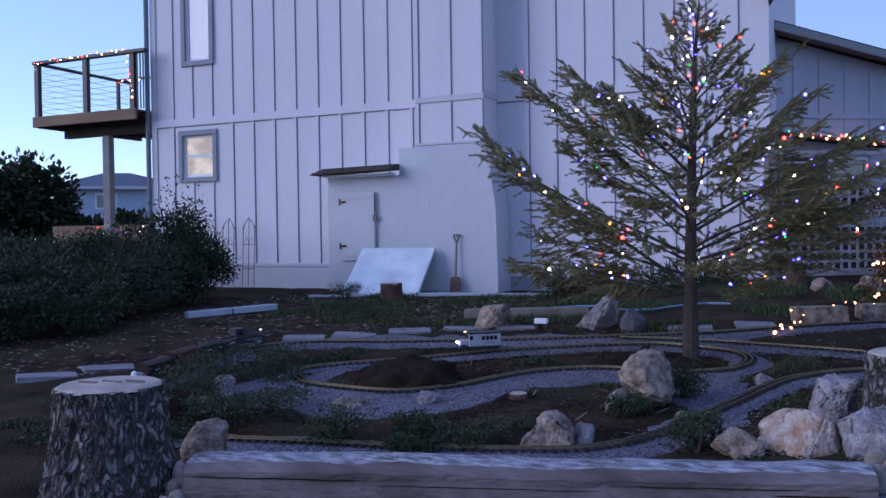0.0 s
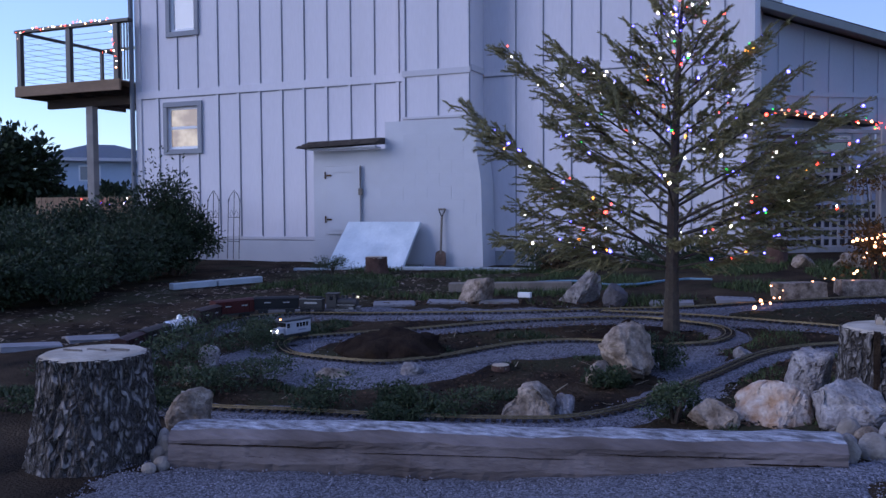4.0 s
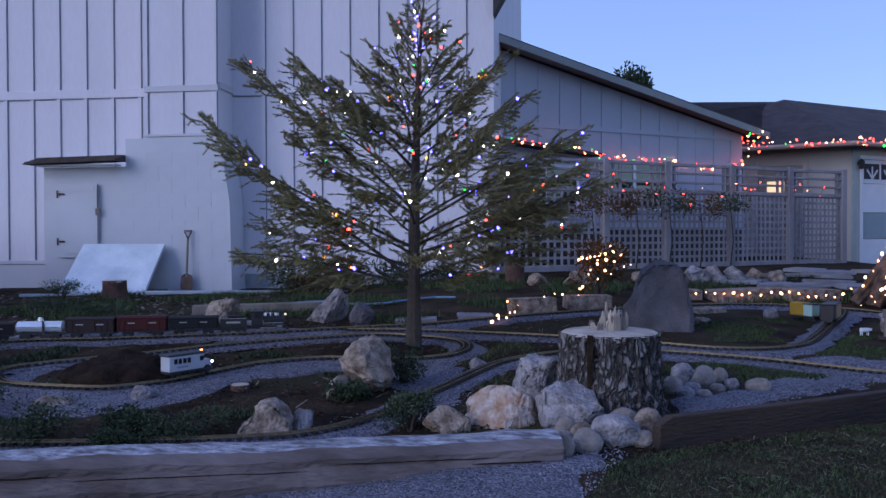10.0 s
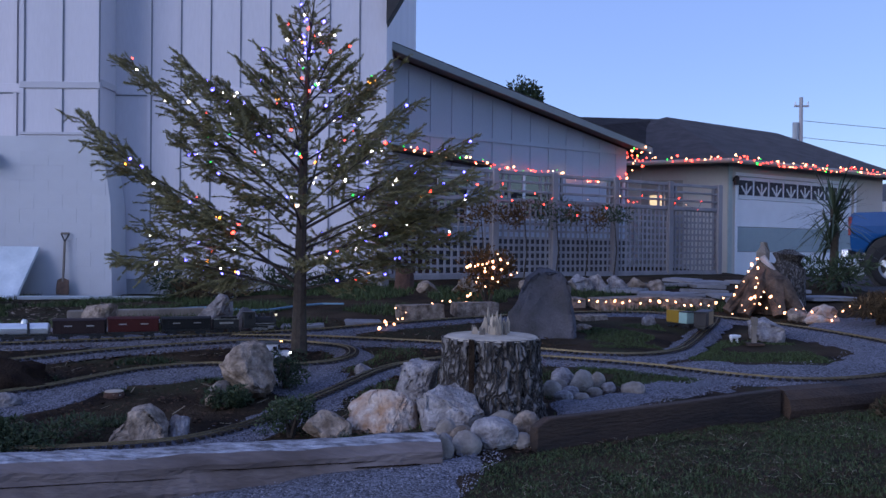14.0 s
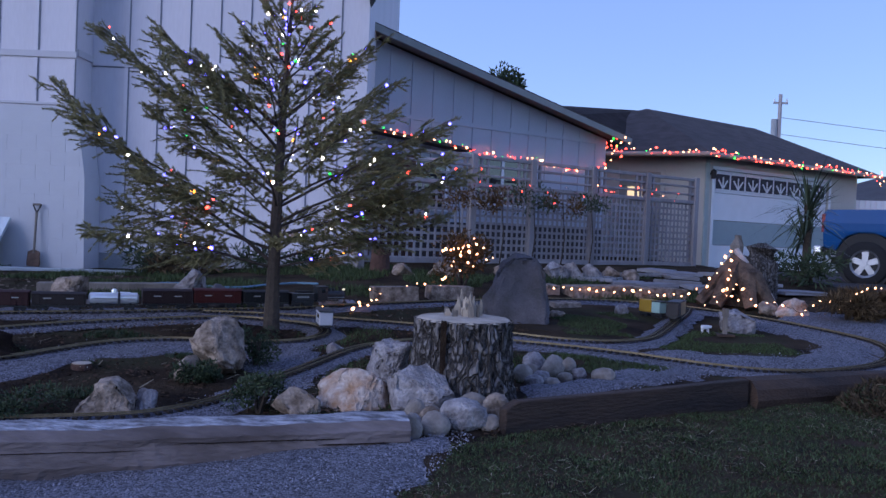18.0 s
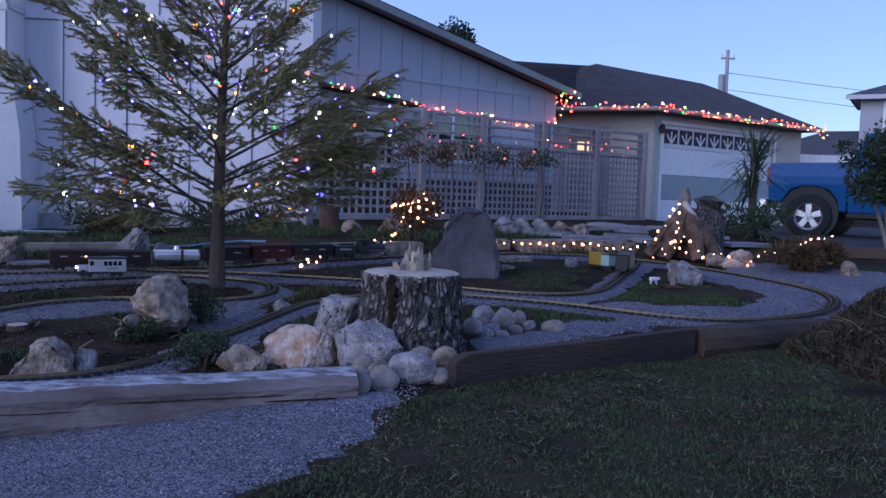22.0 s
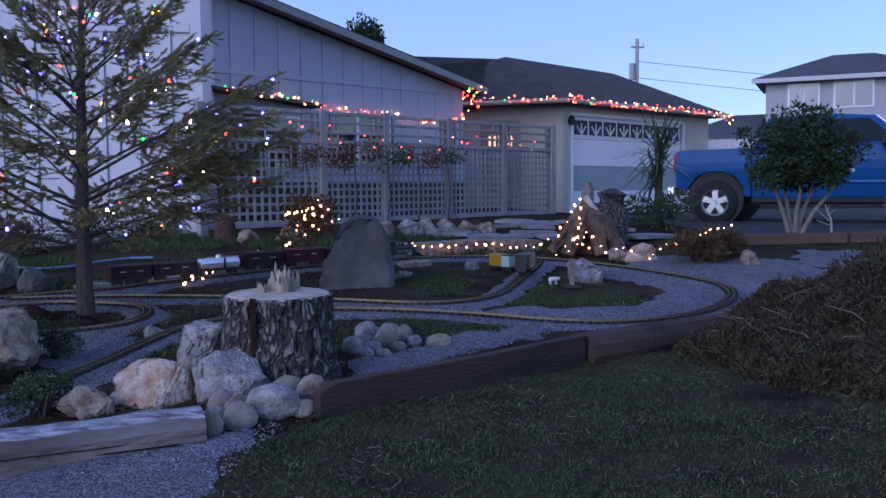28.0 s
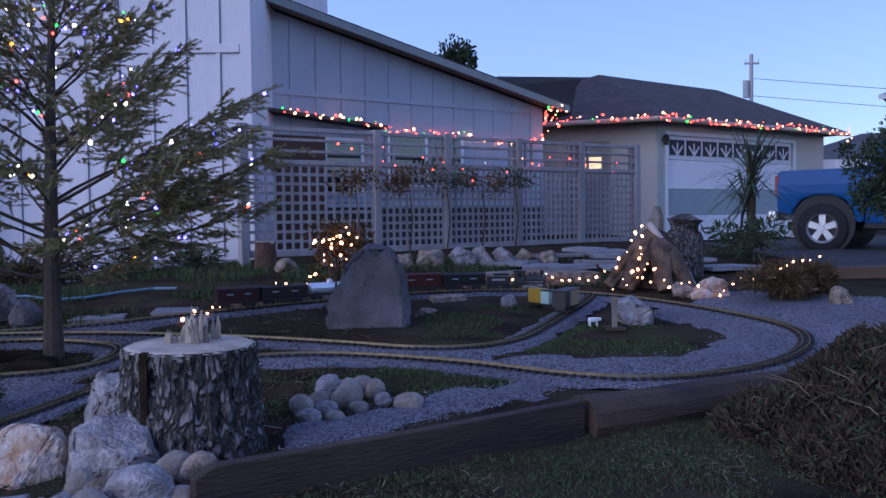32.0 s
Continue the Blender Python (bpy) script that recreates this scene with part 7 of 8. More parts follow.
# ---- trains ----
WHEELS = mat("wheel_steel", (0.05, 0.05, 0.055), 0.4, 0.2, metal=0.6)


def wheel_mesh(r, w):
    bm = bmesh.new()
    cyl(bm, (0, -w / 2, 0), (0, w / 2, 0), r, r, 14)
    cyl(bm, (0, -w / 2 - 0.002, 0), (0, -w / 2, 0), r * 1.12, r * 1.12, 14)
    cyl(bm, (0, -w / 2 - 0.006, 0), (0, w / 2 + 0.006, 0), r * 0.3, r * 0.3, 8)
    me = bpy.data.meshes.new("wheel")
    bm.to_mesh(me)
    bm.free()
    me.materials.append(WHEELS)
    return me


WM = wheel_mesh(0.016, 0.008)
TRAIN = []


def bogies(t, L, at=0.30):
    for s in (-1, 1):
        f = part("truck_frame", B(s * L * at - 0.045, -0.034, 0.016, s * L * at + 0.045, 0.034, 0.034, 0.003), M_BLACK, t)
        for a in (-0.026, 0.026):
            for y in (-0.026, 0.026):
                shared("wheel", WM, f, pose(s * L * at + a, y, 0.017))


def marks(t, L, z, h, colour, y=0.0605, n=2):
    for sd in (-1, 1):
        for i in range(n):
            x = -L * 0.28 + i * L * 0.42
            part("lettering", B(x, sd * y - 0.001, z, x + L * 0.15, sd * y + 0.001, z + h), colour, t, "illegible pale lettering")


M_LETTER = mat("pale_lettering", (0.34, 0.34, 0.33), 0.6, 0.05)


def boxcar(name, label, col, L=0.41, h=0.110, roof=None, ribs=True):
    t = thing(name, Matrix(), label, "train car", "cars of the moving train")
    body = mat("car_paint", tuple(c * 0.5 for c in col), 0.6, 0.15, 12, 0.05)
    part("underframe", B(-L / 2, -0.05, 0.035, L / 2, 0.05, 0.048), M_BLACK, t)
    part("body", B(-L / 2, -0.058, 0.049, L / 2, 0.058, 0.049 + h, 0.003), body, t)
    bm = prism(bmesh.new(), [(-0.064, 0.049 + h), (0.064, 0.049 + h), (0.03, 0.062 + h), (0, 0.066 + h), (-0.03, 0.062 + h)], -L / 2 - 0.004, L / 2 + 0.004)
    bmesh.ops.rotate(bm, cent=(0, 0, 0), matrix=Matrix.Rotation(math.pi / 2, 3, "Z"), verts=bm.verts)
    part("roof", bm, roof or body, t)
    for sd in (-1, 1):
        part("sliding_door", B(-0.045, sd * 0.061 - 0.002, 0.055, 0.045, sd * 0.061 + 0.002, 0.045 + h - 0.005), body, t)
    if ribs:
        for i in range(9):
            x = -L / 2 + 0.012 + i * (L - 0.024) / 8
            if abs(x) < 0.06:
                continue
            for sd in (-1, 1):
                part("rib", B(x - 0.003, sd * 0.060 - 0.002, 0.052, x + 0.003, sd * 0.060 + 0.002, 0.045 + h), body, t)
    marks(t, L, 0.049 + h * 0.55, 0.009, M_LETTER, 0.0635)
    bogies(t, L)
    part("coupler", B(L / 2 + 0.001, -0.006, 0.03, L / 2 + 0.016, 0.006, 0.04), M_BLACK, t)
    TRAIN.append((t, L))
    return t


def steam_engine():
    L = 0.30
    t = thing("steam_locomotive", Matrix(), "black steam locomotive model with lit headlamp", "locomotive")
    part("frame", B(-L / 2, -0.04, 0.03, L / 2, 0.04, 0.046), M_BLACK, t)
    part("boiler", C((-0.04, 0, 0.092), (L / 2 - 0.03, 0, 0.092), 0.04, 0.038, 18), M_BLACK, t)
    part("smokebox", C((L / 2 - 0.03, 0, 0.092), (L / 2 - 0.005, 0, 0.092), 0.041, 0.036, 18), mat("graphite", (0.05, 0.05, 0.055), 0.6, 0.2), t)
    part("stack", C((L / 2 - 0.04, 0, 0.128), (L / 2 - 0.04, 0, 0.175), 0.012, 0.02, 12), M_BLACK, t)
    for x in (0.02, -0.02):
        part("dome", C((x + 0.02, 0, 0.128), (x + 0.02, 0, 0.155), 0.018, 0.012, 12), M_BLACK, t)
    cab = part("cab", B(-L / 2 + 0.005, -0.05, 0.047, -0.045, 0.05, 0.165, 0.003), M_BLACK, t)
    part("cab_roof", B(-L / 2 - 0.006, -0.058, 0.166, -0.036, 0.058, 0.175, 0.003), M_BLACK, t)
    for sd in (-1, 1):
        part("cab_window", B(-0.11, sd * 0.051 - 0.001, 0.115, -0.075, sd * 0.051 + 0.001, 0.148), M_DARKGLASS, cab)
        for x in (-0.05, 0.0, 0.05):
            w = part("driving_wheel", C((x, sd * 0.026 - 0.004, 0.031), (x, sd * 0.026 + 0.004, 0.031), 0.026, 0.026, 18), mat("grey_wheel", (0.22, 0.22, 0.23), 0.5, 0.2, metal=0.5), t)
        part("side_rod", B(-0.06, sd * 0.038 - 0.002, 0.028, 0.07, sd * 0.038 + 0.002, 0.034), mat("bright_rod", (0.6, 0.6, 0.6), 0.3, 0.1, metal=0.9), t, "bright steel rod")
        part("cylinder", C((0.075, sd * 0.04, 0.036), (0.12, sd * 0.04, 0.036), 0.016, 0.016, 12), mat("grey_wheel", (0.22, 0.22, 0.23), 0.5, 0.2), t)
        part("running_board", B(-0.04, sd * 0.045 - 0.01, 0.068, L / 2 - 0.02, sd * 0.045 + 0.01, 0.072), M_LETTER, t, "pale running board edge")
    part("pilot", prism(bmesh.new(), [(L / 2, 0.012), (L / 2 + 0.03, 0.012), (L / 2, 0.042)], -0.035, 0.035), M_BLACK, t)
    part("headlamp", C((L / 2 - 0.01, 0, 0.142), (L / 2 + 0.01, 0, 0.142), 0.009, 0.009, 12), glow("lamp_glow", (1.0, 0.85, 0.6), 0.5), t, "lit headlamp")
    TRAIN.append((t, L + 0.03))
    t2 = thing("tender", Matrix(), "black tender with pale lettering", "train car", "cars of the moving train")
    part("underframe", B(-0.11, -0.045, 0.034, 0.11, 0.045, 0.046), M_BLACK, t2)
    part("tank", B(-0.11, -0.05, 0.047, 0.11, 0.05, 0.125, 0.004), M_BLACK, t2)
    part("coal", B(-0.05, -0.04, 0.126, 0.1, 0.04, 0.142, 0.006), mat("coal", (0.02, 0.02, 0.02), 0.8, 0.4), t2)
    part("rim", B(-0.112, -0.052, 0.120, 0.112, 0.052, 0.124), M_LETTER, t2)
    for sd in (-1, 1):
        part("lettering", B(-0.06, sd * 0.0515 - 0.001, 0.08, 0.06, sd * 0.0515 + 0.001, 0.096), M_LETTER, t2, "illegible pale lettering")
    bogies(t2, 0.22)
    TRAIN.append((t2, 0.23))


def tank_car():
    L = 0.41
    t = thing("tank_car", Matrix(), "silver tank car with a dome and ladder", "train car", "cars of the moving train")
    silver = mat("silver_tank", (0.74, 0.76, 0.78), 0.25, 0.06, 10, 0.02, metal=0.55)
    part("underframe", B(-L / 2, -0.035, 0.036, L / 2, 0.035, 0.048), M_BLACK, t)
    part("tank", C((-L / 2 + 0.02, 0, 0.098), (L / 2 - 0.02, 0, 0.098), 0.05, 0.05, 24), silver, t, smooth=False)
    for s in (-1, 1):
        part("end_cap", C((s * (L / 2 - 0.02), 0, 0.098), (s * (L / 2 - 0.004), 0, 0.098), 0.05, 0.032, 24), silver, t)
        part("saddle", B(s * 0.13 - 0.012, -0.035, 0.0485, s * 0.13 + 0.012, 0.035, 0.06), M_BLACK, t)
        part("ladder", B(0.03, s * 0.054 - 0.002, 0.05, 0.05, s * 0.054 + 0.002, 0.15), M_BLACK, t)
    part("dome", C((0, 0, 0.145), (0, 0, 0.172), 0.026, 0.024, 16), silver, t)
    part("hatch", C((0, 0, 0.172), (0, 0, 0.180), 0.014, 0.012, 12), silver, t)
    part("handrail", B(-L / 2 + 0.03, -0.062, 0.10, L / 2 - 0.03, -0.060, 0.103), M_BLACK, t)
    bogies(t, L)
    TRAIN.append((t, L))


steam_engine()
boxcar("freight_car", "black freight car with small white lettering", (0.02, 0.02, 0.022), h=0.092)
boxcar("box_car", "bright red boxcar with pale lettering", (0.12, 0.014, 0.012))
boxcar("box_car", "dark maroon boxcar with pale lettering", (0.045, 0.02, 0.02))
tank_car()
boxcar("freight_car", "dark brown freight car with faint lettering", (0.045, 0.032, 0.030), h=0.092)
boxcar("box_car", "maroon boxcar ending the train", (0.07, 0.022, 0.022), L=0.36)


def rail_bus():
    t = thing("rail_bus", Matrix(), "small white railbus with dark roof and lit headlights", "rail bus")
    white = mat("bus_white", (0.42, 0.42, 0.46), 0.5, 0.08, 12, 0.03)
    L = 0.36
    body = part("body", B(-L / 2, -0.052, 0.04, 0.10, 0.052, 0.142, 0.005), white, t)
    part("hood", B(0.101, -0.034, 0.04, L / 2, 0.034, 0.095, 0.008), white, t)
    part("roof", B(-L / 2 - 0.012, -0.058, 0.143, 0.125, 0.058, 0.158, 0.006), mat("bus_roof", (0.05, 0.055, 0.06), 0.6, 0.1), t, "dark roof")
    part("underframe", B(-L / 2, -0.045, 0.026, L / 2, 0.045, 0.039), M_BLACK, t)
    for sd in (-1, 1):
        for i in range(4):
            part("window", B(-0.145 + i * 0.036, sd * 0.0535 - 0.001, 0.092, -0.119 + i * 0.036, sd * 0.0535 + 0.001, 0.125), M_DARKGLASS, body)
        part("side_door", B(0.02, sd * 0.0535 - 0.001, 0.05, 0.055, sd * 0.0535 + 0.001, 0.13), mat("bus_grey", (0.42, 0.43, 0.47), 0.5, 0.1), body)
        part("front_window", B(0.066, sd * 0.0535 - 0.001, 0.095, 0.095, sd * 0.0535 + 0.001, 0.128), M_DARKGLASS, body)
        part("fender", C((0.14, sd * 0.042, 0.034), (0.14, sd * 0.030, 0.034), 0.026, 0.026, 12), M_BLACK, t)
        part("headlight", C((0.181, sd * 0.03, 0.075), (0.190, sd * 0.03, 0.075), 0.0075, 0.0075, 10), glow("bus_lamp", (0.95, 0.95, 1.0), 5), t, "lit white headlight")
        part("lettering", B(-0.12, sd * 0.0535 - 0.001, 0.062, -0.03, sd * 0.0535 + 0.001, 0.074), mat("bus_grey", (0.25, 0.25, 0.3), 0.5, 0.1), t)
    part("windscreen", B(0.101, -0.045, 0.10, 0.103, 0.045, 0.135), M_DARKGLASS, body)
    part("roof_lamp", C((0.11, 0, 0.160), (0.125, 0, 0.160), 0.006, 0.006, 8), glow("roof_lamp", (1.0, 0.4, 0.15), 4), t, "small orange roof lamp")
    bogies(t, L, 0.32)
    return t


BUS = rail_bus()


def yellow_engine():
    yel = mat("engine_yellow", (0.36, 0.21, 0.025), 0.5, 0.1)
    x, y, a = on_track("inner", PLACE["inner"][2] - 0.95)
    t = thing("freight_car", pose(x, y, G(x, y) + BED + 0.019, 0, 0, a), "dark boxcar with tan side, parked on the inner track", "train car")
    part("body", B(-0.19, -0.056, 0.045, -0.06, 0.056, 0.165, 0.004), mat("dark_car", (0.04, 0.035, 0.035), 0.6, 0.2), t)
    part("tan_side", B(-0.059, -0.056, 0.045, 0.19, 0.056, 0.165, 0.004), mat("tan_car", (0.32, 0.22, 0.12), 0.6, 0.15), t, "tan coloured half")
    part("roof", B(-0.195, -0.06, 0.166, 0.195, 0.06, 0.178, 0.004), M_BLACK, t)
    part("frame", B(-0.18, -0.045, 0.033, 0.18, 0.045, 0.0445), M_BLACK, t)
    bogies(t, 0.36)
    ex, ey = 1.53, 6.30
    e = thing("diesel_engine", pose(ex, ey, ground_height(ex, ey) + 0.006, 0, 0, 125), "yellow and pale green model diesel engine, parked", "locomotive")
    part("cab", B(-0.12, -0.05, 0.045, -0.02, 0.05, 0.15, 0.004), mat("pale_green", (0.34, 0.50, 0.45), 0.4, 0.1), e, "pale green cab")
    part("hood", B(-0.019, -0.046, 0.045, 0.14, 0.046, 0.165, 0.006), yel, e, "yellow hood")
    part("roof", B(-0.13, -0.054, 0.151, -0.021, 0.054, 0.16), M_BLACK, e)
    part("frame", B(-0.14, -0.045, 0.033, 0.15, 0.045, 0.0445), M_BLACK, e)
    bogies(e, 0.30)


yellow_engine()


def little_things():
    t = thing("toy_bench", pose(-3.5, 6.05, ground_height(-3.5, 6.05) + 0.0), "tiny white shed-like box on dark legs", "ornament")
    part("top", B(-0.065, -0.03, 0.035, 0.065, 0.03, 0.085, 0.004), M_WHITE, t)
    for sx in (-0.05, 0.05):
        part("leg", B(sx - 0.01, -0.025, -0.02, sx + 0.01, 0.025, 0.034), M_BLACK, t)
    s = thing("toy_signpost", pose(1.93, 5.4, ground_height(1.93, 5.4)), "small dark signpost beside the loop", "signpost")
    part("post", B(-0.018, -0.018, -0.02, 0.018, 0.018, 0.24, 0.003), M_BARE, s)
    part("sign", B(-0.02, -0.03, 0.17, 0.02, 0.03, 0.24), M_BARE, s)
    part("foot", B(-0.07, -0.07, 0.0, 0.07, 0.07, 0.02), M_DARKWOOD, s)
    c = thing("toy_cow", pose(1.80, 5.52, ground_height(1.80, 5.52), 0, 0, 20) @ Matrix.Scale(0.75, 4), "tiny white and grey cow figure on grass", "figurine")
    part("torso", B(-0.06, -0.022, 0.045, 0.05, 0.022, 0.09, 0.01), M_WHITE, c)
    part("head", B(0.05, -0.014, 0.055, 0.085, 0.014, 0.085, 0.006), M_WHITE, c)
    for x in (-0.045, 0.035):
        for y in (-0.013, 0.013):
            part("leg", C((x, y, -0.005), (x, y, 0.046), 0.006), M_WHITE, c)
    h = thing("garden_hose", Matrix(), "pale blue garden hose lying in the grass", "hose")
    pts = [(-3.9 + 0.25 * i, 7.6 + 0.25 * math.sin(i * 1.1), ground_height(-3.9 + 0.25 * i, 7.6 + 0.25 * math.sin(i * 1.1)) + 0.03) for i in range(9)]
    part("tube", tube(pts, [0.013] * 9, 6), mat("hose_blue", (0.12, 0.22, 0.30), 0.5, 0.1), h)
    g = thing("garden_figure", pose(-4.35, 1.98, ground_height(-4.35, 1.98)), "tiny pale yellow ornament among the plants", "ornament")
    part("stem", C((0, 0, -0.01), (0, 0, 0.07), 0.008), M_CUT, g)
    part("top", C((0, 0, 0.07), (0, 0, 0.115), 0.022, 0.012, 8), M_CUT, g)


little_things()

# ---- the pickup ----
def pickup():
    t = thing("pickup_truck", pose(7.70, 14.13, 0.59, 0, 0, -38), "bright blue double-cab pickup truck with silver wheels", "pickup truck")
    blue = mat("truck_blue", (0.005, 0.068, 0.215), 0.38, 0.06, 2, 0.0, spec=0.15)
    dark = mat("dark_plastic", (0.02, 0.02, 0.022), 0.6, 0.1)
    Wd = 1.0
    def crease(bm):
        """Rolls the flat flanks in above the shoulder and below the belt."""
        for z in (0.98, 1.12, 1.26):
            bmesh.ops.bisect_plane(bm, geom=bm.verts[:] + bm.edges[:] + bm.faces[:], plane_co=(0, 0, z), plane_no=(0, 0, 1))
        for v in bm.verts:
            v.co.y *= 1 - 0.22 * max(v.co.z - 1.12, 0) - 0.12 * max(0.98 - v.co.z, 0)
        return bm

    # side outline from the tail (x negative) to the nose; the near side is y = -Wd
    bed = [(-0.72, 0.68), (-0.74, 1.30), (-0.70, 1.36), (0.62, 1.38), (0.62, 0.50), (0.50, 0.50), (0.47, 0.70), (0.34, 0.88), (0.13, 0.95), (-0.13, 0.95), (-0.34, 0.88), (-0.47, 0.70), (-0.50, 0.62)]
    bm = prism(bmesh.new(), bed, -Wd, Wd)
    bmesh.ops.bevel(bm, geom=bm.edges[:], offset=0.02, segments=2, affect="EDGES")
    part("cargo_bed", crease(bm), blue, t)
    cab = [(0.64, 0.48), (0.64, 1.38), (0.66, 1.42), (2.85, 1.36), (3.1, 1.34), (4.45, 1.26), (4.62, 1.15), (4.62, 0.62), (4.45, 0.55), (4.24, 0.55), (4.19, 0.78), (4.05, 0.95), (3.84, 1.03), (3.56, 1.03), (3.34, 0.95), (3.19, 0.75), (3.14, 0.48)]
    bm = prism(bmesh.new(), cab, -Wd, Wd)
    bmesh.ops.bevel(bm, geom=bm.edges[:], offset=0.02, segments=2, affect="EDGES")
    part("cab_body", crease(bm), blue, t)
    # greenhouse, narrower at the top
    bm = bmesh.new()
    vs = []
    for y, k in ((-0.93, 1), (0.93, 1)):
        vs.append([bm.verts.new((0.67, y, 1.40)), bm.verts.new((3.2, y, 1.36)), bm.verts.new((2.6, y * 0.82, 1.88)), bm.verts.new((1.9, y * 0.82, 1.94)), bm.verts.new((0.88, y * 0.82, 1.90))])
    a, b = vs
    bm.faces.new(a)
    bm.faces.new(b[::-1])
    for i in range(5):
        bm.faces.new((a[i], b[i], b[(i + 1) % 5], a[(i + 1) % 5]))
    bmesh.ops.recalc_face_normals(bm, faces=bm.faces)
    part("cab_roof", bm, blue, t)
    for sd in (-1, 1):
        for x0, x1, xt0, xt1 in ((0.84, 1.62, 0.98, 1.62), (1.72, 2.98, 1.72, 2.50)):
            bm = bmesh.new()
            q = [(x0, sd * 0.925, 1.45), (x1, sd * 0.925, 1.43), (xt1, sd * 0.785, 1.84), (xt0, sd * 0.785, 1.84)]
            bm.faces.new([bm.verts.new((x, y + sd * 0.012, z)) for x, y, z in q])
            bmesh.ops.solidify(bm, geom=bm.faces[:], thickness=0.006)
            part("side_window", bm, M_DARKGLASS, t)
        part("door_handle", B(1.55, sd * 1.005 - 0.012, 1.18, 1.72, sd * 1.005 + 0.012, 1.22, 0.005), blue, t)
        part("door_seam", B(1.70, sd * 1.002 - 0.003, 0.55, 1.712, sd * 1.002 + 0.003, 1.38), dark, t)
        part("door_seam", B(2.78, sd * 1.002 - 0.003, 0.55, 2.792, sd * 1.002 + 0.003, 1.36), dark, t)
        part("mirror", B(2.72, sd * 1.13 - 0.10, 1.36, 2.85, sd * 1.13 + 0.10, 1.58, 0.02), dark, t, "black door mirror")
        part("rocker", B(0.64, sd * 0.97 - 0.03, 0.40, 3.2, sd * 0.97 + 0.03, 0.475), dark, t)
        part("tail_light", B(-0.755, sd * 0.93 - 0.06, 0.95, -0.70, sd * 0.93 + 0.06, 1.28), mat("red_lens", (0.25, 0.01, 0.01), 0.3, 0.1), t)
        part("badge", B(1.95, sd * 1.003 - 0.003, 0.92, 2.32, sd * 1.003 + 0.003, 0.97), mat("chrome_badge", (0.32, 0.36, 0.45), 0.4, 0.05, metal=0.5), t, "small chrome badge")
        part("badge", B(3.05, sd * 1.003 - 0.003, 1.12, 3.25, sd * 1.003 + 0.003, 1.16), mat("chrome_badge", (0.32, 0.36, 0.45), 0.4, 0.05, metal=0.5), t, "small chrome badge")
        part("moulding", B(0.75, sd * 1.004 - 0.004, 0.74, 3.1, sd * 1.004 + 0.004, 0.78), mat("light_moulding", (0.05, 0.13, 0.36), 0.3, 0.05), t)
    part("windscreen", prism(bmesh.new(), [(3.18, 1.375), (2.60, 1.885), (2.63, 1.895), (3.23, 1.385)], -0.72, 0.72), M_DUSK, t)
    part("rear_bumper", B(-0.90, -0.92, 0.52, -0.755, 0.92, 0.70, 0.02), mat("chrome", (0.55, 0.56, 0.58), 0.25, 0.05, metal=0.9), t)
    for x in (0.0, 3.70):
        part("arch_liner", C((x, -0.94, 0.46), (x, 0.94, 0.46), 0.50, 0.50, 28), dark, t, "dark wheel arch liner")
    part("chassis", B(-0.68, -0.5, 0.36, 4.3, 0.5, 0.5), dark, t)
    part("front_bumper", B(4.625, -0.95, 0.45, 4.72, 0.95, 0.75, 0.02), blue, t)
    rubber = mat("tyre_rubber", (0.018, 0.018, 0.02), 0.85, 0.15, 30, 0.2)
    alloy = mat("silver_alloy", (0.42, 0.43, 0.46), 0.35, 0.05, metal=0.7)
    for x in (0.0, 3.70):
        for sd in (-1, 1):
            w = thing("wheel", pose(x, sd * 0.87, 0.40), "", "")
            w.parent = t
            for k in list(w.keys()):
                del w[k]
            bm = bmesh.new()
            prof = [(0.25, -0.12), (0.37, -0.13), (0.40, -0.10), (0.405, 0), (0.40, 0.10), (0.37, 0.13), (0.25, 0.12)]
            rings = [[bm.verts.new((r * math.cos(k * math.pi / 20), yy, r * math.sin(k * math.pi / 20))) for k in range(40)] for r, yy in prof]
            for u, v in zip(rings, rings[1:]):
                for k in range(40):
                    bm.faces.new((u[k], u[(k + 1) % 40], v[(k + 1) % 40], v[k]))
            part("tyre", bm, rubber, w, smooth=True)
            part("rim", C((0, sd * 0.02, 0), (0, sd * 0.05, 0), 0.245, 0.245, 30), mat("dark_rim", (0.07, 0.07, 0.08), 0.5, 0.1), w)
            bm = bmesh.new()
            for k in range(28):
                a0, a1 = k * math.pi / 14, (k + 1) * math.pi / 14
                q = [(r * math.cos(a_), sd * yy, r * math.sin(a_)) for a_, r, yy in ((a0, 0.215, 0.105), (a1, 0.215, 0.105), (a1, 0.252, 0.125), (a0, 0.252, 0.125))]
                bm.faces.new([bm.verts.new(p) for p in q])
            bmesh.ops.solidify(bm, geom=bm.faces[:], thickness=0.02)
            part("rim_ring", bm, alloy, w)
            for k in range(5):
                bm = prism(bmesh.new(), [(-0.045, 0.03), (-0.055, 0.22), (0.055, 0.22), (0.045, 0.03)], sd * 0.075, sd * 0.11)
                bmesh.ops.rotate(bm, cent=(0, 0, 0), matrix=Matrix.Rotation(k * 2 * math.pi / 5, 3, "Y"), verts=bm.verts)
                part("spoke", bm, alloy, w)
            part("hub", C((0, sd * 0.07, 0), (0, sd * 0.125, 0), 0.05, 0.04, 12), alloy, w)


pickup()

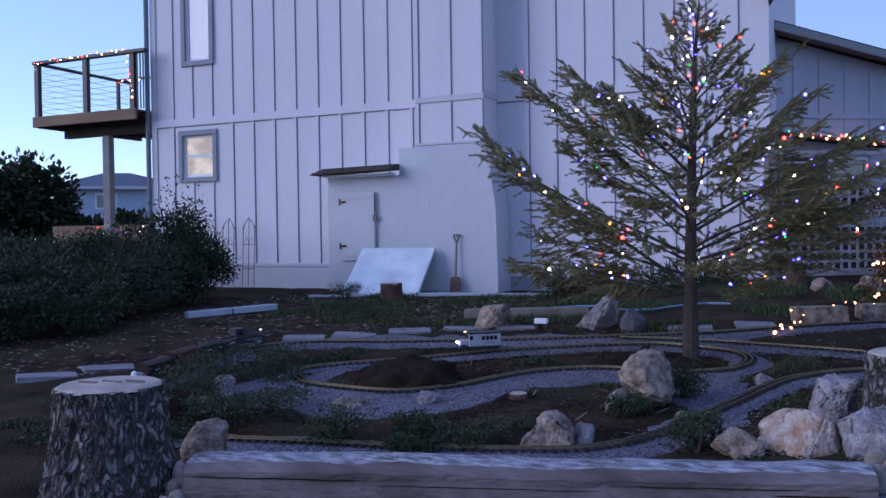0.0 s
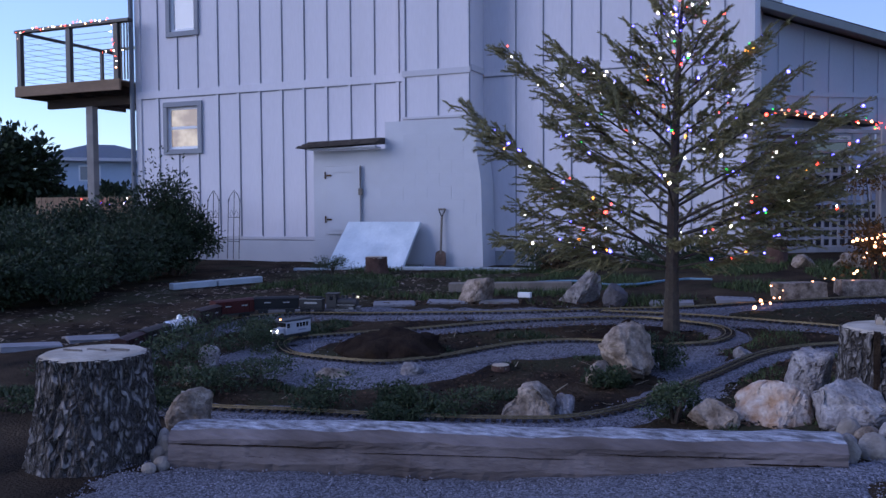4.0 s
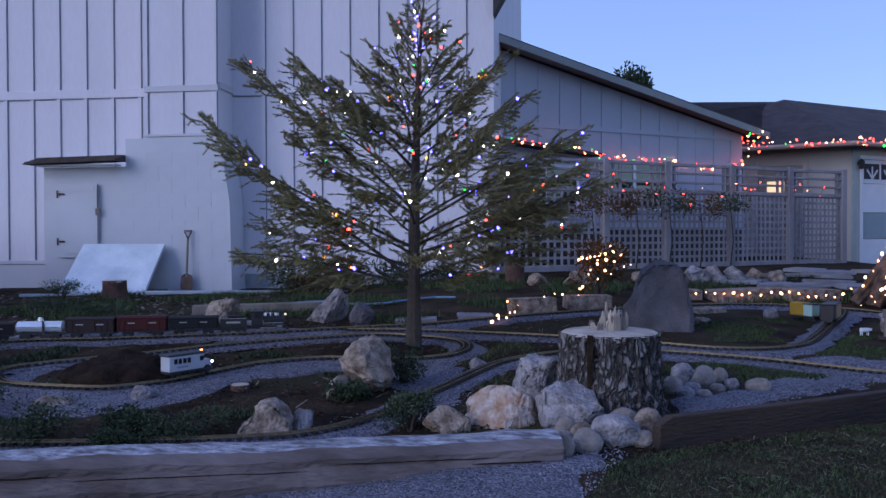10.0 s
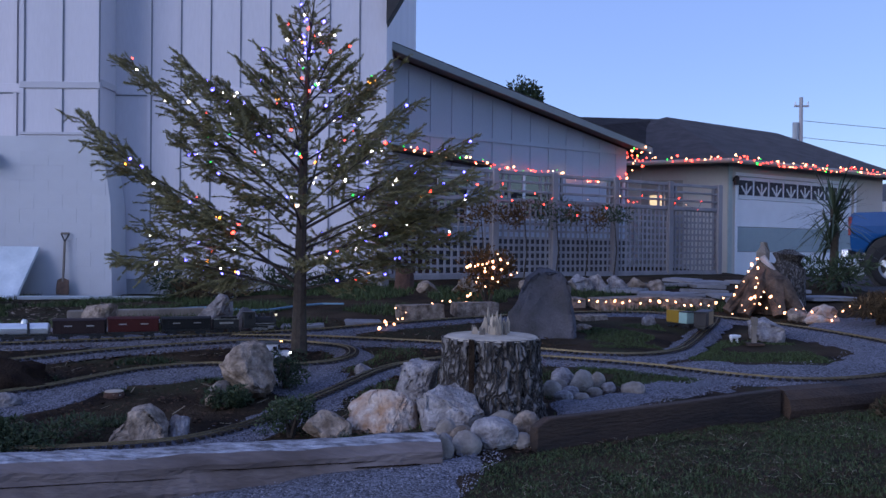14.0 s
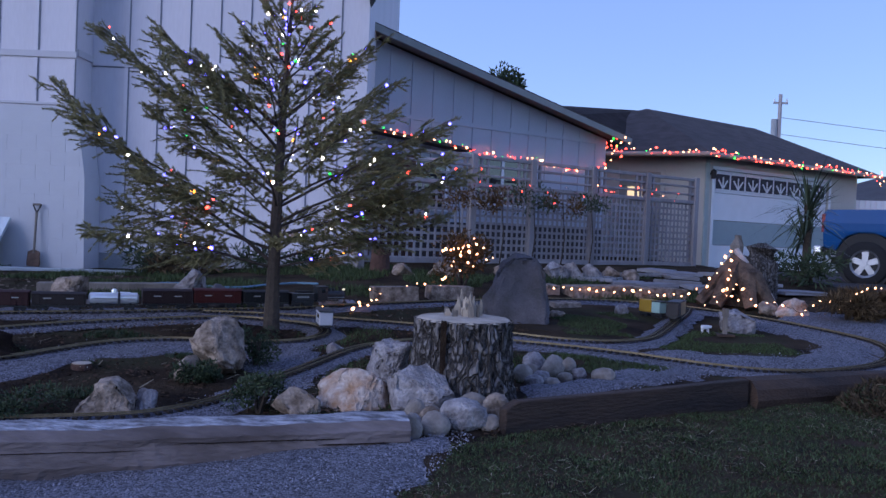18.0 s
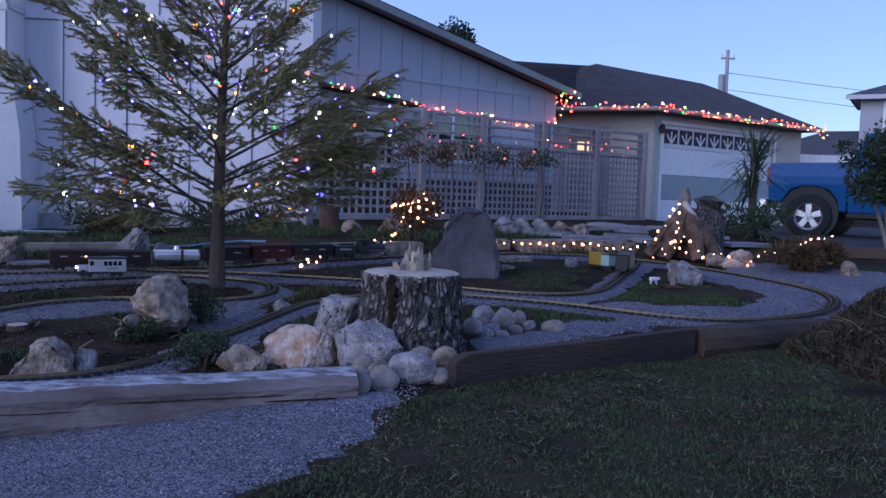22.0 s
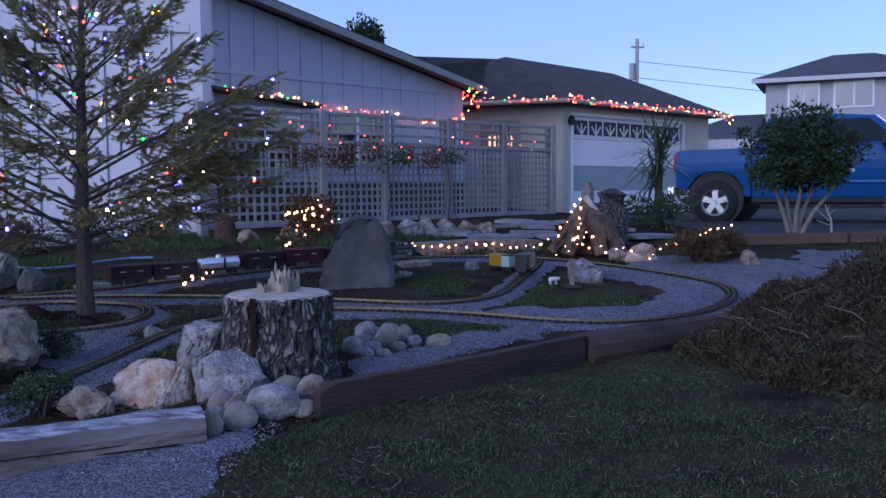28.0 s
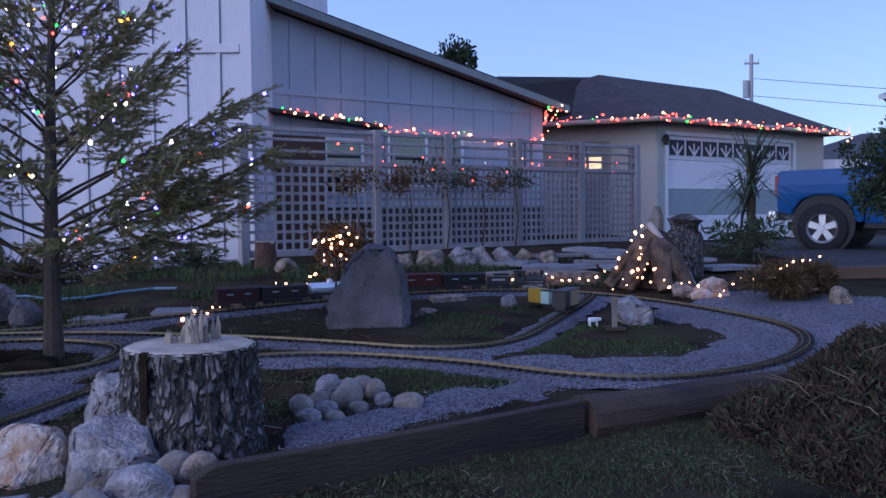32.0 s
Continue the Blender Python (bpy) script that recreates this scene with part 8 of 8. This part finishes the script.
# ---- distance ----
def far_house(m, w, d, h, roof_h, label, wins, wall_c, roof_m):
    t = thing("house", m, label, "house")
    c = mat("far_wall_paint", wall_c, 0.8, 0.06, 1, 0.05)
    part("wall", B(-w / 2, 0, -1.5, w / 2, d, h), c, t)
    bm = bmesh.new()
    o = 0.6
    v = [bm.verts.new(p) for p in ((-w / 2 - o, -o, h), (w / 2 + o, -o, h), (w / 2 + o, d + o, h), (-w / 2 - o, d + o, h), (-w * 0.12, d / 2, h + roof_h), (w * 0.12, d / 2, h + roof_h))]
    for f in ((0, 1, 5, 4), (1, 2, 5), (2, 3, 4, 5), (3, 0, 4)):
        bm.faces.new([v[i] for i in f])
    bmesh.ops.solidify(bm, geom=bm.faces[:], thickness=0.12)
    part("roof", bm, roof_m, t)
    part("fascia", B(-w / 2 - o, -o - 0.03, h - 0.2, w / 2 + o, -o, h), M_TRIM, t)
    for (x0, z0, x1, z1) in wins:
        wn = part("window", B(x0, -0.06, z0, x1, -0.02, z1), M_WHITE, t, "white framed window")
        n = 2
        for i in range(n):
            a = x0 + 0.1 + i * (x1 - x0 - 0.1) / n
            part("pane", B(a, -0.09, z0 + 0.1, a + (x1 - x0 - 0.1) / n - 0.1, -0.062, z1 - 0.1), M_CURTAIN, wn)
    return t


GREYROOF = mat("grey_far_roof", (0.20, 0.20, 0.22), 0.9, 0.15, 2, 0.1)
far_house(pose(24.2, 35.0, 0, 0, 0, -33), 7.4, 6, 6.2, 1.35, "two-storey pale grey house beyond the drive", [(-2.75, 4.75, -1.35, 5.95), (-0.8, 4.75, 0.9, 6.0), (2.0, 4.75, 3.2, 5.95)], (0.40, 0.39, 0.43), GREYROOF)
far_house(pose(20.2, 37.2, 0, 0, 0, -33), 7, 7, 3.45, 1.4, "low house with a grey roof beyond the drive", [], (0.5, 0.46, 0.42), GREYROOF)
far_house(pose(-42.6, 40.8, 0, 0, 0, 46), 7.0, 8, 4.75, 1.15, "pale blue bungalow beyond the hedge", [(2.0, 3.3, 3.2, 4.3), (-1.5, 3.3, -0.2, 4.3)], (0.40, 0.47, 0.58), mat("blue_grey_roof", (0.26, 0.29, 0.34), 0.9, 0.1))


def pole():
    t = thing("utility_pole", pose(15.85, 39.85, 0), "wooden utility pole with crossarm and transformer", "utility pole")
    pg = mat("pole_grey", (0.42, 0.38, 0.39), 0.9, 0.2, 4, 0.2, stretch=(1, 1, 0.1))
    part("mast", C((0, 0, -1), (0, 0, 8.5), 0.11, 0.085), pg, t)
    part("crossarm", B(-0.32, -0.05, 8.05, 0.36, 0.05, 8.13), pg, t)
    part("transformer", C((-0.24, 0, 6.5), (-0.24, 0, 7.3), 0.15, 0.15), mat("transformer_grey", (0.35, 0.36, 0.38), 0.6, 0.1), t)
    for x in (-0.28, 0.32):
        part("insulator", C((x, 0, 8.13), (x, 0, 8.3), 0.04, 0.03), M_WHITE, t)
    w = thing("power_line", Matrix(), "thin overhead power lines", "cable")
    for dz in (7.4, 6.6):
        pts = [Vector((15.85, 39.85, dz)).lerp(Vector((60, 28, dz - 2.2)), i / 12) - Vector((0, 0, 1.2 * math.sin(math.pi * i / 12))) for i in range(13)]
        part("wire", tube(pts, [0.012] * 13, 4), M_BLACK, w)


pole()


def far_tree(x, y, z, r, h, label, seed, n=1600, size=0.35, m_=None):
    t = thing("tree", pose(x, y, z), label, "tree", "far trees")
    part("trunk", tube([(0, 0, -4), (0.1, 0, h * 0.3), (0, 0, h * 0.8)], [r * 0.12, r * 0.09, r * 0.03], 7), M_TWIG, t)
    shared("crown", leaf_mesh("crown", n, shell(0, 0, h * 0.55, r, r, h * 0.5, 16, seed), size, m_ or M_LEAF, seed, 0.6), t)


for i, (x, y, r, h) in enumerate(((-24.0, 16.9, 1.5, 3.9), (-25.6, 16.0, 1.8, 3.7), (-28, 14.5, 2.2, 4.0), (-31, 13, 2.5, 4.2), (-22.5, 19.0, 1.2, 2.4), (-21.5, 20.0, 1.3, 2.3), (-20.3, 21.0, 1.3, 2.2))):
    far_tree(x, y, -0.5, r, h, "dark rounded wind-shaped tree beyond the hedge", 400 + i, 9500, 0.24)
far_tree(1.3, 27.4, 4.0, 0.85, 2.6, "dark treetop showing above the roof", 420, 7000, 0.14)
far_tree(20.5, 16.5, 0.2, 1.1, 3.4, "dark tree beside the neighbouring house", 421, 900, 0.22)
sf = thing("wood_fence", pose(-19.5, 14.6, 0, 0, 0, 0), "low brown board fence behind the hedge", "fence", kind="structure")
for i in range(36):
    part("board", B(i * 0.2, 0, 0, i * 0.2 + 0.185, 0.025, 1.75), M_DECK, sf)


wf = thing("white_fence", pose(10.86, 21.83, 0.55), "white board fence behind the driveway", "fence", kind="structure")
for i in range(9):
    part("board", B(0.08 + i * 0.16, 0, 0, 0.225 + i * 0.16, 0.025, 2.04), M_WHITE, wf)
for x in (-0.03, 1.5):
    part("post", B(x - 0.05, 0.026, 0, x + 0.05, 0.12, 2.1), M_WHITE, wf)
pl = thing("post_lamp", pose(10.83, 21.80, 2.35), "small glowing lamp on the white fence post", "lamp")
part("globe", C((0, 0, 0.03), (0, 0, 0.30), 0.06, 0.06, 10), glow("post_lamp_glow", (1.0, 0.62, 0.30), 4), pl, "warm glowing globe")
part("bracket", B(-0.03, -0.02, -0.04, 0.03, 0.08, 0.028), M_BLACK, pl)


# ---- what moves ----
def length_at(name, x, y):
    S, xy, L = PLACE[name]
    return float(S[int(np.argmin((xy[:, 0] - x) ** 2 + (xy[:, 1] - y) ** 2))])


def motions():
    L1 = PLACE["outer"][2]
    keys = [(0, -5.70, 4.50), (5, -4.48, 5.02), (6, -4.18, 5.10), (9, -3.37, 5.31), (13, -2.46, 5.64), (19, -1.27, 6.36), (24, -0.12, 6.90), (30, 1.28, 7.28), (32, 1.70, 7.20)]
    front = [(t, length_at("outer", x, y)) for t, x, y in keys]
    times = [i * 1.0 for i in range(33)]
    back = 0.0
    for car, L in TRAIN:
        rows = []
        mid = back + L / 2
        for tt in times:
            s = float(np.interp(tt, [k[0] for k in front], [k[1] for k in front])) - mid
            x0, y0, _ = on_track("outer", s - L * 0.3)
            x1, y1, _ = on_track("outer", s + L * 0.3)
            x, y = (x0 + x1) / 2, (y0 + y1) / 2
            rows.append((tt, pose(x, y, G(x, y) + BED + 0.019, 0, 0, math.degrees(math.atan2(y1 - y0, x1 - x0)))))
        walk(car, rows)
        back += L + 0.018
    L2 = PLACE["dogbone"][2]
    # the railbus runs round the dog-bone, leaving along the far side
    bk = [(0, -3.60, 4.63), (1, -3.88, 4.40), (2, -4.18, 4.20), (2.5, -4.34, 4.09), (4.5, -4.68, 3.56), (5, -4.62, 3.41), (6, -4.36, 3.16), (9, -3.46, 3.22), (11, -3.02, 3.84), (13, -2.44, 4.16), (14, -2.04, 4.13), (15, -1.74, 4.22), (18, -1.47, 4.85), (19, -1.72, 5.11), (20, -2.0, 5.21), (21, -2.5, 5.16), (23, -3.15, 4.91)]
    ss = []
    for tt, x, y in bk:
        s = length_at("dogbone", x, y)
        while ss and s < ss[-1][1]:
            s += L2
        ss.append((tt, s))
    v = (ss[-1][1] - ss[-2][1]) / (ss[-1][0] - ss[-2][0])
    ss.append((32, ss[-1][1] + v * 9))
    rows = []
    for i in range(65):
        tt = i * 0.5
        s = float(np.interp(tt, [k[0] for k in ss], [k[1] for k in ss]))
        x0, y0, _ = on_track("dogbone", s - 0.11)
        x1, y1, _ = on_track("dogbone", s + 0.11)
        x, y = (x0 + x1) / 2, (y0 + y1) / 2
        rows.append((tt, pose(x, y, G(x, y) + BED + 0.019, 0, 0, math.degrees(math.atan2(y1 - y0, x1 - x0)))))
    walk(BUS, rows)


motions()
